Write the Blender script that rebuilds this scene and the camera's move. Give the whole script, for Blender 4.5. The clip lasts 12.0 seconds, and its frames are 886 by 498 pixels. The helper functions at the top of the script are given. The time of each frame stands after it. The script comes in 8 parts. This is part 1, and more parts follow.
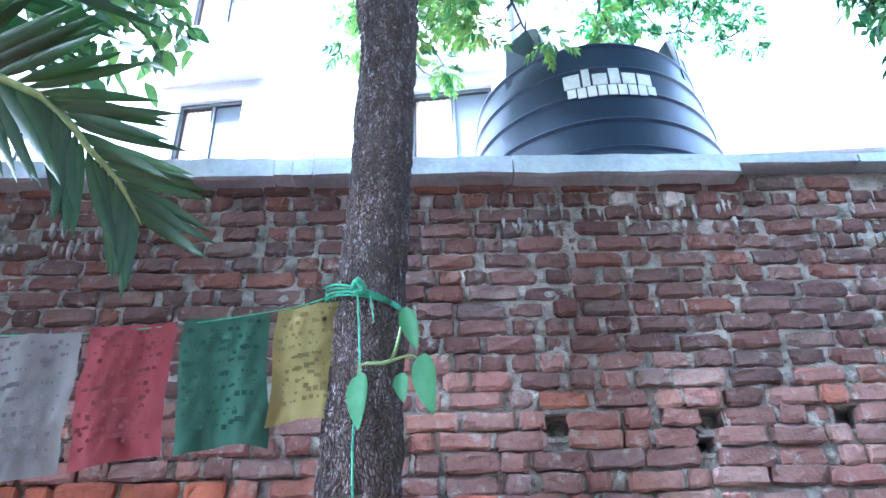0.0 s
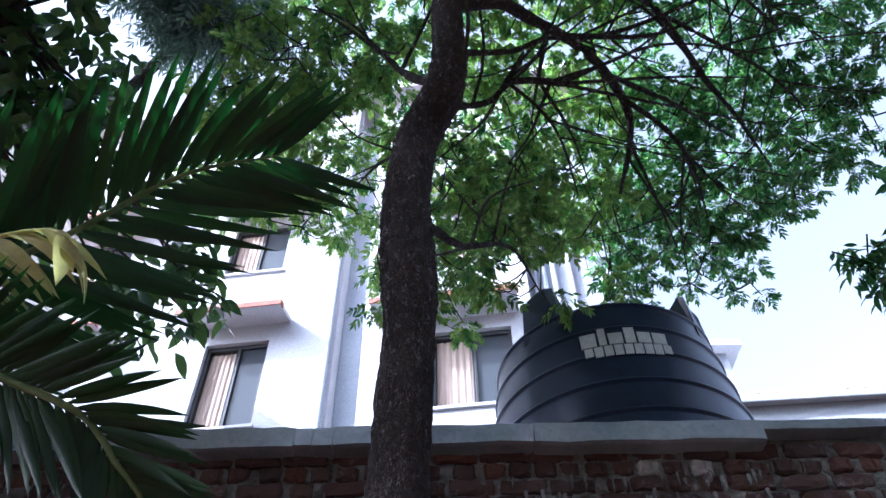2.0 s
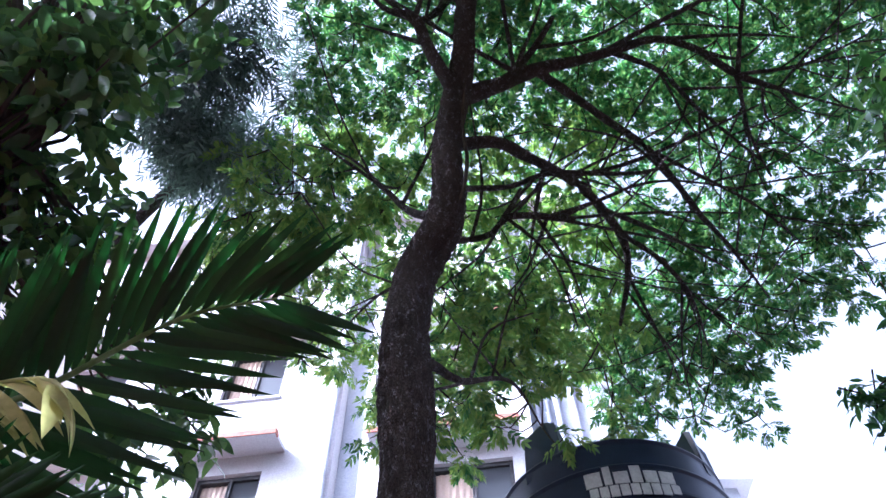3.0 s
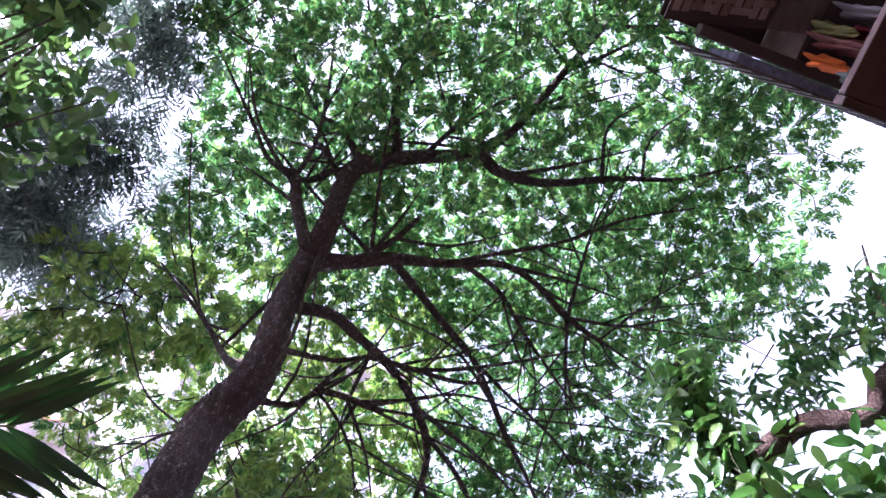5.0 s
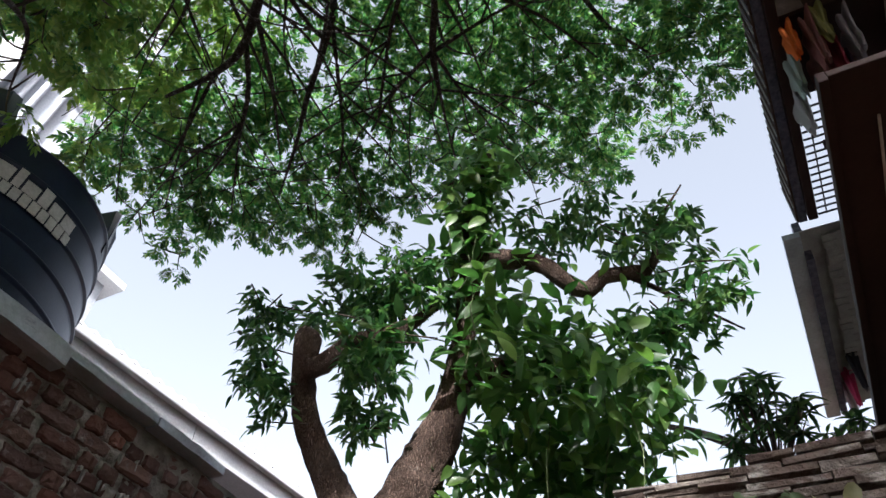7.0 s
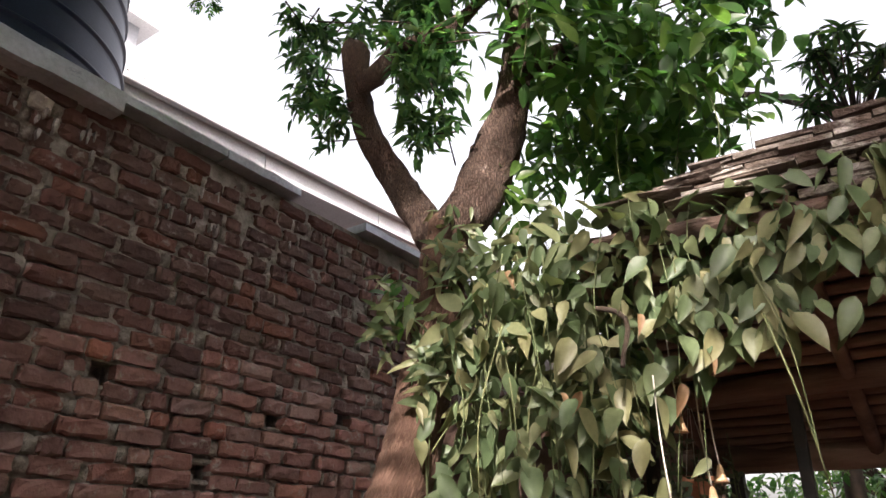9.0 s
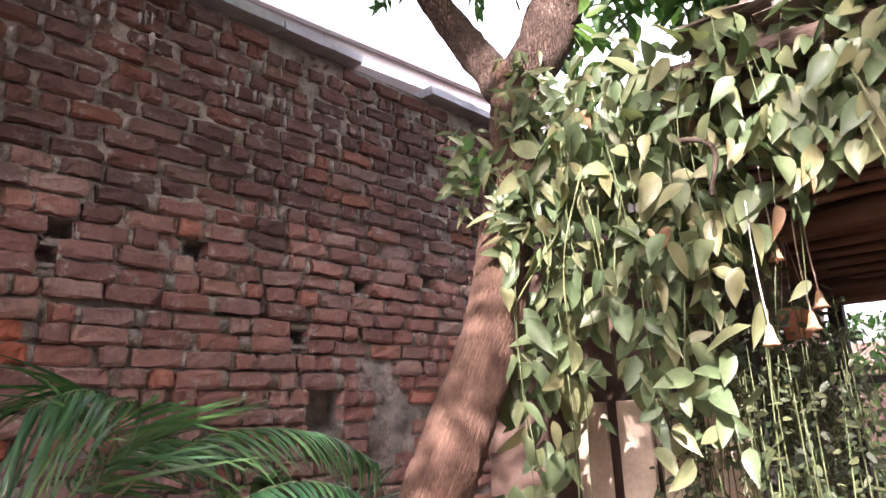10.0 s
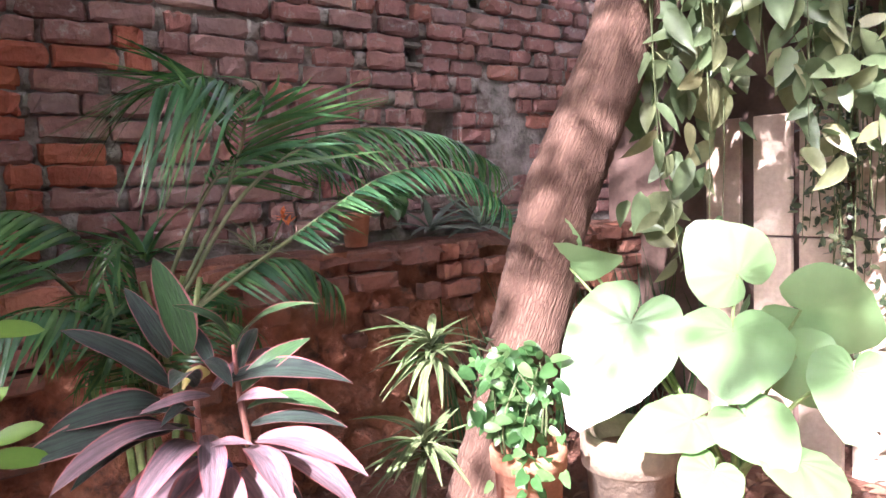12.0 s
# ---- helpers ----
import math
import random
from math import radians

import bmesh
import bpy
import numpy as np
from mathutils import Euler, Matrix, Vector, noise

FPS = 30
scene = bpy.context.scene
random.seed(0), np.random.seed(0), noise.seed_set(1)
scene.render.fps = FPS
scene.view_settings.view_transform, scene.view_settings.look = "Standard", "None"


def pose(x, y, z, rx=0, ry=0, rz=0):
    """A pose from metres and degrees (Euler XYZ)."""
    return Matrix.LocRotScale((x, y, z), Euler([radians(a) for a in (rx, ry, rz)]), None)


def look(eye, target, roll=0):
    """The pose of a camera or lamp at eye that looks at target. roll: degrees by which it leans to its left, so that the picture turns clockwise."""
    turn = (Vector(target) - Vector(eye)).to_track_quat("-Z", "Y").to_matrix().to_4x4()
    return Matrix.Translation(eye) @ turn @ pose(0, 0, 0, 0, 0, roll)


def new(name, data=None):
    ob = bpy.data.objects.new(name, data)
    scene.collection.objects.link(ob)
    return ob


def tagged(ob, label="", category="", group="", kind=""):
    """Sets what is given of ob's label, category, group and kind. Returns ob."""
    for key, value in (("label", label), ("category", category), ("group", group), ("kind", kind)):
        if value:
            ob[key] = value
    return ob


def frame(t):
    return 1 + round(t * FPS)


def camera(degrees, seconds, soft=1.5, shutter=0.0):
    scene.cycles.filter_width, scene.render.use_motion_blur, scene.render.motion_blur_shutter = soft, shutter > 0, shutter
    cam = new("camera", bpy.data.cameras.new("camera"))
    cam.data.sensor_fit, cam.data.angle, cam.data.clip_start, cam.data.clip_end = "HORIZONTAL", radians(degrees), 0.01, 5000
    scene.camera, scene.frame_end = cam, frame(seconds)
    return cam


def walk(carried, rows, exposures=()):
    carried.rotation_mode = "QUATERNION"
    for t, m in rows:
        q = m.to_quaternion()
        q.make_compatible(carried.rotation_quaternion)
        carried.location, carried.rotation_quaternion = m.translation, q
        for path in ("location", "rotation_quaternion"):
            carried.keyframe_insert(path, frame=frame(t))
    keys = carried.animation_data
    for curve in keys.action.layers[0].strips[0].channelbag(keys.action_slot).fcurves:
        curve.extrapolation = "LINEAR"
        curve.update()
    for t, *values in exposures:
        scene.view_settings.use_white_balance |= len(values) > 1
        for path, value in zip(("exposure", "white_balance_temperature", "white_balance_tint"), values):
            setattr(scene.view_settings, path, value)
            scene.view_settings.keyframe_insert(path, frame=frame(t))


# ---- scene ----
cam = camera(63.7, 12.0)
PATH = [
    (0, (0.277, 0.116, 1.596), (0.34, 1.844, 2.601), -1.9),
    (0.5, (0.28, 0.09, 1.63), (0.282, 1.737, 2.764), -1.8),
    (1, (0.281, 0.049, 1.655), (0.214, 1.587, 2.932), -0.4),
    (1.5, (0.291, 0.006, 1.672), (0.292, 1.466, 3.039), -1.6),
    (2, (0.29, -0.048, 1.698), (0.302, 1.274, 3.199), -1.3),
    (2.5, (0.299, -0.075, 1.734), (0.316, 1.113, 3.343), -2.3),
    (3, (0.295, -0.097, 1.742), (0.312, 0.95, 3.446), -1.5),
    (3.2, (0.303, -0.095, 1.747), (0.315, 0.877, 3.495), -1.3),
    (4.8, (0.525, -0.253, 1.725), (0.738, 0.34, 3.623), -11.6),
    (5, (0.475, -0.287, 1.717), (0.809, 0.301, 3.599), -10.9),
    (5.5, (0.352, -0.245, 1.733), (0.924, 0.31, 3.567), -9.5),
    (6, (0.268, -0.147, 1.726), (1.049, 0.471, 3.46), -1.9),
    (6.5, (0.281, -0.051, 1.678), (1.308, 0.559, 3.282), 2.9),
    (7, (0.311, -0.023, 1.667), (1.481, 0.677, 3.13), 5.6),
    (7.2, (0.306, -0.019, 1.663), (1.524, 0.736, 3.057), 5.7),
    (8.8, (0.366, 0.043, 1.73), (1.895, 1.028, 2.563), 1.2),
    (9, (0.383, 0.05, 1.717), (1.892, 1.095, 2.511), 0.3),
    (9.5, (0.44, 0.078, 1.674), (1.925, 1.266, 2.292), -1.1),
    (10, (0.446, 0.107, 1.636), (1.908, 1.387, 2.108), -2.7),
    (10.5, (0.472, 0.138, 1.591), (1.896, 1.505, 1.914), -2.9),
    (11, (0.484, 0.163, 1.536), (1.853, 1.614, 1.664), -3.4),
    (11.5, (0.487, 0.202, 1.484), (1.812, 1.699, 1.424), -2.3),
    (12, (0.508, 0.232, 1.446), (1.766, 1.777, 1.266), -2.4),
]
EXPOSURE = [(0, 4.45, 4400, 6), (0.5, 3.6, 4500, 7), (1, 2.12, 4800, 11), (1.5, 1.88, 4850, 13), (2, 1.8, 4900, 16), (2.5, 1.95, 4950, 19), (5, 2.8, 5400, 40), (6, 2.35, 5700, 27), (7, 1.42, 6000, 11), (8.8, 1.75, 6800, 16), (9.5, 2.4, 6700, 23), (10.5, 3.35, 6200, 30), (11.3, 3.48, 6050, 28), (12, 3.2, 5900, 29)]
walk(cam, [(t, look(eye, target, roll)) for t, eye, target, roll in PATH], EXPOSURE)

# ---------------------------------------------------------------- world and light
SUN_TO = Vector((-1.17, -0.51, 0.8)).normalized()
world = bpy.data.worlds.new("sky")
scene.world = world
world.use_nodes = True
sky = world.node_tree.nodes.new("ShaderNodeTexSky")
sky.sky_type, sky.sun_disc = "NISHITA", False
sky.sun_elevation, sky.sun_rotation = math.asin(SUN_TO.z), math.atan2(SUN_TO.x, SUN_TO.y)
sky.dust_density, sky.air_density, sky.ozone_density = 8.0, 1.0, 0.3
back = world.node_tree.nodes["Background"]
back.inputs["Strength"].default_value = 0.15
haze = world.node_tree.nodes.new("ShaderNodeHueSaturation")
haze.inputs["Saturation"].default_value, haze.inputs["Value"].default_value = 0.3, 1.25
world.node_tree.links.new(sky.outputs[0], haze.inputs["Color"])
world.node_tree.links.new(haze.outputs[0], back.inputs["Color"])
sun = new("sun", bpy.data.lights.new("sun", "SUN"))
sun.data.energy, sun.data.angle, sun.data.color = 4.0, radians(0.6), (1.0, 0.95, 0.86)
sun.matrix_world = look((0, 0, 20), Vector((0, 0, 20)) - SUN_TO)


# ---------------------------------------------------------------- materials
def ramp(nt, fac, stops):
    r = nt.nodes.new("ShaderNodeValToRGB")
    while len(r.color_ramp.elements) < len(stops):
        r.color_ramp.elements.new(0.5)
    for e, (p, c) in zip(r.color_ramp.elements, stops):
        e.position, e.color = p, (*c, 1)
    nt.links.new(fac, r.inputs[0])
    return r.outputs[0]


def mix(nt, fac, a, b, kind="MIX"):
    m = nt.nodes.new("ShaderNodeMix")
    m.data_type, m.blend_type = "RGBA", kind
    for value, slot in ((fac, 0), (a, 6), (b, 7)):
        if isinstance(value, (int, float)):
            m.inputs[slot].default_value = value
        elif isinstance(value, tuple):
            m.inputs[slot].default_value = (*value, 1)
        else:
            nt.links.new(value, m.inputs[slot])
    return m.outputs[2]


def noise_of(nt, scale, detail=4, stretch=(1, 1, 1), rough=0.6):
    co = nt.nodes.new("ShaderNodeNewGeometry")
    mp = nt.nodes.new("ShaderNodeMapping")
    mp.inputs["Scale"].default_value = stretch
    nt.links.new(co.outputs["Position"], mp.inputs[0])
    n = nt.nodes.new("ShaderNodeTexNoise")
    n.inputs["Scale"].default_value, n.inputs["Detail"].default_value, n.inputs["Roughness"].default_value = scale, detail, rough
    nt.links.new(mp.outputs[0], n.inputs["Vector"])
    return n.outputs[0]


def surface(name, dark, light, scale=6, rough=0.85, bump=0.3, grain=60, stain=None, stretch=(1, 1, 1), metal=0.0, spread=None, depth=0.01):
    """A rough real surface: two scales of colour, grain relief and, if given, stains of another colour.
    spread: 'object' or 'island' gives every piece a colour of its own from a list."""
    m = bpy.data.materials.new(name)
    m.use_nodes = True
    nt = m.node_tree
    b = nt.nodes["Principled BSDF"]
    big, fine = noise_of(nt, scale, 5, stretch), noise_of(nt, grain, 5, stretch)
    col = ramp(nt, big, [(0.3, dark), (0.7, light)])
    if spread:
        if spread[0] == "object":
            pick = nt.nodes.new("ShaderNodeObjectInfo").outputs["Random"]
        else:
            pick = nt.nodes.new("ShaderNodeNewGeometry").outputs["Random Per Island"]
        cols = spread[1]
        own = ramp(nt, pick, [((i + 0.5) / len(cols), c) for i, c in enumerate(cols)])
        col = mix(nt, 0.35, own, col)
    col = mix(nt, 0.5, col, ramp(nt, fine, [(0.25, (0.45, 0.45, 0.45)), (0.75, (1, 1, 1))]), "MULTIPLY")
    if stain:
        mask = ramp(nt, noise_of(nt, stain[1], 6, stain[3] if len(stain) > 3 else (1, 1, 1), 0.7), [(stain[2], (0, 0, 0)), (stain[2] + 0.13, (1, 1, 1))])
        col = mix(nt, mask, col, stain[0])
    nt.links.new(col, b.inputs["Base Color"])
    b.inputs["Roughness"].default_value, b.inputs["Metallic"].default_value = rough, metal
    b.inputs["Specular IOR Level"].default_value = 0.3
    bp = nt.nodes.new("ShaderNodeBump")
    bp.inputs["Strength"].default_value, bp.inputs["Distance"].default_value = bump, depth
    nt.links.new(fine, bp.inputs["Height"])
    nt.links.new(bp.outputs[0], b.inputs["Normal"])
    return m


def foliage(name, dark, light, through_light=0.4, rough=0.4, tone=None, scale=40, glow=(1.4, 1.75, 1.25), sheen=0.5):
    """Leaf: every leaf its own green, a part of the light passing through."""
    m = bpy.data.materials.new(name)
    m.use_nodes = True
    nt = m.node_tree
    b, out = nt.nodes["Principled BSDF"], nt.nodes["Material Output"]
    pick = nt.nodes.new("ShaderNodeNewGeometry").outputs["Random Per Island"]
    one = nt.nodes.new("ShaderNodeObjectInfo").outputs["Random"]
    add = nt.nodes.new("ShaderNodeMath")
    add.operation = "PINGPONG"
    add2 = nt.nodes.new("ShaderNodeMath")
    nt.links.new(pick, add2.inputs[0]), nt.links.new(one, add2.inputs[1])
    nt.links.new(add2.outputs[0], add.inputs[0])
    add.inputs[1].default_value = 1.0
    stops = [(0.0, dark), (0.72, light)] + ([(1.0, tone)] if tone else [])
    col = ramp(nt, add.outputs[0], stops)
    col = mix(nt, 0.45, col, ramp(nt, noise_of(nt, scale, 3), [(0.3, (0.55, 0.6, 0.5)), (0.7, (1, 1, 1))]), "MULTIPLY")
    nt.links.new(col, b.inputs["Base Color"])
    b.inputs["Roughness"].default_value, b.inputs["Specular IOR Level"].default_value = rough, sheen
    t = nt.nodes.new("ShaderNodeBsdfTranslucent")
    nt.links.new(mix(nt, 1.0, col, glow, "MULTIPLY"), t.inputs["Color"])
    s = nt.nodes.new("ShaderNodeMixShader")
    s.inputs[0].default_value = through_light
    nt.links.new(b.outputs[0], s.inputs[1]), nt.links.new(t.outputs[0], s.inputs[2])
    nt.links.new(s.outputs[0], out.inputs[0])
    return m


BRICKS = [(0.143, 0.086, 0.082), (0.244, 0.119, 0.105), (0.294, 0.155, 0.135), (0.196, 0.127, 0.121), (0.31, 0.18, 0.155), (0.18, 0.14, 0.137), (0.261, 0.122, 0.103), (0.376, 0.151, 0.101), (0.327, 0.244, 0.22), (0.229, 0.114, 0.101), (0.163, 0.101, 0.095)]
# darker brick tones: weathering plus the upper wall's shade, put into the colour
SHADE_TONES = [(0.073, 0.044, 0.042), (0.124, 0.06, 0.053), (0.148, 0.079, 0.068), (0.1, 0.065, 0.061), (0.157, 0.092, 0.079), (0.092, 0.071, 0.07), (0.132, 0.061, 0.052), (0.19, 0.077, 0.051), (0.166, 0.124, 0.111), (0.116, 0.058, 0.051), (0.082, 0.051, 0.048)]
GREY_STAIN = ((0.27, 0.25, 0.235), 17, 0.56)
M_BRICK = surface("brick", (0.13, 0.07, 0.063), (0.28, 0.15, 0.125), 9, 0.92, 0.9, 38, GREY_STAIN, spread=("object", BRICKS))
M_SHADEBRICK = surface("shade_brick", (0.06, 0.034, 0.032), (0.13, 0.07, 0.06), 9, 0.92, 0.9, 38, ((0.24, 0.225, 0.215), 15, 0.585), spread=("island", SHADE_TONES))
M_BRICKS = surface("brick_far", (0.13, 0.07, 0.063), (0.28, 0.15, 0.125), 9, 0.92, 0.9, 38, GREY_STAIN, spread=("island", BRICKS))
M_MORTAR = surface("mortar", (0.13, 0.122, 0.11), (0.38, 0.36, 0.335), 9, 0.95, 1.0, 45, ((0.1, 0.07, 0.06), 4, 0.55), depth=0.02)
M_MUD = surface("mud_plaster", (0.17, 0.066, 0.042), (0.38, 0.165, 0.1), 6, 0.95, 1.0, 30, ((0.08, 0.05, 0.042), 5, 0.54), depth=0.02)
M_SOIL = surface("soil", (0.1, 0.044, 0.03), (0.23, 0.1, 0.068), 3, 0.95, 1.0, 40, ((0.05, 0.035, 0.03), 6, 0.55), depth=0.02)
M_COPING = surface("coping_cement", (0.32, 0.36, 0.42), (0.54, 0.59, 0.66), 3, 0.42, 0.3, 40, ((0.13, 0.135, 0.15), 5, 0.62, (1, 1, 3)), metal=0.3)

def bark(name, crack, plate, pale, scale, stretch, depth, lean=0.0, wander=0.06, stain=None):
    """Fissured bark: long plates parted by dark cracks."""
    m = surface(name, plate, pale, 10, 0.95, 0.5, 60, stain, (1, 1, 0.4))
    nt = m.node_tree
    b = nt.nodes["Principled BSDF"]
    co = nt.nodes.new("ShaderNodeNewGeometry")
    warp = nt.nodes.new("ShaderNodeTexNoise")
    warp.inputs["Scale"].default_value = 9
    add = nt.nodes.new("ShaderNodeVectorMath")
    add.operation = "MULTIPLY_ADD"
    add.inputs[1].default_value = (wander, wander, wander)
    nt.links.new(co.outputs["Position"], warp.inputs["Vector"])
    nt.links.new(warp.outputs["Color"], add.inputs[0]), nt.links.new(co.outputs["Position"], add.inputs[2])
    mp = nt.nodes.new("ShaderNodeMapping")
    mp.inputs["Scale"].default_value = stretch
    tilt = nt.nodes.new("ShaderNodeMapping")
    tilt.inputs["Rotation"].default_value = (0, radians(lean), 0)
    nt.links.new(add.outputs[0], tilt.inputs[0])
    nt.links.new(tilt.outputs[0], mp.inputs[0])
    vo = nt.nodes.new("ShaderNodeTexVoronoi")
    vo.feature = "DISTANCE_TO_EDGE"
    vo.inputs["Scale"].default_value = scale
    nt.links.new(mp.outputs[0], vo.inputs["Vector"])
    mask = ramp(nt, vo.outputs["Distance"], [(0.0, (0, 0, 0)), (0.2, (1, 1, 1))])
    old = b.inputs["Base Color"].links[0].from_socket
    nt.links.new(mix(nt, mask, crack, old), b.inputs["Base Color"])
    bp = nt.nodes.new("ShaderNodeBump")
    bp.inputs["Strength"].default_value, bp.inputs["Distance"].default_value = 1.0, depth
    nt.links.new(mask, bp.inputs["Height"])
    nt.links.new(b.inputs["Normal"].links[0].from_socket, bp.inputs["Normal"])
    nt.links.new(bp.outputs[0], b.inputs["Normal"])
    return m


M_TREE = bark("bark", (0.036, 0.026, 0.024), (0.062, 0.044, 0.038), (0.13, 0.095, 0.088), 105, (1, 1, 0.3), 0.012, 0.0, 0.09, ((0.25, 0.225, 0.235), 34, 0.53, (1, 1, 0.5)))
M_LEAN = bark("pale_bark", (0.07, 0.036, 0.025), (0.095, 0.052, 0.037), (0.15, 0.09, 0.066), 110, (1, 1, 0.035), 0.003, -33, 0.012, ((0.065, 0.035, 0.026), 14, 0.56, (1, 1, 0.3)))
M_LIMB = bark("limb_bark", (0.045, 0.028, 0.022), (0.085, 0.054, 0.042), (0.15, 0.1, 0.08), 95, (1, 1, 0.16), 0.007, 0.0, 0.05, ((0.2, 0.165, 0.145), 22, 0.58, (1, 1, 0.4)))
M_TWIG = surface("twig_bark", (0.03, 0.022, 0.018), (0.09, 0.065, 0.05), 12, 0.95, 0.6, 60)
M_WHITE = surface("white_wall", (0.44, 0.44, 0.46), (0.54, 0.54, 0.55), 0.5, 0.9, 0.15, 30, ((0.5, 0.49, 0.47), 0.8, 0.72, (3, 1, 0.3)))
M_GREYWALL = surface("grey_wall", (0.3, 0.32, 0.36), (0.42, 0.44, 0.48), 0.6, 0.9, 0.15, 30)
M_LIP = surface("brown_edge", (0.2, 0.07, 0.05), (0.34, 0.14, 0.09), 4, 0.8, 0.2, 40)
M_PLASTER = surface("house_plaster", (0.7, 0.65, 0.57), (0.83, 0.78, 0.69), 1.5, 0.9, 0.3, 30, ((0.3, 0.27, 0.24), 2, 0.68))
M_TANK = surface("tank_plastic", (0.01, 0.016, 0.042), (0.024, 0.036, 0.075), 3, 0.34, 0.05, 80, ((0.045, 0.06, 0.1), 4, 0.72, (2, 2, 0.4)))
M_TANKMARK = surface("white_print", (0.6, 0.6, 0.6), (0.8, 0.8, 0.8), 10, 0.7, 0.1, 60)
M_DARKFRAME = surface("dark_frame", (0.02, 0.02, 0.022), (0.05, 0.05, 0.05), 8, 0.5, 0.1, 60)
M_CURTAIN = surface("curtain", (0.36, 0.27, 0.21), (0.5, 0.39, 0.32), 3, 0.9, 0.2, 40, stretch=(4, 4, 0.5))
M_SHEET = surface("roof_sheet", (0.42, 0.43, 0.45), (0.6, 0.61, 0.63), 1.2, 0.55, 0.15, 40, ((0.3, 0.26, 0.22), 2, 0.7))
M_TILE = surface("old_roof_tile", (0.07, 0.045, 0.036), (0.2, 0.13, 0.1), 5, 0.9, 0.8, 40, ((0.36, 0.33, 0.3), 6, 0.63), spread=("island", [(0.08, 0.05, 0.04), (0.16, 0.09, 0.07), (0.2, 0.15, 0.13), (0.11, 0.07, 0.06)]))
# pale tones and streaks among the brown stand in for sunlit tile faces
M_EDGE = surface("lit_edge_tile", (0.07, 0.05, 0.042), (0.17, 0.13, 0.11), 8, 0.92, 0.9, 40, ((0.4, 0.37, 0.35), 9, 0.55, (1, 0.4, 1)), spread=("object", [(0.05, 0.036, 0.03), (0.1, 0.07, 0.058), (0.2, 0.16, 0.14), (0.36, 0.33, 0.31), (0.08, 0.055, 0.045)]), depth=0.02)
M_WOOD = surface("weathered_wood", (0.085, 0.052, 0.04), (0.26, 0.17, 0.125), 6, 0.85, 0.6, 40, ((0.07, 0.045, 0.035), 5, 0.6), stretch=(1, 0.15, 1))
M_EAVE = surface("mossy_eave", (0.05, 0.034, 0.028), (0.17, 0.115, 0.09), 7, 0.95, 1.0, 40, ((0.32, 0.28, 0.25), 7, 0.62), stretch=(1, 0.3, 1), depth=0.02)
M_PORCH = surface("porch_board", (0.028, 0.013, 0.011), (0.05, 0.026, 0.022), 3, 0.75, 0.2, 40)
M_BOARD = surface("brown_board", (0.07, 0.042, 0.034), (0.14, 0.09, 0.072), 3, 0.7, 0.3, 40)
M_PANEL = surface("tan_panel", (0.42, 0.33, 0.26), (0.6, 0.48, 0.38), 3, 0.85, 0.3, 40, ((0.3, 0.22, 0.17), 4, 0.66))
M_IRON = surface("black_iron", (0.012, 0.012, 0.013), (0.035, 0.03, 0.03), 10, 0.6, 0.2, 60)
M_MAT = surface("woven_mat", (0.09, 0.055, 0.045), (0.19, 0.12, 0.1), 8, 0.8, 0.6, 70, spread=("island", [(0.1, 0.06, 0.05), (0.16, 0.1, 0.085), (0.22, 0.14, 0.12)]))
M_MATDARK = surface("dark_mat", (0.04, 0.024, 0.02), (0.09, 0.056, 0.047), 8, 0.8, 0.6, 60, stretch=(6, 1, 1))
M_BLUEMAT = surface("blue_grey_screen", (0.05, 0.05, 0.08), (0.16, 0.165, 0.22), 20, 0.85, 0.5, 60)
M_GREYMAT = surface("grey_woven_mat", (0.3, 0.29, 0.28), (0.45, 0.44, 0.42), 8, 0.85, 0.5, 70)
M_TERRA = surface("terracotta", (0.3, 0.12, 0.07), (0.48, 0.23, 0.14), 8, 0.85, 0.3, 60, ((0.5, 0.4, 0.33), 9, 0.68))
M_BLUE = surface("blue_plastic", (0.02, 0.06, 0.2), (0.035, 0.1, 0.32), 6, 0.5, 0.1, 50)
M_BELL = surface("clay_bell", (0.5, 0.3, 0.17), (0.68, 0.45, 0.28), 20, 0.7, 0.3, 90)
M_STRING = surface("string", (0.55, 0.5, 0.44), (0.7, 0.66, 0.6), 40, 0.9, 0.3, 90)
M_CORD = surface("green_cord", (0.05, 0.21, 0.12), (0.1, 0.33, 0.2), 40, 0.7, 0.3, 90)
M_NEEM = foliage("neem_leaf", (0.013, 0.045, 0.02), (0.058, 0.14, 0.045), 0.5, 0.42, (0.16, 0.21, 0.06), 40, (1.4, 1.85, 1.4))
# olive leaves of the far side, with sunlight added to their brighter yellow
M_NEEMY = foliage("olive_neem_leaf", (0.055, 0.105, 0.03), (0.14, 0.21, 0.055), 0.56, 0.45, (0.24, 0.27, 0.07))
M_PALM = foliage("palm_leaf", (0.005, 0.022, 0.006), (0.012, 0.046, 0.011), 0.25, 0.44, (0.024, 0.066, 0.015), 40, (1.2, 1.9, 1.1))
M_ARECA = foliage("areca_leaf", (0.014, 0.05, 0.028), (0.045, 0.12, 0.05), 0.32, 0.26, (0.09, 0.17, 0.06))
M_DRY = foliage("dry_leaf", (0.32, 0.24, 0.1), (0.55, 0.45, 0.22), 0.45, 0.5)
M_RUBBER = foliage("fig_leaf", (0.022, 0.046, 0.024), (0.05, 0.095, 0.042), 0.36, 0.24, (0.11, 0.19, 0.05))
M_MANGO = foliage("narrow_leaf", (0.024, 0.065, 0.028), (0.065, 0.15, 0.055), 0.48, 0.3, (0.14, 0.22, 0.07))
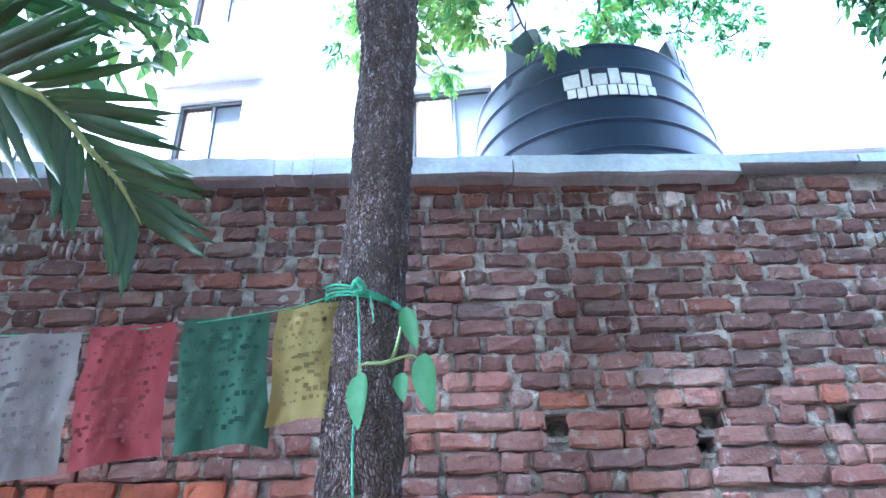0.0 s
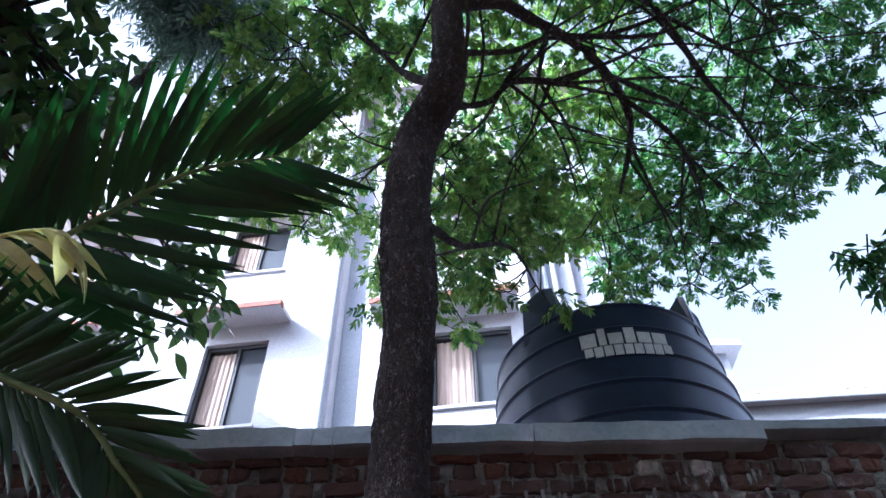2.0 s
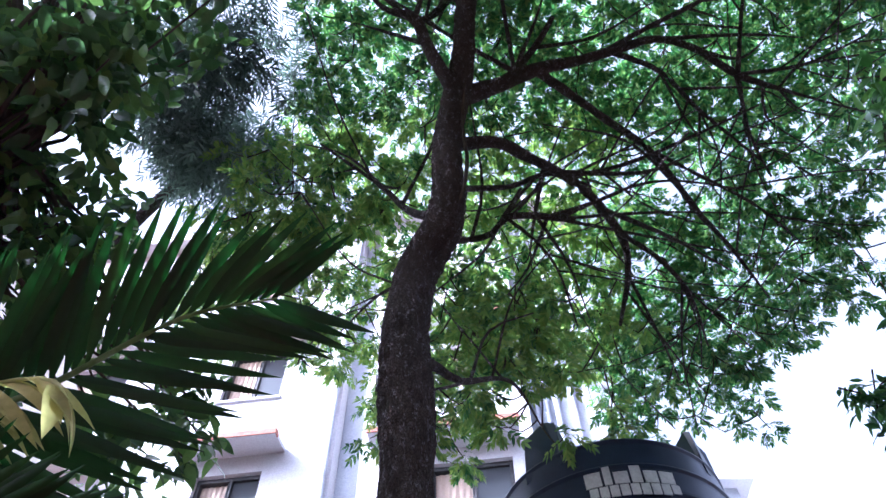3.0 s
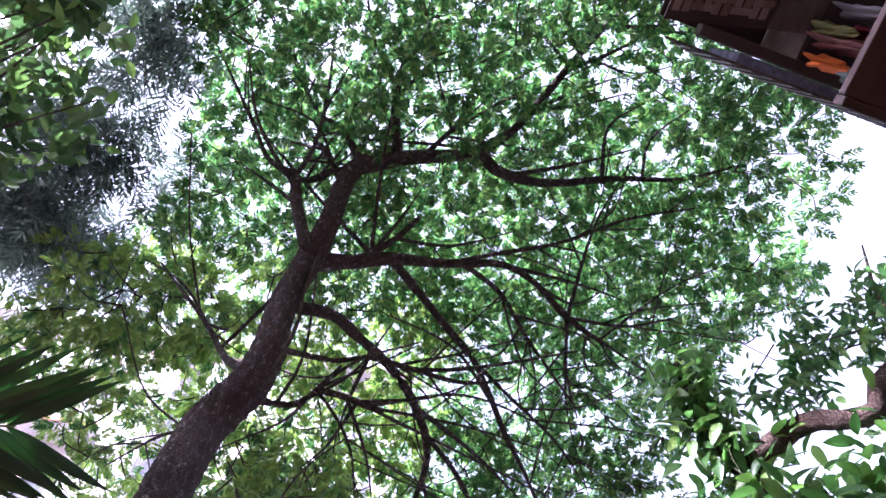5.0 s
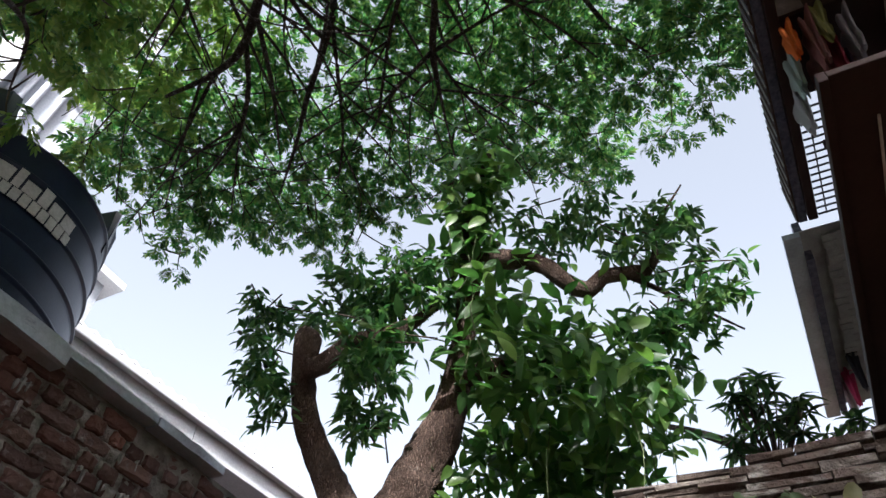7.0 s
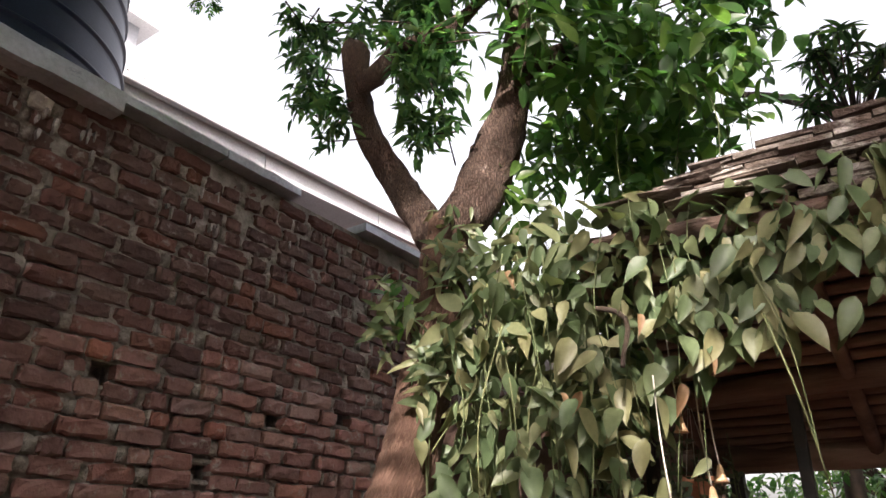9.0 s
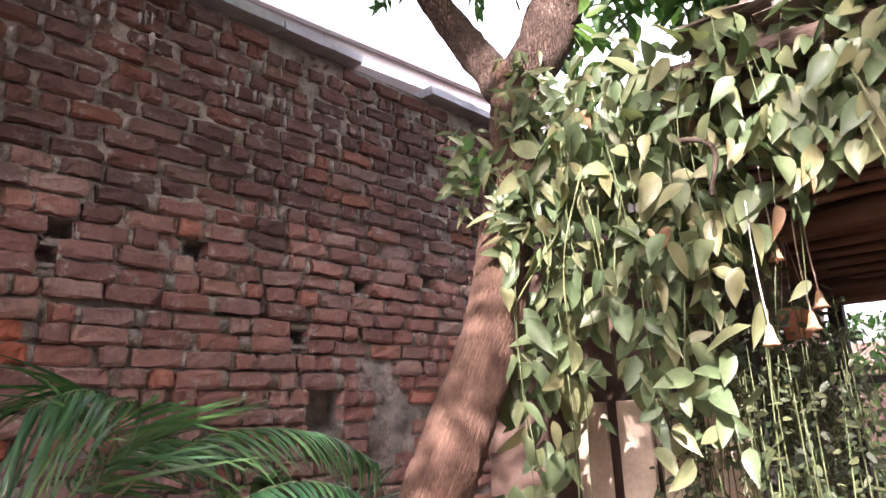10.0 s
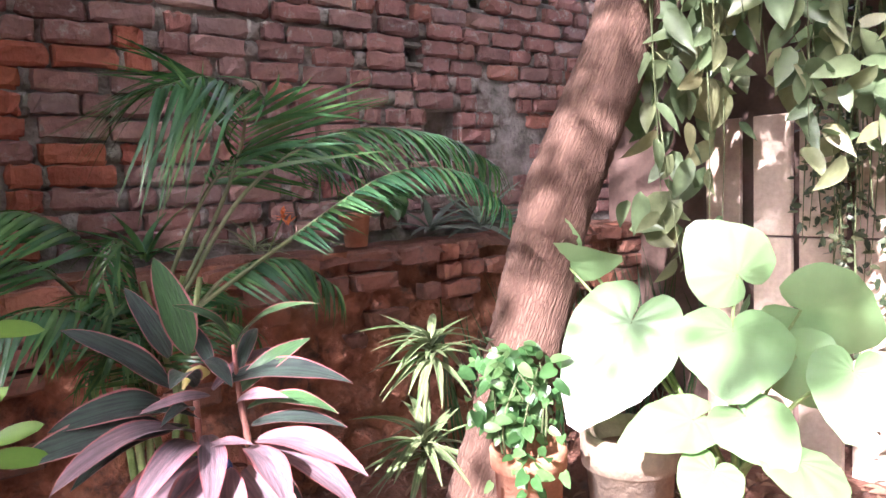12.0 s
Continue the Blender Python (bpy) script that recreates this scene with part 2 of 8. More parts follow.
M_FIG = foliage("broad_fig_leaf", (0.028, 0.06, 0.028), (0.07, 0.125, 0.05), 0.42, 0.22, (0.14, 0.21, 0.06), 40, (1.4, 1.75, 1.25), 0.7)
M_GREYFOL = foliage("feathery_leaf", (0.05, 0.065, 0.066), (0.14, 0.165, 0.16), 0.5, 0.5)
M_VINE = foliage("vine_leaf", (0.032, 0.062, 0.03), (0.1, 0.14, 0.07), 0.28, 0.46, (0.2, 0.19, 0.1), 40, (1.3, 1.6, 1.0), 0.4)
M_VINESTEM = surface("vine_stem", (0.06, 0.085, 0.035), (0.13, 0.15, 0.07), 12, 0.7, 0.2, 60)
M_RUNNER = surface("vine_runner", (0.1, 0.12, 0.05), (0.2, 0.21, 0.1), 12, 0.6, 0.2, 60)
M_DEADLEAF = foliage("dead_vine_leaf", (0.16, 0.085, 0.045), (0.28, 0.17, 0.09), 0.25, 0.6, None, 30, (1.3, 1.1, 0.9))
M_POTHOS = foliage("pothos_leaf", (0.02, 0.07, 0.026), (0.06, 0.15, 0.05), 0.35, 0.3, (0.12, 0.2, 0.08))
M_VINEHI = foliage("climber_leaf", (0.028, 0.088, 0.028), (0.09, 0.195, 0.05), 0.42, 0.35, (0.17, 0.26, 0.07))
# darker copy of the climber green, with the foliage's shade put into it
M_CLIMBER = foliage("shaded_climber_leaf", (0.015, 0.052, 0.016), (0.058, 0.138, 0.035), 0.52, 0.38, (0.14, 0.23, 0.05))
M_LIMELEAF = foliage("lime_leaf", (0.06, 0.13, 0.02), (0.12, 0.21, 0.035), 0.35, 0.4, None, 18)
# dark olive that carries the shade under the eave, where sun still reaches
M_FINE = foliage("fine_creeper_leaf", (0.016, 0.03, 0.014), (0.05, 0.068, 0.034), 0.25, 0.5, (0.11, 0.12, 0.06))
M_BIGLEAF = foliage("broad_leaf", (0.085, 0.165, 0.065), (0.14, 0.235, 0.105), 0.22, 0.33, None, 7, (1.3, 1.7, 1.0), 0.9)
def strap_leaf(name, dark, light, streak, sheen):
    """A strap leaf with lengthwise streaks and blotches, in the leaf's own directions."""
    m = foliage(name, dark, light, 0.14, 0.32, None, 30, (1.4, 1.6, 1.3), sheen)
    nt = m.node_tree
    b = nt.nodes["Principled BSDF"]
    old = b.inputs["Base Color"].links[0].from_socket
    co = nt.nodes.new("ShaderNodeTexCoord")
    col = old
    for stretch, size, cut, amount in (((1.2, 42, 1), 1.0, 0.5, 0.75), ((2.5, 12, 1), 1.6, 0.55, 0.5)):
        mp = nt.nodes.new("ShaderNodeMapping")
        mp.inputs["Scale"].default_value = stretch
        n = nt.nodes.new("ShaderNodeTexNoise")
        n.inputs["Scale"].default_value, n.inputs["Detail"].default_value = size, 5
        nt.links.new(co.outputs["Object"], mp.inputs[0])
        nt.links.new(mp.outputs[0], n.inputs["Vector"])
        mask = ramp(nt, n.outputs[0], [(cut - 0.08, (0, 0, 0)), (cut + 0.16, (amount, amount, amount))])
        col = mix(nt, mask, col, streak)
    nt.links.new(col, b.inputs["Base Color"])
    bp = nt.nodes.new("ShaderNodeBump")
    bp.inputs["Strength"].default_value, bp.inputs["Distance"].default_value = 0.5, 0.01
    nt.links.new(n.outputs[0], bp.inputs["Height"])
    nt.links.new(bp.outputs[0], b.inputs["Normal"])
    return m


M_CORDY = strap_leaf("cordyline_leaf", (0.01, 0.022, 0.022), (0.03, 0.034, 0.034), (0.055, 0.085, 0.065), 0.3)
M_CORDYG = strap_leaf("cordyline_green", (0.03, 0.07, 0.035), (0.06, 0.13, 0.05), (0.025, 0.05, 0.03), 0.3)
M_CORDYE = foliage("cordyline_margin", (0.2, 0.045, 0.06), (0.34, 0.12, 0.13), 0.2, 0.35)
M_CORDYP = strap_leaf("cordyline_pink", (0.12, 0.055, 0.08), (0.27, 0.17, 0.2), (0.05, 0.055, 0.06), 0.28)
M_VARI = strap_leaf("striped_leaf", (0.045, 0.095, 0.035), (0.08, 0.14, 0.055), (0.3, 0.29, 0.17), 0.4)
M_STEM = surface("green_stem", (0.1, 0.16, 0.05), (0.2, 0.26, 0.1), 12, 0.6, 0.2, 60)
M_REDSTEM = surface("red_stem", (0.2, 0.07, 0.06), (0.34, 0.16, 0.12), 12, 0.6, 0.2, 60)
M_LITTER = foliage("fallen_leaf", (0.06, 0.03, 0.02), (0.2, 0.1, 0.06), 0.05, 0.8)


def cloth(name, col, worn):
    m = surface(name, tuple(c * 0.75 for c in col), col, 7, 0.95, 0.5, 220, (worn, 12, 0.62))
    nt = m.node_tree
    t = nt.nodes.new("ShaderNodeBsdfTranslucent")
    t.inputs["Color"].default_value = (*col, 1)
    s = nt.nodes.new("ShaderNodeMixShader")
    s.inputs[0].default_value = 0.35
    nt.links.new(nt.nodes["Principled BSDF"].outputs[0], s.inputs[1])
    nt.links.new(t.outputs[0], s.inputs[2])
    nt.links.new(s.outputs[0], nt.nodes["Material Output"].inputs[0])
    return m


def glass(name):
    m = bpy.data.materials.new(name)
    m.use_nodes = True
    b = m.node_tree.nodes["Principled BSDF"]
    b.inputs["Base Color"].default_value = (0.05, 0.055, 0.06, 1)
    b.inputs["Roughness"].default_value, b.inputs["Specular IOR Level"].default_value = 0.06, 0.22
    return m


M_GLASS = glass("window_glass")


# ---------------------------------------------------------------- builders
def thing(name, label, category, group="", at=(0, 0, 0)):
    ob = new(name)
    ob.location, ob.empty_display_size = at, 0.1
    return tagged(ob, label, category, group)


def mesh_of(name, verts, faces, material, smooth=True):
    me = bpy.data.meshes.new(name)
    me.from_pydata([tuple(v) for v in verts], [], [tuple(f) for f in faces])
    me.materials.append(material)
    if smooth:
        me.polygons.foreach_set("use_smooth", np.ones(len(me.polygons), dtype=bool))
    me.update()
    return me


def put(name, me, parent=None, label="", kind=""):
    ob = new(name, me)
    if parent:
        ob.parent = parent
        ob.matrix_parent_inverse = Matrix.Translation(-parent.location)
    return tagged(ob, label, kind=kind)


def part(name, bm, material, parent, label="", smooth=False):
    me = bpy.data.meshes.new(name)
    bm.to_mesh(me)
    bm.free()
    me.materials.append(material)
    if smooth:
        me.polygons.foreach_set("use_smooth", np.ones(len(me.polygons), dtype=bool))
    return put(name, me, parent, label)


def structure(name, bm, material, label, smooth=False):
    ob = part(name, bm, material, None, label, smooth)
    return tagged(ob, kind="structure")


def box(bm, x0, x1, y0, y1, z0, z1, bevel=0.0, m=None):
    made = bmesh.ops.create_cube(bm, size=1)["verts"]
    t = Matrix.Translation(((x0 + x1) / 2, (y0 + y1) / 2, (z0 + z1) / 2)) @ Matrix.Diagonal((abs(x1 - x0), abs(y1 - y0), abs(z1 - z0), 1))
    bmesh.ops.transform(bm, matrix=(m @ t) if m else t, verts=made)
    if bevel:
        edges = list({e for v in made for e in v.link_edges})
        bmesh.ops.bevel(bm, geom=edges, offset=bevel, segments=2, affect="EDGES", profile=0.5)
    return bm


def boxed(*a, **k):
    return box(bmesh.new(), *a, **k)


def spline(pts, step=0.05):
    """Points along a smooth curve through pts (each x, y, z, radius)."""
    p = [np.array(v, float) for v in pts]
    p = [2 * p[0] - p[1]] + p + [2 * p[-1] - p[-2]]
    out = []
    for i in range(1, len(p) - 2):
        n = max(2, int(np.linalg.norm(p[i + 1][:3] - p[i][:3]) / step))
        for k in range(n):
            t = k / n
            out.append(0.5 * ((2 * p[i]) + (p[i + 1] - p[i - 1]) * t + (2 * p[i - 1] - 5 * p[i] + 4 * p[i + 1] - p[i + 2]) * t * t + (3 * p[i] - p[i - 1] - 3 * p[i + 1] + p[i + 2]) * t ** 3))
    out.append(p[-2])
    return np.array(out)


def tube(pts, sides=8, step=0.06, rough=0.0, freq=6.0, seed=0, stretch=0.25):
    """Verts and faces of a limb; rough: depth of the bark's ridges as a share of the radius."""
    c = spline(pts, step)
    verts, faces = [], []
    up = Vector((0.13, 0.2, 1)).normalized()
    for i, q in enumerate(c):
        a = c[max(i - 1, 0)][:3]
        b = c[min(i + 1, len(c) - 1)][:3]
        d = Vector(b - a).normalized()
        side = d.cross(Vector((1, 0, 0)) if abs(d.x) < 0.8 else Vector((0, 1, 0))).normalized()
        other = d.cross(side)
        r = max(q[3], 0.0015)
        for k in range(sides):
            an = 2 * math.pi * k / sides
            w = side * math.cos(an) + other * math.sin(an)
            g = r
            if rough:
                s = Vector(q[:3]) + w * r
                s = Vector((s.x * freq, s.y * freq, s.z * freq * stretch)) + Vector((seed, 0, 0))
                ridge = 1 - abs(noise.noise(s)) * 2
                lump = noise.noise(Vector(q[:3]) * 2.2 + w * 0.5 + Vector((0, seed, 0)))
                g = r * (1 + rough * (ridge - 0.5) + rough * 0.8 * lump + rough * 0.7 * noise.noise(s * 3))
            verts.append(Vector(q[:3]) + w * g)
    n = len(c)
    for i in range(n - 1):
        for k in range(sides):
            k2 = (k + 1) % sides
            faces.append((i * sides + k, i * sides + k2, (i + 1) * sides + k2, (i + 1) * sides + k))
    faces.append(tuple(range(sides - 1, -1, -1)))
    faces.append(tuple((n - 1) * sides + k for k in range(sides)))
    return verts, faces


class Heap:
    """Many small pieces gathered into one mesh."""

    def __init__(self):
        self.v, self.f, self.n = [], [], 0

    def add(self, verts, faces):
        self.v.append(np.array([tuple(q) for q in verts], float))
        self.f += [tuple(i + self.n for i in q) for q in faces]
        self.n += len(verts)

    def place(self, template, m):
        v, f = template
        r = np.array(m.to_3x3())
        self.v.append(v @ r.T + np.array(m.translation))
        self.f += [tuple(i + self.n for i in q) for q in f]
        self.n += len(v)

    def mesh(self, name, material, smooth=True):
        return mesh_of(name, np.concatenate(self.v), self.f, material, smooth)


def lance(t):
    return math.sin(math.pi * min(1, t ** 0.75 * 0.97 + 0.03)) ** 0.8


def heart(t):
    return 1.62 * (t + 0.03) ** 0.36 * max(0.0, 1 - t) ** 0.78


def ovate(t):
    return 2.62 * (t + 0.004) ** 0.68 * max(0.0, 1 - t) ** 1.02


def acute(t):
    return 3.05 * (t + 0.003) ** 0.62 * max(0.0, 1 - t) ** 1.35


def oval(t):
    return math.sqrt(max(0.0, 1 - (2 * t - 1) ** 2)) * (1.1 - 0.25 * t)


def blade(n, length, width, shape=lance, fold=0.15, droop=0.2, notch=0.0, wave=0.0, twist=0.0):
    """A leaf along +x with its face to +z: n steps, half-width shape(t), folded at the midrib, drooping at the tip."""
    v, f = [], []
    for i in range(n + 1):
        t = i / n
        w = width / 2 * shape(t)
        x = length * t
        z = -droop * length * t * t
        a = twist * t
        lobe = -notch * length * max(0.0, 1 - t * 3) ** 1.5
        for s in (-1, 0, 1):
            yy, zz = s * w, abs(s) * w * fold * 2 + (wave * width * math.sin(t * 9 + s) if s else 0)
            v.append((x + (lobe if s else 0), yy * math.cos(a) - zz * math.sin(a), z + yy * math.sin(a) + zz * math.cos(a)))
    for i in range(n):
        a = i * 3
        f += [(a, a + 3, a + 4, a + 1), (a + 1, a + 4, a + 5, a + 2)]
    return np.array(v), f


def strap(n, width, arch, fold, wave, materials, name="leaf"):
    """A strap leaf of length 1 along +x that arches over its chord; its margins take the second material."""
    v, f = [], []
    for i in range(n + 1):
        t = i / n
        w = width / 2 * (math.sin(math.pi * min(1, t ** 0.85 * 0.95 + 0.05)) ** 0.75)
        for s in (-1, -0.88, 0, 0.88, 1):
            v.append((t, s * w, arch * 4 * t * (1 - t) + abs(s) * w * fold * 2 + wave * width * math.sin(t * 11 + s * 2) * abs(s)))
    for i in range(n):
        for k in range(4):
            a = i * 5 + k
            f.append((a, a + 5, a + 6, a + 1))
    me = mesh_of(name, v, f, materials[0])
    me.materials.append(materials[1])
    for i, p in enumerate(me.polygons):
        p.material_index = 1 if i % 4 in (0, 3) else 0
    return me


def heart_leaf(rnd, wide=1.0, droop=0.18, cup=0.12):
    """A large heart-shaped leaf: the stalk joins at the origin, the tip is at x = 1, two lobes reach back; veins are shallow grooves."""
    v, f = [(0, 0, 0)], []
    sect, rings = 44, 6
    out = [(0, 1.0), (12, 0.86), (30, 0.7), (55, 0.6), (85, 0.53), (115, 0.48), (140, 0.43), (160, 0.36), (172, 0.22), (180, 0.06)]
    seed = rnd.uniform(0, 50)
    for k in range(sect):
        an = -180 + 360 * (k + 0.5) / sect
        a = abs(an)
        for (a0, r0), (a1, r1) in zip(out, out[1:]):
            if a0 <= a <= a1:
                rr = r0 + (r1 - r0) * (a - a0) / (a1 - a0)
        rr *= 1 + 0.05 * noise.noise(Vector((an * 0.04, seed, 0)))
        for q in range(1, rings + 1):
            u = q / rings
            x, y = rr * u * math.cos(radians(an)), rr * u * math.sin(radians(an)) * wide
            vein = 0.028 * u * abs(math.sin(radians(an) * 5.5))
            z = cup * abs(y) - droop * max(0, x) ** 2 - 0.35 * y * y - (0.25 * x * x if x < 0 else 0) + vein + 0.03 * u * u * noise.noise(Vector((x * 3, y * 3, seed)))
            v.append((x, y, z))
    for k in range(sect):
        k2 = k + 1
        if k2 == sect:
            break
        f.append((0, 1 + k * rings, 1 + k2 * rings))
        for q in range(rings - 1):
            f.append((1 + k * rings + q, 2 + k * rings + q, 2 + k2 * rings + q, 1 + k2 * rings + q))
    return v, f


def aim(at, d, roll=0.0, size=1.0, up=(0, 0, 1)):
    """Pose for a leaf at a point: +x along d, face towards up, then rolled about d."""
    x = Vector(d).normalized()
    u = Vector(up)
    y = u.cross(x)
    if y.length < 1e-3:
        y = Vector((0, 1, 0)).cross(x)
    y.normalize()
    z = x.cross(y)
    m = Matrix((x, y, z)).transposed().to_4x4()
    return Matrix.Translation(Vector(at)) @ m @ Matrix.Rotation(roll, 4, "X") @ Matrix.Diagonal((size, size, size, 1))


def pinnate(pairs, length, leaf, wide, rnd):
    """A feather-like leaf: pairs of leaflets and one at the tip."""
    h = Heap()
    for i in range(pairs):
        t = (i + 0.7) / pairs
        for s in (-1, 1):
            ln = leaf * (0.75 + 0.4 * math.sin(math.pi * (0.15 + t * 0.75))) * rnd.uniform(0.85, 1.1)
            an = s * radians(rnd.uniform(48, 68) - 22 * t)
            m = Matrix.Translation((length * t, 0, -0.16 * length * t * t)) @ Matrix.Rotation(an, 4, "Z") @ Matrix.Rotation(radians(rnd.uniform(-5, 28)), 4, "Y") @ Matrix.Rotation(rnd.uniform(-0.5, 0.5), 4, "X")
            h.place(blade(2, ln, wide, lance, 0.1, 0.15), m)
    h.place(blade(2, leaf, wide, lance, 0.1, 0.2), Matrix.Translation((length * 0.97, 0, -0.16 * length)))
    return np.concatenate(h.v), h.f


def leaflet(length, width, bend):
    """A small lance-shaped leaflet as one six-cornered face, for crowns of many thousands."""
    x = (0, 0.28, 0.66, 1, 0.66, 0.28)
    y = (0, 0.5, 0.36, 0, -0.36, -0.5)
    return np.array([(length * a, width * b, -bend * length * a * a) for a, b in zip(x, y)]), [(0, 5, 4, 3, 2, 1)]


def spray(pairs, length, leaf, wide, rnd):
    """A drooping compound leaf: bare stalk, then pairs of leaflets that crowd towards the tip."""
    h = Heap()
    for i in range(pairs):
        t = 0.3 + 0.66 * (i + 0.5) / pairs
        for s in (-1, 1):
            ln = leaf * (0.75 + 0.4 * math.sin(math.pi * (0.2 + 0.7 * i / pairs))) * rnd.uniform(0.85, 1.12)
            an = s * radians(rnd.uniform(46, 66) - 20 * t)
            m = Matrix.Translation((length * t, 0, -0.22 * length * t * t)) @ Matrix.Rotation(an, 4, "Z") @ Matrix.Rotation(radians(rnd.uniform(0, 35)), 4, "Y") @ Matrix.Rotation(rnd.uniform(-0.5, 0.5), 4, "X")
            h.place(leaflet(ln, wide * rnd.uniform(0.85, 1.15), 0.15), m)
    h.place(leaflet(leaf, wide, 0.2), Matrix.Translation((length * 0.96, 0, -0.2 * length)) @ Matrix.Rotation(0.4, 4, "Y"))
    h.add([(0, -0.0015, 0), (0, 0.0015, 0), (length, 0.001, -0.21 * length), (length, -0.001, -0.21 * length)], [(0, 1, 2, 3)])
    return np.concatenate(h.v), h.f


def rand_dir(rnd, low=-1.0, high=1.0):
    z = rnd.uniform(low, high)
    a = rnd.uniform(0, 2 * math.pi)
    r = math.sqrt(1 - z * z)
    return Vector((r * math.cos(a), r * math.sin(a), z))

# ---------------------------------------------------------------- ground
WALL_Y, LEDGE_Y, LEDGE_Z, GROUND = 3.1, 2.8, 1.2, 0.1


def relief(x0, x1, z0, z1, cell, y, depth, freq, seed, skip=None):
    """An upright rough sheet facing -y, with ridged lumps; skip(x, z) leaves openings."""
    nx, nz = int((x1 - x0) / cell), int((z1 - z0) / cell)
    v, f = [], []
    for j in range(nz + 1):
        for i in range(nx + 1):
            x, z = x0 + (x1 - x0) * i / nx, z0 + (z1 - z0) * j / nz
            p = Vector((x * freq + seed, z * freq, seed))
            d = noise.fractal(p, 0.9, 2.1, 4) * depth + noise.noise(p * 0.22) * depth * 0.8
            v.append((x, y - d, z))
    for j in range(nz):
        for i in range(nx):
            if skip and skip(x0 + (x1 - x0) * (i + 0.5) / nx, z0 + (z1 - z0) * (j + 0.5) / nz):
                continue
            a = j * (nx + 1) + i
            f.append((a, a + 1, a + nx + 2, a + nx + 1))
    return v, f


def build_ground():
    v, f = [], []
    xs = [-400, -60, -20, -10] + [-6 + 0.12 * i for i in range(117)] + [12, 25, 70, 400]
    ys = [-400, -60, -20, -8] + [-3 + 0.12 * i for i in range(52)] + [8, 25, 70, 400]
    for y in ys:
        for x in xs:
            near = abs(x) < 9 and -4 < y < 3.4
            z = GROUND + (noise.fractal(Vector((x * 1.7, y * 1.7, 3)), 0.9, 2, 3) * 0.035 + max(0, y - 2.1) * 0.12 * (1 if x > -6 else 0) if near else -0.02)
            v.append((x, y, z))
    n = len(xs)
    for j in range(len(ys) - 1):
        for i in range(n - 1):
            a = j * n + i
            f.append((a, a + 1, a + n + 1, a + n))
    return tagged(put("ground", mesh_of("ground", v, f, M_SOIL)), "reddish brown bare garden soil with fallen leaves", kind="structure")


build_ground()

# openings left in the brickwork: x0, x1, z0, z1
HOLES = [(0.8, 0.89, 2.42, 2.5), (1.47, 1.57, 2.43, 2.51), (1.44, 1.51, 2.34, 2.4), (2.07, 2.17, 2.43, 2.51), (2.78, 3.0, 1.63, 1.82), (3.1, 3.21, 2.385, 2.45), (3.66, 3.78, 2.475, 2.54), (2.66, 2.77, 2.07, 2.13)]


def in_hole(x, z):
    return any(a - 0.012 < x < b + 0.012 and c - 0.01 < z < d + 0.01 for a, b, c, d in HOLES)


COPE_STEP = 1.9


def build_wall():
    wall = boxed(-8, 9, WALL_Y + 0.14, WALL_Y + 0.36, -0.3, 3.74)
    wall = structure("wall_north", wall, M_MORTAR, "old brick boundary wall with rough grey mortar and holes")
    v, f = relief(-5.5, 6.2, LEDGE_Z - 0.04, 3.745, 0.022, WALL_Y + 0.016, 0.012, 16, 3, in_hole)
    for i, (x, y, z) in enumerate(v):
        # joints washed out deeper low in the wall
        deep = 0.022 * min(1.0, max(0.0, (2.75 - z) / 0.5)) + 0.012 * noise.noise(Vector((x * 1.3, z * 1.3, 8)))
        v[i] = (x, y + max(0.0, deep), z)
    put("mortar", mesh_of("mortar", v, f, M_MORTAR), wall, "grey crumbling mortar joints")
    for a, b, c, d in HOLES:
        bm = boxed(a - 0.02, b + 0.02, WALL_Y + 0.02, WALL_Y + 0.14, c - 0.03, c - 0.012)
        box(bm, a - 0.03, a - 0.012, WALL_Y + 0.02, WALL_Y + 0.14, c - 0.02, d + 0.02)
        box(bm, b + 0.012, b + 0.03, WALL_Y + 0.02, WALL_Y + 0.14, c - 0.02, d + 0.02)
        box(bm, a - 0.02, b + 0.02, WALL_Y + 0.02, WALL_Y + 0.14, d + 0.012, d + 0.03)
        part("hole_lining", bm, M_MORTAR, wall)
    return wall


wall_north = build_wall()


def build_plinth():
    bm = boxed(-8, 9, LEDGE_Y + 0.1, WALL_Y + 0.2, -0.3, LEDGE_Z - 0.03)
    ob = structure("wall_base", bm, M_MUD, "low mud-plastered brick ledge along the foot of the wall")
    v, f = relief(-5.5, 6.2, 0.0, LEDGE_Z - 0.02, 0.022, LEDGE_Y + 0.05, 0.075, 9, 11)
    put("mud_face", mesh_of("mud_face", v, f, M_MUD), ob, "crumbling reddish mud plaster")
    v, f = [], []
    n = 200
    for i in range(n + 1):
        x = -5.5 + 11.7 * i / n
        for k in range(6):
            y = LEDGE_Y - 0.02 + (WALL_Y + 0.05 - LEDGE_Y) * k / 5
            v.append((x, y, LEDGE_Z - 0.02 + 0.025 * noise.noise(Vector((x * 5, y * 9, 1))) - (0.05 if k == 0 else 0)))
    for i in range(n):
        for k in range(5):
            a = i * 6 + k
            f.append((a, a + 6, a + 7, a + 1))
    put("ledge_top", mesh_of("ledge_top", v, f, M_SOIL), ob, "soil-covered ledge top")
    return ob


wall_base = build_plinth()


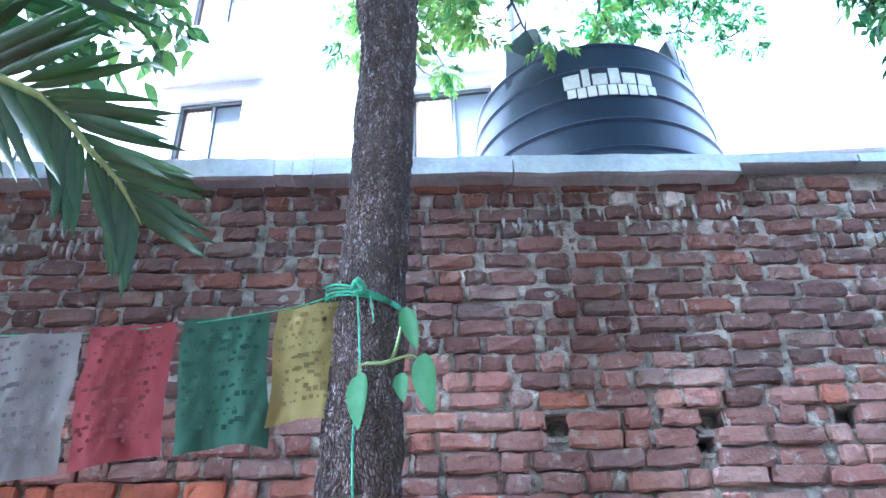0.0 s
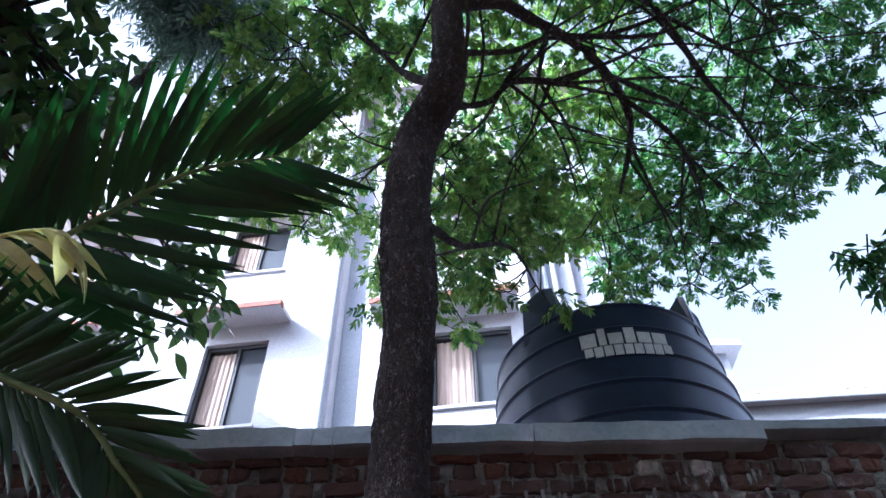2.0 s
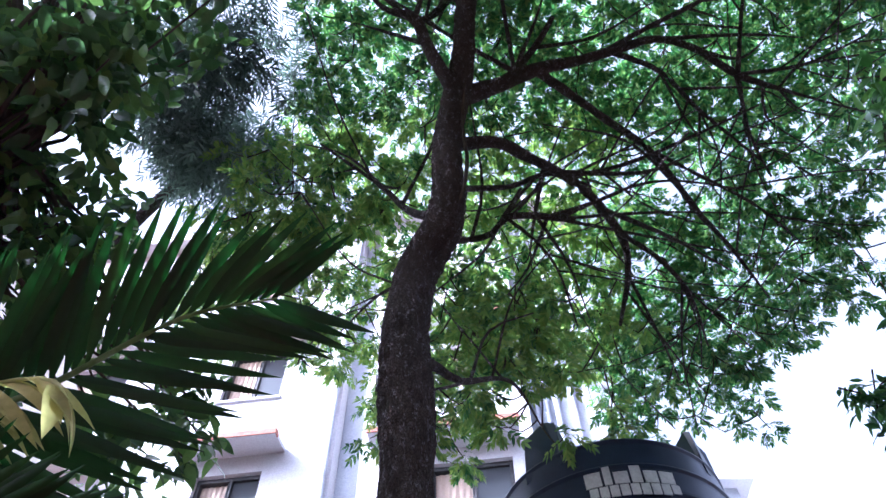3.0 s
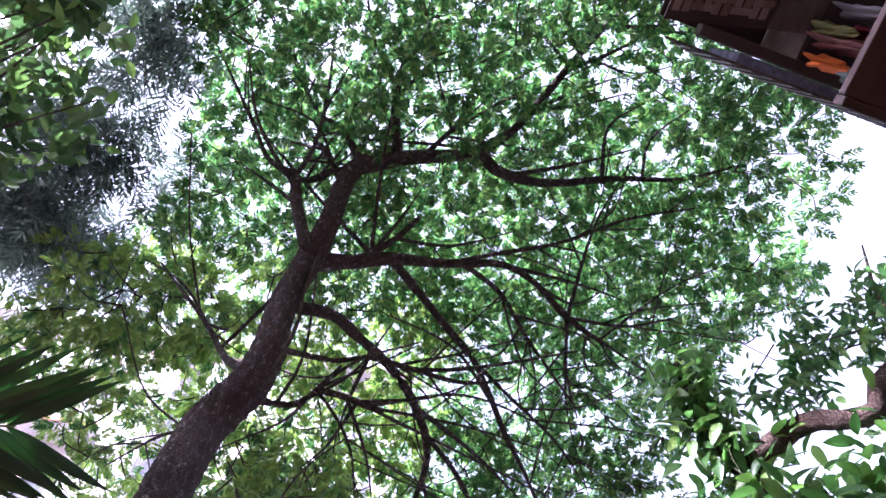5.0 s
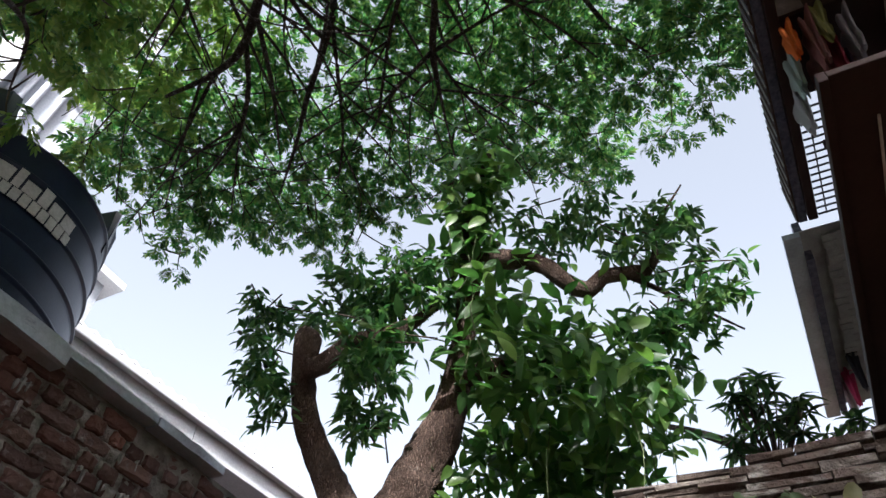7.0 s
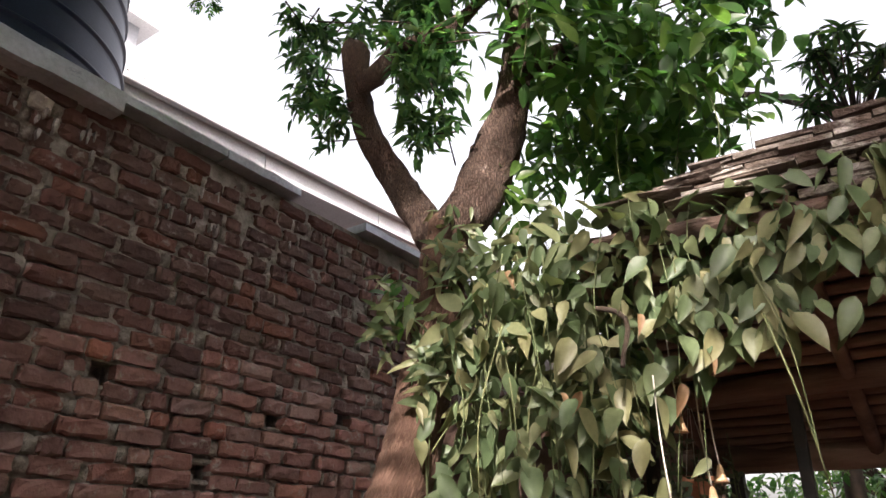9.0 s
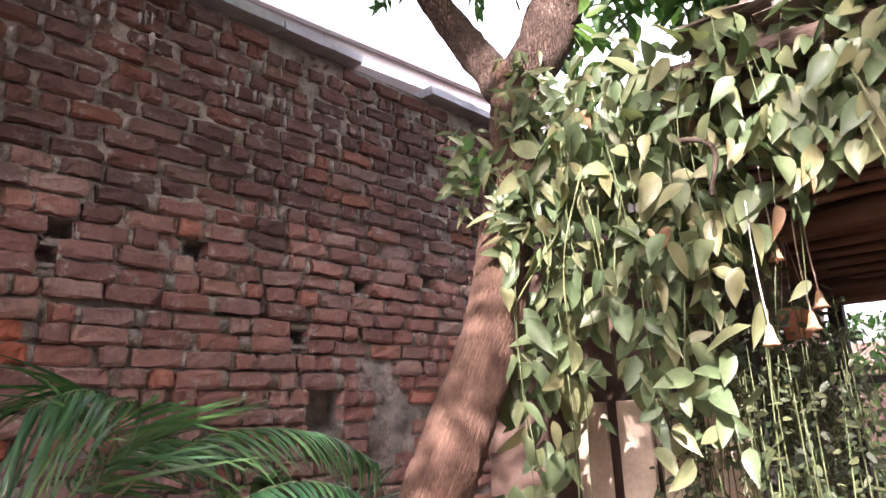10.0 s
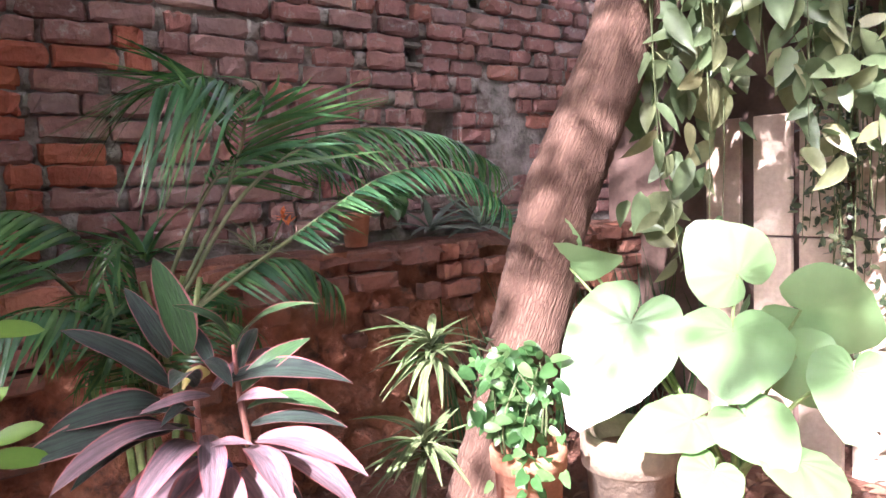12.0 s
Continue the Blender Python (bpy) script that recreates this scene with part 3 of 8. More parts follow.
def slab(x0, x1, y0, y1, z0, z1, seed, droop=0.0):
    """A coping stone with uneven worn edges."""
    bm = bmesh.new()
    bmesh.ops.create_cube(bm, size=1)
    bmesh.ops.subdivide_edges(bm, edges=[e for e in bm.edges if abs(e.verts[0].co.x - e.verts[1].co.x) > 0.5], cuts=max(2, int((x1 - x0) / 0.09)))
    bmesh.ops.bevel(bm, geom=[e for e in bm.edges if abs(e.verts[0].co.x - e.verts[1].co.x) > 1e-4], offset=0.05, segments=1, affect="EDGES")
    for q in bm.verts:
        p = Vector((x0 + (x1 - x0) * (q.co.x + 0.5), y0 + (y1 - y0) * (q.co.y + 0.5), z0 + (z1 - z0) * (q.co.z + 0.5)))
        p.z += 0.008 * noise.noise(Vector((p.x * 6, p.y * 5, seed))) + 0.004 * noise.noise(Vector((p.x * 25, p.z * 20, seed))) - droop * (q.co.x + 0.5)
        p.y += 0.01 * noise.noise(Vector((p.x * 5, p.z * 9, seed + 4)))
        q.co = p
    return bm


coping = thing("wall_coping", "pale grey cement coping slabs on the brick wall", "coping")
coping["kind"] = "structure"
for i, (a, b, lo, hi) in enumerate([(-5.6, -4.1, 3.7, 3.815), (-4.09, -2.6, 3.7, 3.81), (-2.59, -1.5, 3.7, 3.815), (-1.49, -0.445, 3.695, 3.815), (-0.44, -0.355, 3.7, 3.81), (-0.35, -0.255, 3.695, 3.81), (-0.25, 0.745, 3.7, 3.815), (0.75, COPE_STEP, 3.695, 3.815)]):
    part("coping_slab", slab(a, b, 2.99, 3.5, lo, hi, i), M_COPING, coping)
for i, (a, b, lo, hi) in enumerate([(COPE_STEP + 0.01, 2.55, 3.775, 3.835), (2.56, 3.13, 3.775, 3.835), (3.75, 4.9, 3.79, 3.85), (4.91, 6.2, 3.79, 3.85)]):
    part("coping_slab", slab(a, b, 3.03, 3.5, lo, hi, 20 + i), M_COPING, coping)
part("bed_course", boxed(COPE_STEP, 6.2, WALL_Y + 0.03, 3.45, 3.735, 3.785), M_MORTAR, coping)


# ---------------------------------------------------------------- white building behind the wall
def window(parent, x0, x1, z0, z1, y, split=0.5):
    """A sliding window set back in its opening: a curtain behind one sash, dark glass in the other."""
    w = boxed(x0 + 0.005, x1 - 0.005, y + 0.14, y + 0.17, z0 + 0.005, z1 - 0.005)
    w = part("window", w, M_DARKFRAME, parent, "dark framed sliding window with a pale curtain")
    mid = x0 + (x1 - x0) * split
    vv, ff = [], []
    n = 30
    for i in range(n + 1):
        x = x0 + 0.09 + (mid - x0 - 0.1) * i / n
        yy = y + 0.09 + 0.012 * math.sin(i * 1.1) + 0.006 * math.sin(i * 2.7)
        vv += [(x, yy, z0 + 0.08), (x, yy + 0.004, z1 - 0.1)]
    for i in range(n):
        ff.append((2 * i, 2 * i + 2, 2 * i + 3, 2 * i + 1))
    put("curtain", mesh_of("curtain", vv, ff, M_CURTAIN), w, "pale pinkish curtain")
    part("pane", boxed(mid + 0.06, x1 - 0.06, y + 0.05, y + 0.062, z0 + 0.06, z1 - 0.08), M_GLASS, w, "dark glass pane")
    for a, b in ((x0 + 0.004, x0 + 0.075), (mid - 0.012, mid + 0.012), (mid + 0.02, mid + 0.07), (x1 - 0.07, x1 - 0.004)):
        part("stile", boxed(a, b, y, y + 0.1, z0 + 0.004, z1 - 0.004, 0.006), M_DARKFRAME, w)
    part("head", boxed(x0 + 0.004, x1 - 0.004, y - 0.004, y + 0.104, z1 - 0.09, z1 - 0.004, 0.006), M_DARKFRAME, w)
    part("bottom_rail", boxed(x0 + 0.004, x1 - 0.004, y - 0.004, y + 0.104, z0 + 0.004, z0 + 0.07, 0.006), M_DARKFRAME, w)
    part("sill", boxed(x0 - 0.06, x1 + 0.06, y - 0.16, y - 0.102, z0 - 0.07, z0 - 0.003, 0.01), M_WHITE, w)
    return w


def chajja(parent, x0, x1, y, z, deep=0.65, fall=0.12):
    bm = boxed(x0, x1, y - deep, y - 0.003, z - 0.1, z)
    for q in bm.verts:
        if q.co.y < y - 0.3:
            q.co.z -= fall
    c = part("sunshade", bm, M_WHITE, parent, "white concrete window sunshade with a brown edge")
    part("edge", boxed(x0 - 0.02, x1 + 0.02, y - deep - 0.03, y - deep - 0.002, z - 0.12 - fall, z + 0.01 - fall, 0.01), M_LIP, c, "brown painted edge")
    part("end_edge", boxed(x1 + 0.002, x1 + 0.03, y - deep, y - deep + 0.12, z - 0.11 - fall, z + 0.005 - fall, 0.008), M_LIP, c, "brown painted edge")
    return c


def wall_with_openings(x0, x1, y0, y1, z0, z1, openings):
    bm = bmesh.new()
    zs = sorted({z0, z1, *[o[2] for o in openings], *[o[3] for o in openings]})
    for a, b in zip(zs, zs[1:]):
        cuts = sorted((o[0], o[1]) for o in openings if o[2] <= a and o[3] >= b)
        x = x0
        for c, d in cuts:
            box(bm, x, c, y0, y1, a, b)
            x = d
        box(bm, x, x1, y0, y1, a, b)
    bmesh.ops.remove_doubles(bm, verts=bm.verts, dist=0.001)
    return bm


BY = 10.0
house = thing("apartment_building", "white three-storey apartment building with sunshades and drain pipes", "building", at=(0, BY, GROUND))
W = [(-4.3, -3.04, 9.0, 10.95), (-4.4, -3.1, 12.95, 14.5), (-4.4, -3.1, 16.6, 18.1), (-8.2, -6.8, 9.0, 10.95), (-8.2, -6.8, 12.95, 14.5)]
part("wall", wall_with_openings(-9.5, -1.72, BY, BY + 0.3, 0, 19.5, W), M_WHITE, house, "white plastered wall")
W2 = [(0.12, 1.62, 9.0, 10.7), (0.3, 1.55, 12.6, 13.9)]
part("wall", wall_with_openings(-1.19, 2.05, BY, BY + 0.3, 0, 19.5, W2), M_WHITE, house, "white plastered wall")
for a in W:
    window(house, *a, BY + 0.1)
for a in W2:
    window(house, *a, BY + 0.1, 0.5)
for a in ((-4.75, -2.68, 11.46), (-4.75, -2.68, 15.0), (-8.6, -6.4, 11.46), (-8.6, -6.4, 15.0)):
    chajja(house, a[0], a[1], BY, a[2])
for a in ((-0.94, 1.8, 11.12), (0.1, 1.8, 14.35)):
    chajja(house, a[0], a[1], BY, a[2], 0.65, 0.02)
# greyer than the walls beside it: the recess's shadow is in the colour
part("recess_wall", boxed(-1.72, -1.19, BY + 0.4, BY + 0.6, 0, 19.5), M_GREYWALL, house, "recessed wall strip, its shade put into the grey colour")
part("recess_side", boxed(-1.85, -1.725, BY + 0.301, BY + 0.6, 0, 19.5), M_WHITE, house)
part("recess_side", boxed(-1.185, -1.06, BY + 0.301, BY + 0.6, 0, 19.5), M_WHITE, house)
part("roof", boxed(-9.7, 4.2, BY - 0.45, BY + 9, 19.5, 19.8), M_WHITE, house)
part("side_wall", boxed(2.05, 3.8, BY + 0.35, BY + 9, 0, 19.5), M_GREYWALL, house, "grey-white stair block wall")
for x, y, r in ((-1.82, BY - 0.07, 0.05), (2.22, BY + 0.27, 0.05), (2.42, BY + 0.27, 0.05), (2.62, BY + 0.27, 0.06), (2.95, BY + 0.27, 0.05)):
    v, f = tube([(x, y, 2, r), (x, y, 19.4, r)], 10, 2.0)
    put("drain_pipe", mesh_of("drain_pipe", v, f, M_GREYWALL), house, "grey drain pipe")
v, f = tube([(2.1, BY + 0.2, 13.75, 0.035), (3.75, BY + 0.2, 13.8, 0.035)], 8, 1.0)
put("cross_pipe", mesh_of("cross_pipe", v, f, M_GREYWALL), house)
v, f = tube([(2.95, BY + 0.27, 12.9, 0.05), (3.3, BY + 0.2, 12.75, 0.05), (3.75, BY + 0.2, 12.3, 0.05)], 8, 0.3)
put("branch_pipe", mesh_of("branch_pipe", v, f, M_GREYWALL), house)
for k in range(8):
    x, z = 2.9 + 0.1 * k, 13.7 - 0.05 * (k % 3)
    v, f = tube([(x, BY + 0.2, z, 0.008), (x + 0.25 - 0.06 * k, BY + 0.12, z - 0.7, 0.008), (x + 0.1 * (k % 2), BY + 0.2, z - 1.2 - 0.12 * (k % 4), 0.008)], 5, 0.2)
    put("loose_cable", mesh_of("loose_cable", v, f, M_IRON), house, "thin dark loose cable")
part("interior", boxed(-9.3, 1.95, BY + 1.2, BY + 1.3, 0, 19.4), M_PLASTER, house)
house.rotation_euler.z = radians(-7)


# ---------------------------------------------------------------- water tank
def build_tank(cx, cy, z0, r):
    t = thing("water_tank", "round black plastic water tank with ribs and white print", "water tank", at=(cx, cy, z0))
    prof = [(r * 1.0, 0.0), (r * 1.0, 0.03)]
    z = 0.05
    for i in range(5):
        rr = r * (1.0 - 0.029 * i)
        prof += [(rr * 0.998, z), (rr * 0.997, z + 0.012), (rr * 0.982, z + 0.2), (rr * 0.981, z + 0.21), (rr * 0.996, z + 0.217), (rr * 0.996, z + 0.234), (rr * 0.978, z + 0.24)]
        z += 0.24
    prof += [(r * 0.84, z + 0.03), (r * 0.7, z + 0.1), (r * 0.4, z + 0.18), (r * 0.22, z + 0.2), (r * 0.21, z + 0.27), (0.001, z + 0.3)]
    n, v, f = 72, [], []
    for pr, pz in prof:
        for k in range(n):
            a = 2 * math.pi * k / n
            v.append((cx + pr * math.cos(a), cy + pr * math.sin(a), z0 + pz))
    for i in range(len(prof) - 1):
        for k in range(n):
            k2 = (k + 1) % n
            f.append((i * n + k, i * n + k2, (i + 1) * n + k2, (i + 1) * n + k))
    put("shell", mesh_of("shell", v, f, M_TANK), t, "black ribbed plastic shell")
    top = z0 + z
    for an in (-0.62, -2.3, 0.9, 2.2):
        bm = bmesh.new()
        m = Matrix.Translation((cx + r * 0.76 * math.cos(an), cy + r * 0.76 * math.sin(an), top)) @ Matrix.Rotation(an, 4, "Z")
        corners = [(-0.36, -0.17, -0.12), (0.1, -0.17, -0.12), (0.1, 0.17, -0.12), (-0.36, 0.17, -0.12), (-0.3, -0.1, 0.02), (-0.3, 0.1, 0.02), (0.09, -0.15, 0.3), (0.09, 0.15, 0.3), (0.02, -0.03, 0.42), (0.02, 0.03, 0.42)]
        q = [bm.verts.new(c) for c in corners]
        for face in ((0, 3, 2, 1), (0, 4, 5, 3), (1, 2, 7, 9, 8, 6), (4, 8, 9, 5), (0, 1, 6, 8, 4), (3, 5, 9, 7, 2)):
            bm.faces.new([q[i] for i in face])
        bmesh.ops.recalc_face_normals(bm, faces=bm.faces)
        bmesh.ops.bevel(bm, geom=list(bm.edges), offset=0.012, segments=2, affect="EDGES")
        bmesh.ops.transform(bm, matrix=m, verts=bm.verts)
        part("lifting_lug", bm, M_TANK, t, "black moulded lifting lug")
    # the maker's mark as plain shapes: a row of blocks above a row of rounded bars
    def mark(a0, a1, zz0, zz1, rr):
        vv, ff = [], []
        for i in range(4):
            a = a0 + (a1 - a0) * i / 3
            for zz in (zz0, zz1):
                for q in (rr, rr + 0.006):
                    vv.append((cx + q * math.cos(a), cy + q * math.sin(a), zz))
        for i in range(3):
            b = i * 4
            ff += [(b + 1, b + 5, b + 7, b + 3), (b, b + 2, b + 6, b + 4), (b, b + 4, b + 5, b + 1), (b + 2, b + 3, b + 7, b + 6)]
        ff += [(0, 1, 3, 2), (12, 14, 15, 13)]
        put("print_mark", mesh_of("print_mark", vv, ff, M_TANKMARK, False), t)
    a, zz = -1.965, z0 + 0.83
    for w, lo, hi in ((0.085, 0, 0.12), (0.04, 0, 0.15), (0.075, 0, 0.1), (0.055, 0, 0.14), (0.07, 0, 0.1), (0.075, 0, 0.1)):
        mark(a, a + w * 1.42, zz + lo + 0.006, zz + hi, r * 0.918)
        a += w * 1.42 + 0.018
    a = -1.945
    for k in range(9):
        mark(a, a + 0.062, zz - 0.1 + (0.015 if k in (0, 8) else 0), zz - 0.016, r * 0.935)
        a += 0.073
    return t


TANK_Z = 3.97
build_tank(1.57, 4.42, TANK_Z, 0.955)
stand = thing("tank_stand", "low grey concrete stand under the tank behind the wall", "stand", at=(1.6, 4.4, GROUND))
part("slab", boxed(0.4, 2.9, 3.5, 5.5, TANK_Z - 0.15, TANK_Z - 0.005, 0.01), M_COPING, stand)
for x, y in ((0.6, 3.7), (2.7, 3.7), (0.6, 5.3), (2.7, 5.3)):
    part("leg", boxed(x - 0.12, x + 0.12, y - 0.12, y + 0.12, 0, TANK_Z - 0.155), M_COPING, stand)

# shed roofs past the tank
shed = thing("metal_shed", "grey metal shed with a corrugated roof edge", "shed", at=(7, 8, GROUND))
v, f = [], []
for i in range(181):
    x = 3.3 + 0.05 * i
    for y, z in ((6.3, 6.41), (6.3, 6.45), (9.5, 7.2)):
        v.append((x, y, z + 0.022 * math.sin(i * 1.57) + 0.05 * (x - 3.5)))
for i in range(180):
    for k in range(2):
        a = i * 3 + k
        f.append((a, a + 3, a + 4, a + 1))
put("roof", mesh_of("roof", v, f, M_SHEET), shed, "corrugated grey roof sheets")
TILT = Matrix.Translation((3.5, 0, 6.4)) @ Matrix.Rotation(-0.05, 4, "Y") @ Matrix.Translation((-3.5, 0, -6.4))
part("gutter", boxed(3.3, 12.3, 6.26, 6.36, 6.3, 6.395, 0.012, TILT), M_SHEET, shed, "pale metal gutter")
for k in range(4):
    part("fascia", boxed(3.3 + 2.25 * k, 3.3 + 2.25 * (k + 1) - 0.012, 6.37, 6.41, 6.06, 6.36, 0.006, TILT), M_SHEET, shed, "pale metal fascia sheet")
part("wall", boxed(3.5, 12.2, 7.6, 7.7, 0, 6.3), M_GREYWALL, shed)
for k in range(9):
    x = 4.1 + k * 1.0
    part("bracket", boxed(x, x + 0.05, 6.42, 7.6, 5.85, 5.92, 0.005, Matrix.Translation((0, 6.4, 6)) @ Matrix.Rotation(-0.2, 4, "X") @ Matrix.Translation((0, -6.4, -6))), M_COPING, shed, "angled steel bracket")
part("soffit", boxed(3.3, 12.3, 6.42, 7.6, 6.28, 6.3), M_SHEET, shed)
ledge = thing("roof_slab", "white projecting roof slab of a building past the tank", "building", at=(4.3, 8.4, GROUND))
part("slab", boxed(3.0, 4.75, 8.0, 9.5, 8.6, 8.72), M_WHITE, ledge)
part("wall", boxed(3.0, 4.55, 8.2, 9.4, 0, 8.6), M_GREYWALL, ledge)

# ---------------------------------------------------------------- the large shade tree
R1 = random.Random(5)
tree = thing("neem_tree", "tall dark-barked shade tree with a spreading feathery green crown", "tree", at=(0.06, 2.45, GROUND))
v, f = tube([(0.02, 2.45, 0.0, 0.2), (0.04, 2.45, 0.5, 0.16), (0.06, 2.45, 1.4, 0.14), (0.07, 2.45, 2.1, 0.135), (0.105, 2.45, 2.9, 0.122), (0.145, 2.43, 3.81, 0.122), (0.135, 2.4, 4.37, 0.14), (0.115, 2.38, 4.83, 0.128), (0.15, 2.33, 5.3, 0.128), (0.23, 2.26, 5.5, 0.13), (0.325, 2.14, 5.62, 0.128), (0.375, 2.02, 5.83, 0.118), (0.37, 1.93, 6.05, 0.104), (0.375, 1.84, 6.31, 0.1), (0.45, 1.62, 6.66, 0.098), (0.5, 1.42, 6.88, 0.084), (0.54, 1.1, 7.22, 0.076), (0.65, 0.97, 7.4, 0.07)], 64, 0.016, 0.1, 30, 1, 0.2)
put("trunk", mesh_of("trunk", v, f, M_TREE), tree, "dark deeply fissured trunk")


def limb(pts, parent, material=M_TREE, name="limb", sides=10, rough=0.12):
    vv, ff = tube(pts, sides, 0.06, rough, 16, R1.random() * 9, 0.4)
    put(name, mesh_of(name, vv, ff, material), parent)
    return pts


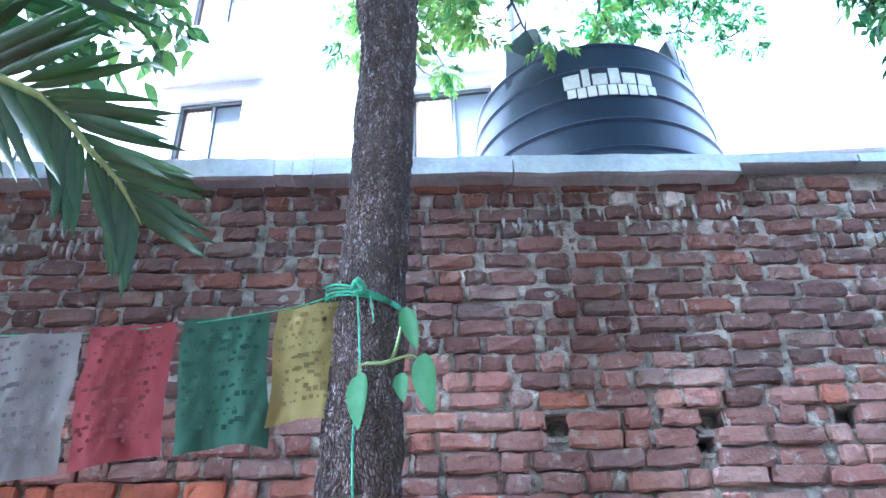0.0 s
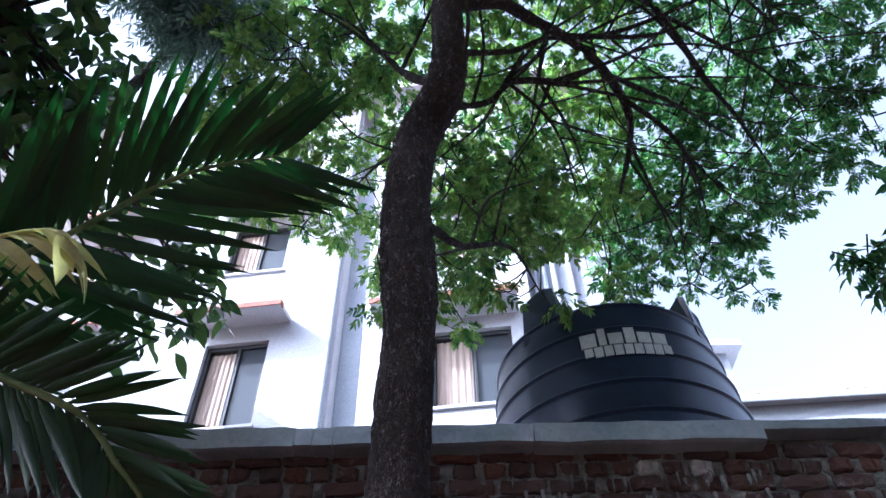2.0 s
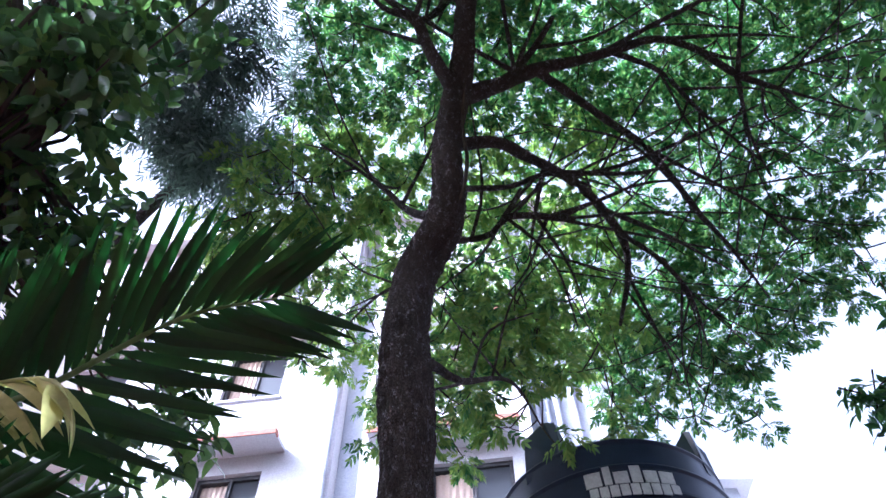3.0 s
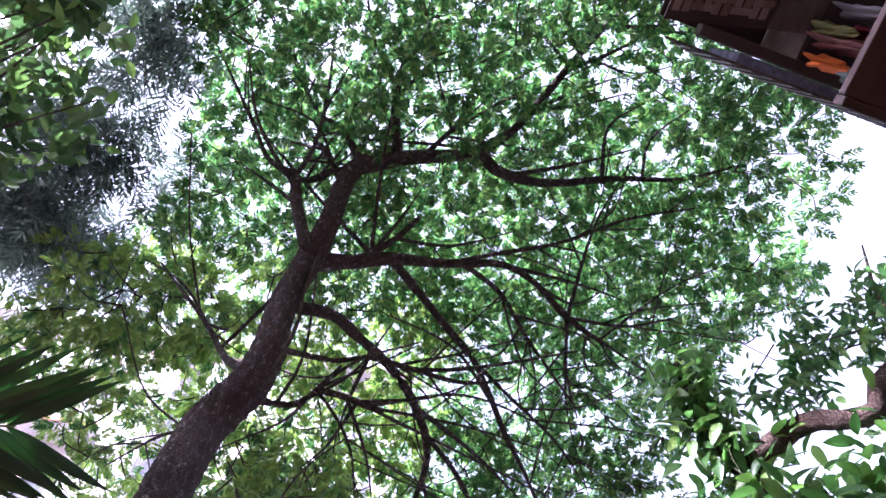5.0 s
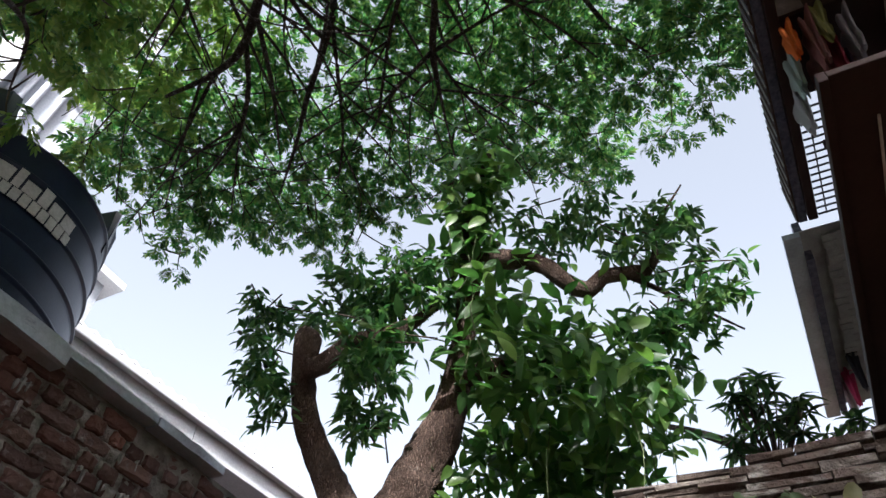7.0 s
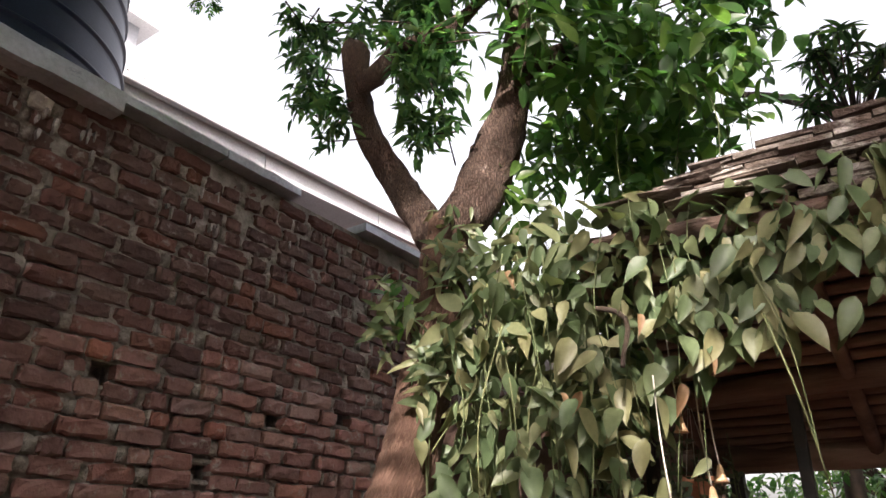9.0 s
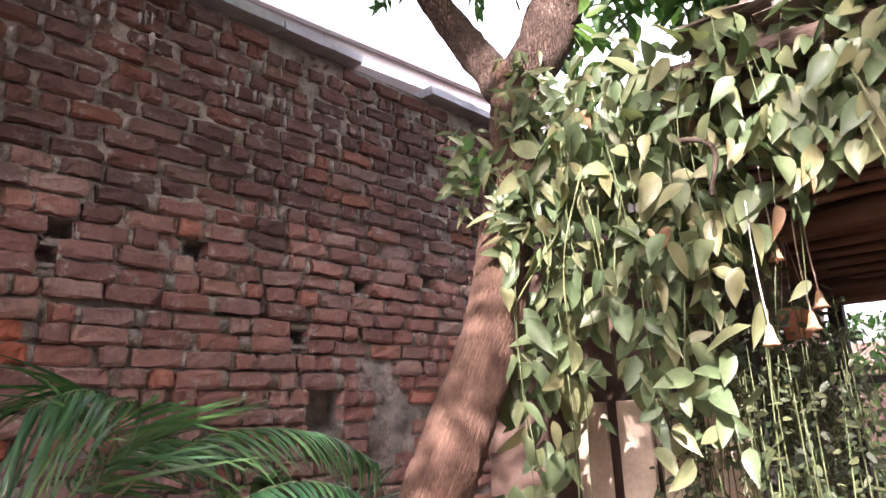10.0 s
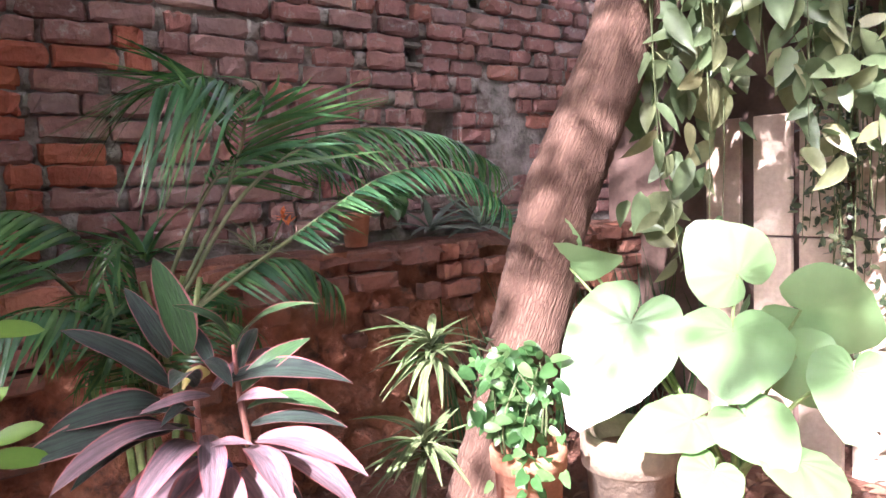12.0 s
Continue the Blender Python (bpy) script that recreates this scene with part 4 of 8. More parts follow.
TREE_LIMBS = [
    [(0.6, 1.02, 7.33, 0.072), (0.91, 0.87, 7.45, 0.062), (1.22, 0.76, 7.5, 0.056), (1.52, 0.65, 7.5, 0.052), (1.66, 0.71, 7.45, 0.048), (1.95, 0.72, 7.45, 0.04), (2.25, 0.64, 7.45, 0.034), (2.67, 0.46, 7.45, 0.026), (3.22, 0.3, 7.5, 0.018), (3.65, 0.03, 7.5, 0.01)],
    [(1.5, 0.66, 7.5, 0.042), (1.74, 0.36, 7.6, 0.036), (1.88, 0.06, 7.65, 0.034), (2.0, -0.25, 7.7, 0.03), (2.19, -0.65, 7.8, 0.024), (2.41, -0.95, 7.9, 0.014), (2.7, -1.3, 8.0, 0.008)],
    [(2.19, -0.65, 7.8, 0.018), (2.44, -0.73, 7.8, 0.015), (2.76, -0.86, 7.8, 0.008)],
    [(2.02, -0.23, 7.7, 0.018), (2.27, -0.45, 7.7, 0.014), (2.58, -0.75, 7.7, 0.007)],
    [(0.88, 0.87, 7.44, 0.045), (0.76, 0.56, 7.7, 0.04), (0.71, 0.29, 7.85, 0.036), (0.8, -0.04, 8.0, 0.03), (1.0, -0.7, 8.2, 0.014)],
    [(0.6, 0.98, 7.37, 0.04), (0.38, 0.82, 7.6, 0.026), (0.17, 0.78, 7.7, 0.022), (-0.05, 0.59, 7.9, 0.016), (-0.4, 0.1, 8.1, 0.008)],
    [(0.21, 0.78, 7.67, 0.018), (0.18, 0.56, 7.8, 0.015), (0.12, 0.24, 7.9, 0.01)],
    [(0.5, 1.14, 7.26, 0.026), (0.3, 1.0, 7.45, 0.022), (0.26, 0.98, 7.52, 0.018)],
    [(1.1, 0.77, 7.49, 0.024), (1.2, 0.6, 7.54, 0.022), (1.27, 0.48, 7.56, 0.016)],
    [(0.47, 1.66, 6.68, 0.075), (0.78, 1.62, 6.85, 0.058), (1.07, 1.54, 6.95, 0.05), (1.36, 1.5, 7.0, 0.04), (1.69, 1.42, 7.05, 0.034), (1.96, 1.37, 7.1, 0.028), (2.27, 1.45, 7.1, 0.026), (2.63, 1.65, 7.1, 0.03), (3.1, 1.8, 7.1, 0.014), (3.7, 1.95, 7.05, 0.007)],
    [(1.5, 1.47, 7.02, 0.02), (1.85, 1.26, 7.0, 0.018), (2.33, 1.04, 7.1, 0.016), (2.81, 0.71, 7.2, 0.013), (3.3, 0.45, 7.2, 0.008)],
    [(0.8, 1.62, 6.86, 0.032), (1.03, 1.4, 7.0, 0.026), (1.17, 1.2, 7.1, 0.018)],
    [(1.05, 1.55, 6.94, 0.036), (1.32, 1.74, 6.95, 0.032), (1.61, 1.93, 6.9, 0.03), (1.93, 2.14, 6.85, 0.028), (2.15, 2.37, 6.8, 0.026), (2.4, 2.66, 6.7, 0.024), (2.64, 2.89, 6.6, 0.018), (3.0, 3.3, 6.45, 0.008)],
    [(2.63, 1.65, 7.1, 0.02), (2.56, 1.18, 7.1, 0.014), (2.53, 0.77, 7.1, 0.01), (2.58, 0.4, 7.1, 0.006)],
    [(2.63, 1.65, 7.1, 0.018), (3.14, 1.57, 7.1, 0.013), (3.51, 1.34, 7.05, 0.008)],
    [(2.63, 1.65, 7.1, 0.018), (2.78, 2.09, 7.0, 0.014), (3.02, 2.45, 6.95, 0.008)],
    [(1.6, 1.44, 7.03, 0.022), (2.0, 1.6, 7.05, 0.02), (2.35, 1.9, 7.0, 0.016), (2.9, 2.3, 6.9, 0.01)],
    [(0.45, 1.85, 6.28, 0.05), (0.72, 1.87, 6.35, 0.042), (0.96, 2.01, 6.4, 0.038), (1.18, 2.13, 6.4, 0.036), (1.42, 2.3, 6.35, 0.036), (1.66, 2.59, 6.25, 0.03), (1.7, 2.82, 6.1, 0.022), (1.62, 3.1, 5.85, 0.012)],
    [(1.63, 2.54, 6.24, 0.022), (1.89, 2.64, 6.0, 0.018), (2.11, 2.88, 5.9, 0.014), (2.3, 3.3, 5.85, 0.007)],
    [(0.4, 2.05, 6.0, 0.022), (0.82, 2.24, 6.4, 0.02), (1.1, 2.19, 6.5, 0.019), (1.42, 2.24, 6.6, 0.018), (1.77, 2.14, 6.6, 0.016), (2.17, 1.95, 6.6, 0.013), (2.61, 1.71, 6.6, 0.008)],
    [(0.36, 2.2, 5.6, 0.032), (0.52, 2.29, 5.74, 0.024), (0.66, 2.28, 5.8, 0.022), (0.76, 2.16, 5.86, 0.02), (0.86, 2.05, 6.0, 0.01)],
    [(0.74, 2.18, 5.85, 0.022), (0.94, 2.15, 5.8, 0.022), (1.08, 2.17, 5.79, 0.02), (1.2, 2.18, 5.8, 0.012)],
    [(0.74, 2.18, 5.85, 0.014), (0.94, 2.31, 5.75, 0.011), (1.08, 2.45, 5.6, 0.009), (1.2, 2.75, 5.4, 0.005)],
    [(0.42, 1.58, 6.62, 0.052), (0.24, 1.34, 6.9, 0.044), (0.15, 1.2, 7.1, 0.04), (-0.09, 1.17, 7.3, 0.02), (-0.29, 0.99, 7.5, 0.016), (-0.7, 0.6, 7.8, 0.008)],
    [(0.15, 1.22, 7.08, 0.022), (0.22, 0.99, 7.3, 0.017), (0.22, 0.7, 7.55, 0.012), (0.3, 0.3, 7.8, 0.006)],
    [(0.15, 1.22, 7.08, 0.022), (0.31, 1.22, 7.3, 0.02), (0.44, 1.15, 7.5, 0.012)],
    [(0.3, 2.12, 5.75, 0.035), (0.16, 2.22, 5.97, 0.03), (0.05, 2.28, 6.2, 0.024), (-0.11, 2.22, 6.4, 0.018), (-0.6, 2.1, 6.9, 0.008)],
    [(0.18, 2.36, 4.66, 0.034), (0.3, 2.5, 4.72, 0.028), (0.42, 2.62, 4.75, 0.02), (0.75, 2.95, 5.1, 0.012), (1.0, 3.5, 5.25, 0.006)],
    [(2.0, 2.18, 6.84, 0.018), (2.28, 2.26, 6.6, 0.015), (2.72, 2.47, 6.5, 0.012), (3.03, 2.68, 6.3, 0.006)],
    [(0.18, 2.36, 5.35, 0.02), (0.0, 2.7, 5.8, 0.014), (-0.2, 3.0, 6.05, 0.01), (-0.5, 3.4, 6.15, 0.005)],
]
for p in TREE_LIMBS:
    limb(p, tree)
v, f = tube([(0.4, 2.05, 5.62, 0.012), (0.47, 1.94, 5.8, 0.013), (0.5, 1.84, 6.05, 0.013), (0.48, 1.75, 6.3, 0.012), (0.5, 1.56, 6.6, 0.01), (0.54, 1.4, 6.85, 0.008)], 8, 0.05)
put("creeper_stem", mesh_of("creeper_stem", v, f, M_TWIG), tree)

NEEM = [spray(R1.choice((4, 5, 5)), R1.uniform(0.13, 0.19), 0.06, 0.023, R1) for _ in range(10)]


def crown_allowed(x, y):
    """The crown's footprint: open sky to the lower right, past the far edge and towards the sun."""
    edge = 4.6 - 0.3 * max(0, y - 1.3) - 0.35 * max(0, -y) + 0.4 * noise.noise(Vector((x, y, 2)))
    west = -0.8 - 0.75 * max(0, y - 1.9) + 0.35 * noise.noise(Vector((x * 1.5, y * 1.5, 9)))
    return max(west, -3.2) < x < edge and -2.1 < y < 5.2 - 0.2 * max(0, x - 1.5) - 0.5 * max(0, -x)


def crown_height(x, y):
    return 7.75 + 0.3 * noise.noise(Vector((x * 0.5, y * 0.5, 7))) - 0.42 * max(0, y - 2.2) - 0.1 * max(0, x - 2) + R1.uniform(-0.25, 0.55)


def hangs_low(q):
    """The crown's lower edge over the wall: open in front of the white building, hanging beside the tank."""
    if q.y < 0.6:
        return False
    u, e = (q.x - 0.29) / q.y, (q.z - 1.67) / q.y
    if u < -0.15:
        low = 1.15
    elif u < 0.08:
        low = 0.88
    elif u < 0.33:
        low = 1.14
    elif u < 0.65:
        low = 0.94
    else:
        low = 0.94 + 0.8 * (u - 0.65)
    return e < low + 0.03


joints = []
h = Heap()
for p in TREE_LIMBS:
    c = spline(p, 0.1)
    joints += [Vector(q[:3]) for q in c[len(c) // 5:]]
    for k in range(6):
        i = R1.randint(len(c) // 4, len(c) - 2)
        a, d = Vector(c[i][:3]), Vector(c[i + 1][:3] - c[i][:3]).normalized()
        d = (d * R1.uniform(0.5, 1.0) + Vector((R1.uniform(-1, 1), R1.uniform(-1, 1), R1.uniform(0.0, 0.3)))).normalized()
        ln, r0 = R1.uniform(0.7, 1.5), min(0.022, 0.65 * c[i][3])
        b, e = a + d * ln * 0.5 + rand_dir(R1) * 0.08, a + d * ln + rand_dir(R1) * 0.2
        if not crown_allowed(e.x, e.y) or hangs_low(e):
            continue
        h.add(*tube([(*a, r0), (*b, r0 * 0.7), (*e, 0.005)], 6, 0.1, 0.1, 20))
        joints += [Vector(q[:3]) for q in spline([(*a, 0), (*b, 0), (*e, 0)], 0.12)]
put("branch_network", h.mesh("branch_network", M_TREE), tree, "dark side branches", kind="stuff")
spots = []
for _ in range(19000):
    x, y = R1.uniform(-4.2, 4.9), R1.uniform(-2.1, 5.3)
    if not crown_allowed(x, y):
        continue
    q = Vector((x, y, crown_height(x, y)))
    if (x > -0.2 or y > 2.0) and noise.noise(Vector((x * 1.3, y * 1.3, 4))) < -0.22 and R1.random() < 0.8:
        continue
    if noise.noise(Vector((x * 2.9, y * 2.9, 21))) < -0.27 and R1.random() < 0.88:
        continue
    if hangs_low(q) and R1.random() < 0.985:
        continue
    if y > 2.5 and x < 1.35 and R1.random() < (0.5 if x > 0.6 else 0.62):
        continue
    if all((q - o).length > 0.19 for o in spots):
        spots.append(q)
for _ in range(70):
    x, y = R1.uniform(-0.2, 1.9), R1.uniform(3.2, 4.6)
    q = Vector((x, y, R1.uniform(5.2, 6.4)))
    if not hangs_low(q):
        spots.append(q)
for _ in range(30):
    q = Vector((R1.uniform(-1.6, 0.1), R1.uniform(2.2, 3.0), R1.uniform(6.5, 7.2)))
    if not hangs_low(q):
        spots.append(q)
for _ in range(80):
    q = Vector((R1.uniform(2.0, 4.6), R1.uniform(2.6, 5.0), 0))
    q.z = crown_height(q.x, q.y) - R1.uniform(0.1, 0.5)
    if crown_allowed(q.x, q.y) and not hangs_low(q):
        spots.append(q)
for _ in range(46):
    q = Vector((R1.uniform(0.35, 1.15), R1.uniform(2.9, 3.6), R1.uniform(5.0, 6.6)))
    if (q.z - 1.67) / q.y > 1.08 + 0.25 * noise.noise(Vector((q.x * 3, q.z * 2, 1))):
        spots.append(q)
spots.sort(key=lambda q: min((q - j).length for j in joints))
h, leaves, olive = Heap(), Heap(), Heap()
for q in spots:
    j = min(joints, key=lambda o: (q - o).length)
    gap = (q - j).length
    mid = j.lerp(q, 0.55) + rand_dir(R1) * gap * 0.1 - Vector((0, 0, 0.1))
    r0 = min(0.016, 0.005 + 0.007 * gap)
    vv, ff = tube([(*j, r0), (*mid, r0 * 0.7), (*q, 0.003)], 5, 0.12)
    h.add(vv, ff)
    if gap > 0.3:
        joints += [j.lerp(q, 0.6), q.copy()]
    away = (q - j).normalized()
    whorl, start = R1.randint(8, 11), R1.uniform(0, 6.28)
    for k in range(whorl):
        an = start + 2 * math.pi * k / whorl + R1.uniform(-0.3, 0.3)
        dd = Vector((math.cos(an), math.sin(an), R1.uniform(-0.6, 0.15))) + away * 0.3
        heap = olive if q.y > 2.2 and q.x < 2.0 and R1.random() < 0.75 else leaves
        heap.place(R1.choice(NEEM), aim(q + rand_dir(R1) * 0.025, dd, R1.uniform(-0.5, 0.5), R1.uniform(0.75, 1.15)))
put("twig_network", h.mesh("twig_network", M_TWIG), tree, "thin dark twigs", kind="stuff")
put("crown", leaves.mesh("crown", M_NEEM), tree, "feathery green leaf clusters", kind="stuff")
put("hanging_foliage", olive.mesh("hanging_foliage", M_NEEMY), tree, "olive-green hanging leaf clusters", kind="stuff")

# ---------------------------------------------------------------- the leaning tree
lean = thing("leaning_tree", "leaning pale-barked tree overgrown by climbing vines", "tree", at=(1.75, 1.72, GROUND))
v, f = tube([(1.76, 1.84, 0.0, 0.15), (1.99, 1.85, 0.49, 0.13), (2.17, 1.85, 0.94, 0.122), (2.3, 1.85, 1.31, 0.12), (2.5, 1.86, 1.62, 0.12), (2.74, 1.87, 2.0, 0.12), (2.93, 1.9, 2.45, 0.118), (3.08, 1.93, 2.9, 0.118), (3.17, 1.96, 3.3, 0.12)], 48, 0.018, 0.09, 26, 4, 0.16)
put("trunk", mesh_of("trunk", v, f, M_LEAN), lean, "pale brown furrowed trunk")
LEANLIMBS = [
    [(3.13, 1.97, 3.2, 0.1), (3.13, 2.12, 3.42, 0.092), (3.14, 2.29, 3.68, 0.085), (3.03, 2.39, 3.92, 0.08), (2.92, 2.39, 4.1, 0.074), (2.85, 2.36, 4.22, 0.072), (2.79, 2.33, 4.36, 0.078), (2.77, 2.3, 4.4, 0.05)],
    [(3.16, 1.93, 3.25, 0.12), (3.24, 1.83, 3.42, 0.13), (3.34, 1.82, 3.64, 0.135), (3.4, 1.75, 3.88, 0.125), (3.39, 1.66, 4.08, 0.1), (3.34, 1.6, 4.27, 0.08), (3.25, 1.53, 4.46, 0.068), (3.13, 1.45, 4.78, 0.066), (2.97, 1.38, 5.13, 0.056), (2.87, 1.28, 5.34, 0.04), (2.79, 1.18, 5.57, 0.02)],
    [(3.04, 1.36, 4.9, 0.06), (3.16, 1.01, 4.82, 0.055), (3.25, 0.88, 4.7, 0.052), (3.34, 0.76, 4.65, 0.052), (3.35, 0.67, 4.74, 0.045), (3.38, 0.41, 4.73, 0.036), (3.35, 0.33, 4.83, 0.018)],
    [(3.34, 1.56, 4.25, 0.07), (3.39, 1.41, 4.3, 0.06), (3.51, 1.16, 4.31, 0.055), (3.61, 0.9, 4.31, 0.045)],
    [(2.84, 2.33, 4.16, 0.068), (2.87, 2.24, 4.2, 0.06), (2.9, 2.13, 4.32, 0.05), (2.95, 1.98, 4.39, 0.048), (3.01, 1.82, 4.44, 0.044), (3.05, 1.6, 4.6, 0.02)],
    [(3.36, 0.55, 4.73, 0.02), (3.6, 0.3, 4.65, 0.014), (3.9, 0.0, 4.55, 0.006)],
    [(3.35, 0.35, 4.8, 0.016), (3.4, 0.3, 5.1, 0.012), (3.4, 0.1, 5.4, 0.005)],
]
for p in LEANLIMBS:
    limb(p, lean, M_LIMB, "limb", 28, 0.16)
MANGO = [blade(3, 0.105, 0.032, lance, 0.12, 0.3) for _ in range(2)]


def tufts(points, per, leafset, rnd, spread, size=(0.7, 1.15), droop=-0.2):
    hp = Heap()
    for p in points:
        for _ in range(per):
            d = rand_dir(rnd, -0.8, 0.5)
            d.z += droop
            hp.place(rnd.choice(leafset), aim(Vector(p) + rand_dir(rnd) * spread * rnd.random(), d, rnd.uniform(-0.7, 0.7), rnd.uniform(*size)))
    return hp


def cloud(centre, radii, n, rnd):
    return [Vector(centre) + Vector((a * b for a, b in zip(rand_dir(rnd) * rnd.random() ** 0.4, radii))) for _ in range(n)]


R2 = random.Random(9)
pts = cloud((2.9, 2.78, 4.75), (0.2, 0.28, 0.25), 14, R2) + cloud((2.85, 2.75, 4.3), (0.2, 0.22, 0.3), 13, R2) + cloud((2.85, 2.45, 4.0), (0.15, 0.14, 0.22), 6, R2) + cloud((2.95, 2.2, 4.75), (0.2, 0.45, 0.25), 28, R2) + cloud((2.95, 1.95, 4.1), (0.18, 0.22, 0.45), 24, R2) + cloud((3.0, 1.75, 4.75), (0.25, 0.3, 0.35), 22, R2) + cloud((3.4, 0.3, 4.95), (0.3, 0.32, 0.25), 18, R2) + cloud((3.4, 0.12, 4.5), (0.25, 0.2, 0.25), 13, R2) + cloud((3.4, 0.95, 5.4), (0.25, 0.3, 0.25), 16, R2) + cloud((3.4, 0.6, 5.2), (0.2, 0.25, 0.2), 8, R2) + cloud((3.5, 0.5, 4.3), (0.25, 0.25, 0.25), 14, R2) + cloud((3.05, 1.98, 4.25), (0.2, 0.25, 0.45), 20, R2)
h = tufts(pts, 19, MANGO, R2, 0.11)
put("foliage", h.mesh("foliage", M_MANGO), lean, "clusters of narrow dark green leaves", kind="stuff")
h = Heap()
for p in pts[::3]:
    q = p + rand_dir(R2) * 0.25
    vv, ff = tube([(*p, 0.004), (*p.lerp(q, 0.5), 0.005), (*q, 0.006)], 5, 0.2)
    h.add(vv, ff)
put("twig_network", h.mesh("twig_network", M_TWIG), lean, kind="stuff")

# ---------------------------------------------------------------- tiled shelter
hut = thing("tiled_shelter", "open garden shelter with an old mossy tiled roof", "shelter", at=(4.5, 0, GROUND))
EAVE_X, EAVE_Z, SLOPE = 2.98, 3.04, -0.42
R3 = random.Random(3)
h = Heap()
for row in range(1, 9):
    x = EAVE_X + row * 0.2
    z = EAVE_Z + row * 0.2 * SLOPE
    for k in range(26):
        y = -3.4 + k * 0.185 + (0.09 if row % 2 else 0)
        if y > 1.25:
            continue
        vv, ff = [], []
        for a in range(7):
            an = math.pi * a / 6
            for s in (0, 0.3):
                vv.append((x + s + R3.uniform(-0.006, 0.006), y + 0.095 * math.cos(an), z + s * SLOPE + 0.05 * math.sin(an) + 0.02 * (s == 0)))
        for a in range(7):
            an = math.pi * a / 6
            for s in (0, 0.3):
                vv.append((x + s, y + 0.08 * math.cos(an), z + s * SLOPE + 0.034 * math.sin(an) + 0.02 * (s == 0) - 0.004))
        for a in range(6):
            i = a * 2
            ff += [(i, i + 2, i + 3, i + 1), (14 + i, 14 + i + 1, 14 + i + 3, 14 + i + 2), (i, 14 + i, 14 + i + 2, i + 2), (i + 1, i + 3, 14 + i + 3, 14 + i + 1)]
        if row < 4:
            put("roof_tile", mesh_of("roof_tile", vv, ff, M_TILE), hut)
        else:
            h.add(vv, ff)
put("roof_tile_mass", h.mesh("roof_tile_mass", M_TILE), hut, "old clay roof tiles", kind="stuff")
for k in range(20):
    x = EAVE_X + 0.07 + k * 0.085
    z = EAVE_Z - 0.06 + (x - EAVE_X) * SLOPE
    v, f = tube([(x, 1.3, z, 0.026), (x, -1, z + 0.01, 0.03), (x, -3.4, z, 0.028)], 8, 0.2, 0.25, 14, k)
    put("batten", mesh_of("batten", v, f, M_WOOD), hut, "weathered round batten")
for k in range(6):
    y = 1.15 - k * 0.8
    v, f = tube([(EAVE_X - 0.04, y, EAVE_Z - 0.12, 0.035), (EAVE_X + 1.7, y, EAVE_Z - 0.12 + 1.7 * SLOPE, 0.035)], 8, 0.3, 0.2, 14, k + 20)
    put("rafter", mesh_of("rafter", v, f, M_WOOD), hut, "weathered pole rafter")
for k in range(9):
    y = 1.05 - 0.05 * k
    while y > -2.8:
        ln = R3.uniform(0.16, 0.3)
        c = y - ln / 2
        top = 3.17 - 0.08 * max(c, -1.5)
        deep = 0.3 * min(1.15, max(0.1, (1.05 - c) / 1.05))
        zc, th = top - deep * (1 - k / 8), deep / 8 * R3.uniform(0.62, 0.86)
        x0 = EAVE_X - 0.05 + 0.012 * (k % 2) + R3.uniform(-0.014, 0.014)
        turn = Matrix.Translation((x0, c, zc)) @ Matrix.Rotation(R3.gauss(0, 0.02), 4, "X") @ Matrix.Rotation(R3.gauss(0, 0.05), 4, "Z") @ Matrix.Rotation(0.12, 4, "Y")
        bm = boxed(0, 0.24, -ln / 2 + 0.003, ln / 2 - 0.003, -th / 2, th / 2, 0, turn)
        for q in bm.verts:
            q.co += Vector((R3.uniform(-0.008, 0.008), 0, R3.uniform(-0.004, 0.004)))
        part("tile_edge", bm, M_EDGE, hut)
        y -= ln
v, f = tube([(EAVE_X + 0.02, 1.15, 2.93, 0.03), (EAVE_X + 0.02, 0.3, 2.86, 0.045), (EAVE_X + 0.02, -1.0, 2.82, 0.05), (EAVE_X + 0.02, -2.8, 2.8, 0.05)], 12, 0.08, 0.25, 14, 41)
put("eave_pole", mesh_of("eave_pole", v, f, M_EAVE), hut, "dark mossy pole under the tile edges")
for x, z, r in ((4.05, 2.46, 0.06), (4.68, 2.2, 0.07)):
    v, f = tube([(x, 1.35, z, r), (x, 0, z + 0.02, r * 1.05), (x, -3.4, z, r)], 12, 0.15, 0.15, 12, x)
    put("beam", mesh_of("beam", v, f, M_WOOD), hut, "weathered log beam")
part("back_wall", boxed(5.3, 5.36, 1.28, 3.0, 0.0, 2.9), M_BOARD, hut, "dark boarded back wall")
part("front_screen", boxed(4.1, 4.14, 1.3, 3.0, 0, 2.5), M_BOARD, hut)
for x, y, w in ((4.05, 1.3, 0.03), (4.05, 0.6, 0.026), (4.05, -0.1, 0.022), (4.7, 1.05, 0.035), (4.7, -1.4, 0.03), (4.05, -2.2, 0.03)):
    part("post", boxed(x - w, x + w, y - w, y + w, 0.0, 2.44 if x < 4.5 else 2.16, 0.004), M_IRON, hut, "black iron post")
for z in (1.75, 2.3):
    part("rail", boxed(4.68, 4.72, -2, 1.3, z - 0.02, z + 0.02), M_IRON, hut)
for y0, y1 in ((1.965, 2.14), (1.725, 1.9), (1.5, 1.69), (1.26, 1.46)):
    for z0, z1 in ((0.1, 0.62), (0.63, 1.14), (1.15, 1.7)):
        part("panel", boxed(3.75, 3.78, y0, y1, z0, z1, 0.004), M_PANEL, hut, "tan board panel")
part("panel_rail", boxed(3.785, 3.82, 1.2, 2.15, 1.1, 1.18), M_BOARD, hut)

